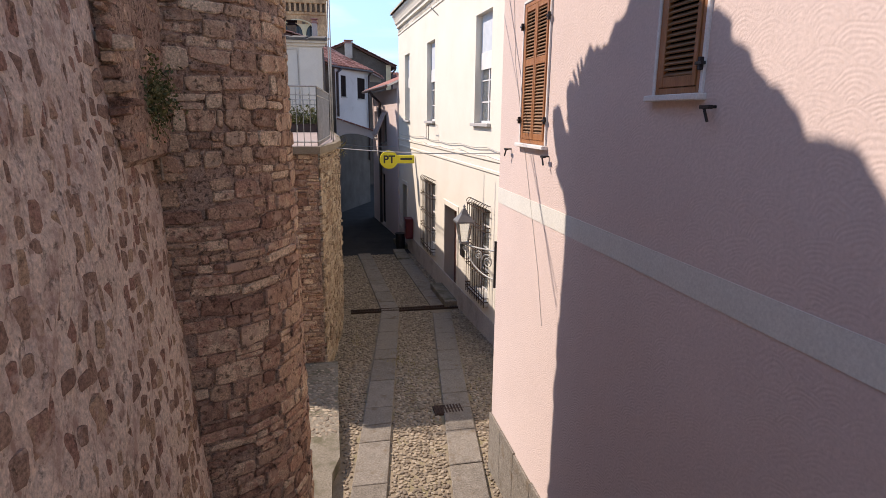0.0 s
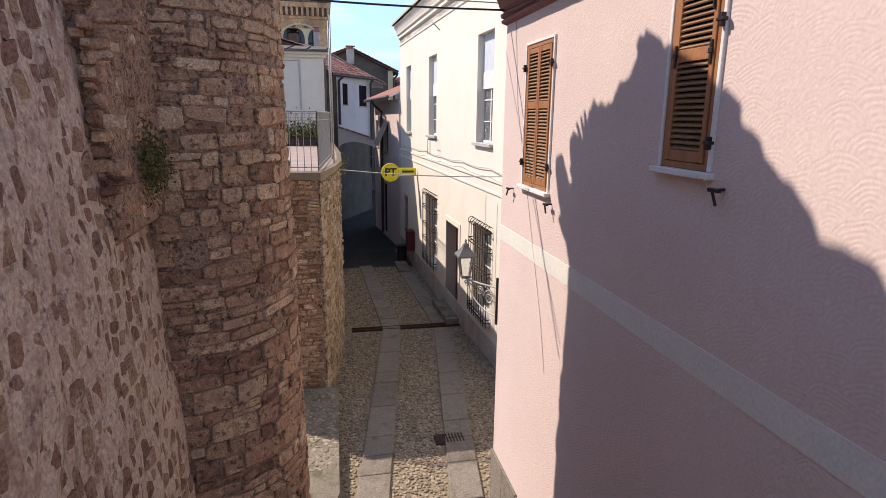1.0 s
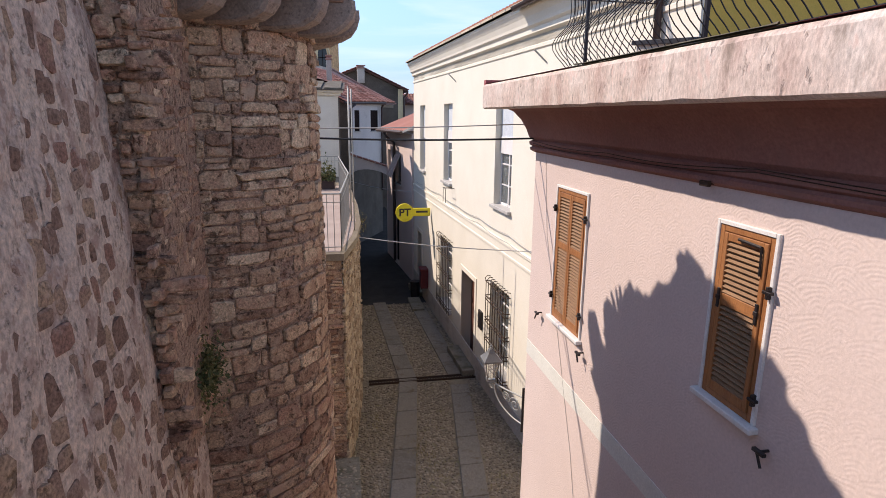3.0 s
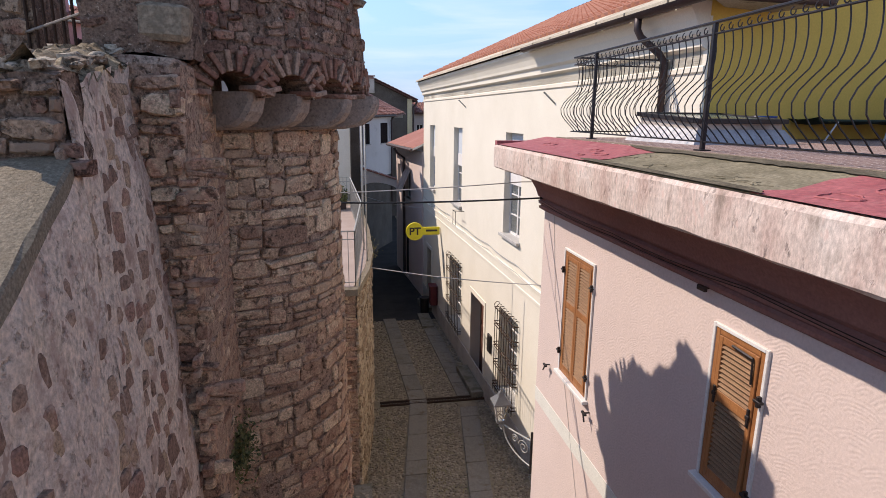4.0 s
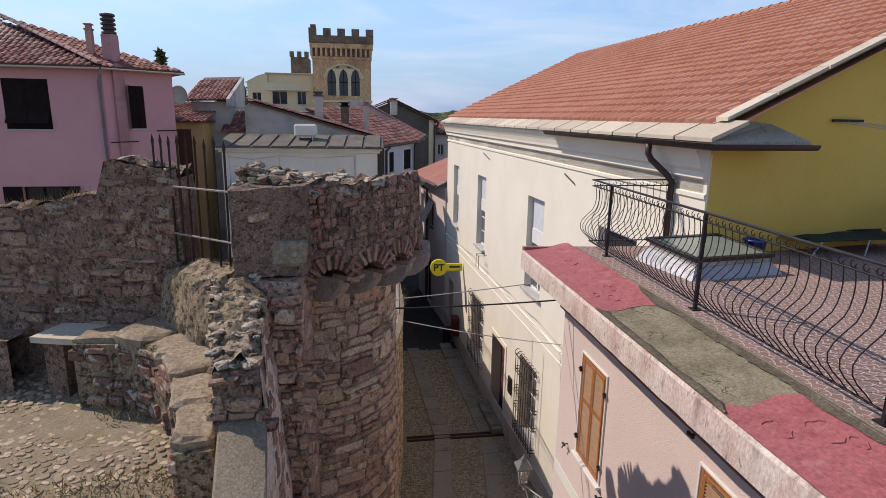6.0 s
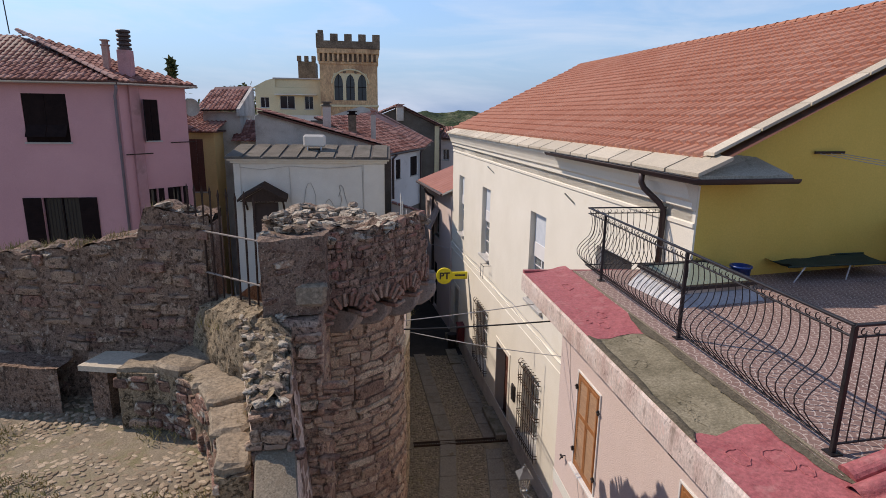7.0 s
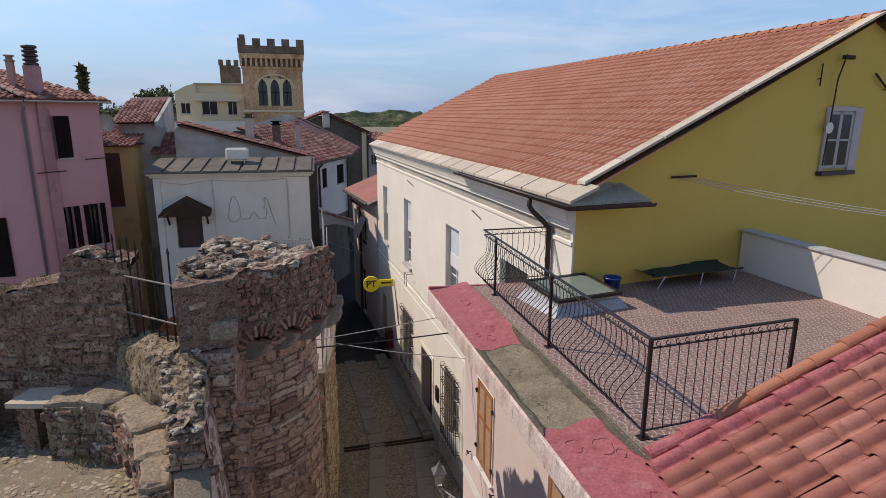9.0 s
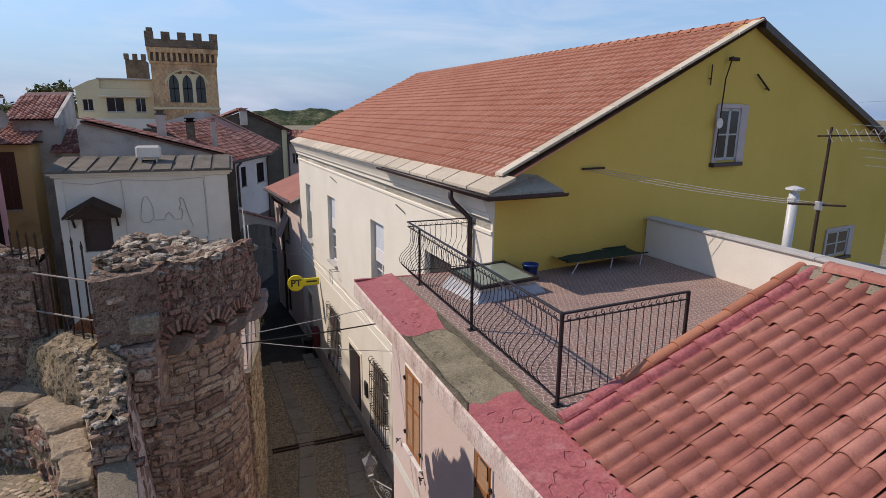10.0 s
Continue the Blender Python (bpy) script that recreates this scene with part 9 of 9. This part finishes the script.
# ---- cables ----
def cable(name, pts, r, mat, label, sag=0.0):
    s = Shape()
    out = []
    for p, q in zip(pts, pts[1:]):
        p, q = Vector(p), Vector(q)
        for t in range(10):
            out.append(p.lerp(q, t / 10) - Vector((0, 0, sag * math.sin(math.pi * t / 10))))
    out.append(Vector(pts[-1]))
    return whole(name, s.tube(out, r, 5), mat, label, "cable", "cables over the lane")


cable("cable", [(2.96, 8.55, 7.78), (-0.4, 8.36, 7.8)], 0.013, m_black, "thick black cable across the lane", 0.03)
cable("cable", [(4.79, 9.1, 8.0), (2.8, 9.0, 7.95), (-0.35, 8.33, 7.9)], 0.008, m_cable, "thin pale cable across the lane", 0.02)
cable("cable", [(0.84, 14.9, 5.2), (4.6, 12.8, 5.2)], 0.012, m_cable, "pale cable from terrace to cream house", 0.06)
cable("cable", [(1.3, 33.0, 4.5), (3.85, 27.6, 4.6)], 0.012, m_cable, "thin pale cable across the lane", 0.1)
for dz, k in ((0.0, 0), (0.3, 1)):
    cable("facade_cable", [tuple(CRM @ Vector((-0.045 - 0.01 * k, y, 5.04 + 0.6 * dz + 0.03 * math.sin(y * 0.9 + k)))) for y in (4.0, 6.5, 9.0, 11.5, 14, 17, 19.3)], 0.01, m_cable, "pale cable looped along the cream facade", 0.05)
for k in range(2):
    cable("eave_cable", [(2.93 - 0.012 * k, 8.5, 7.72 + 0.04 * k), (2.92, 6.4, 7.7 + 0.03 * k), (2.93, 4.4, 7.74 + 0.02 * k), (2.93, 1.0, 7.72 + 0.03 * k)], 0.0035, m_rust, "dark bundled cable under the pink cornice", 0.03)
cable("wall_wire", [(2.994, 8.2, 7.7), (2.994, 8.0, 6.6), (2.994, 6.9, 4.2), (2.994, 6.7, 3.6)], 0.003, m_cable, "thin grey wire down the pink wall")
whole("wall_hook", Shape().tube([(3.0, 4.86, 7.62), (2.92, 4.86, 7.62)], 0.012, 6).box(2.9, 2.93, 4.81, 4.91, 7.6, 7.64, 0.005), m_rust, "small rusty iron hook on the pink wall", "hook")

# ---- weeds in the lane ----
wd_rng = random.Random(91)
lane_weeds = Shape()
for cx, cy, n, sp in ((2.05, 13.3, 160, 0.16), (2.4, 12.4, 70, 0.2), (1.3, 14.6, 60, 0.12), (3.2, 11.3, 50, 0.2)):
    for k in range(n):
        p = Vector((cx + wd_rng.gauss(0, sp), cy + wd_rng.gauss(0, sp * 1.6), 0))
        p.z = street_z(p.y) - 0.01
        a, h = wd_rng.uniform(0, 6.28), wd_rng.uniform(0.03, 0.1)
        d = Vector((math.cos(a), math.sin(a), 0))
        lane_weeds.add([p - d * 0.008, p + d * 0.008, p + Vector((wd_rng.uniform(-0.05, 0.05), wd_rng.uniform(-0.05, 0.05), h))], [(0, 1, 2)])
whole("lane_weeds", lane_weeds, m_grass, "yellowish weeds between the lane cobbles", "weeds", kind="stuff")
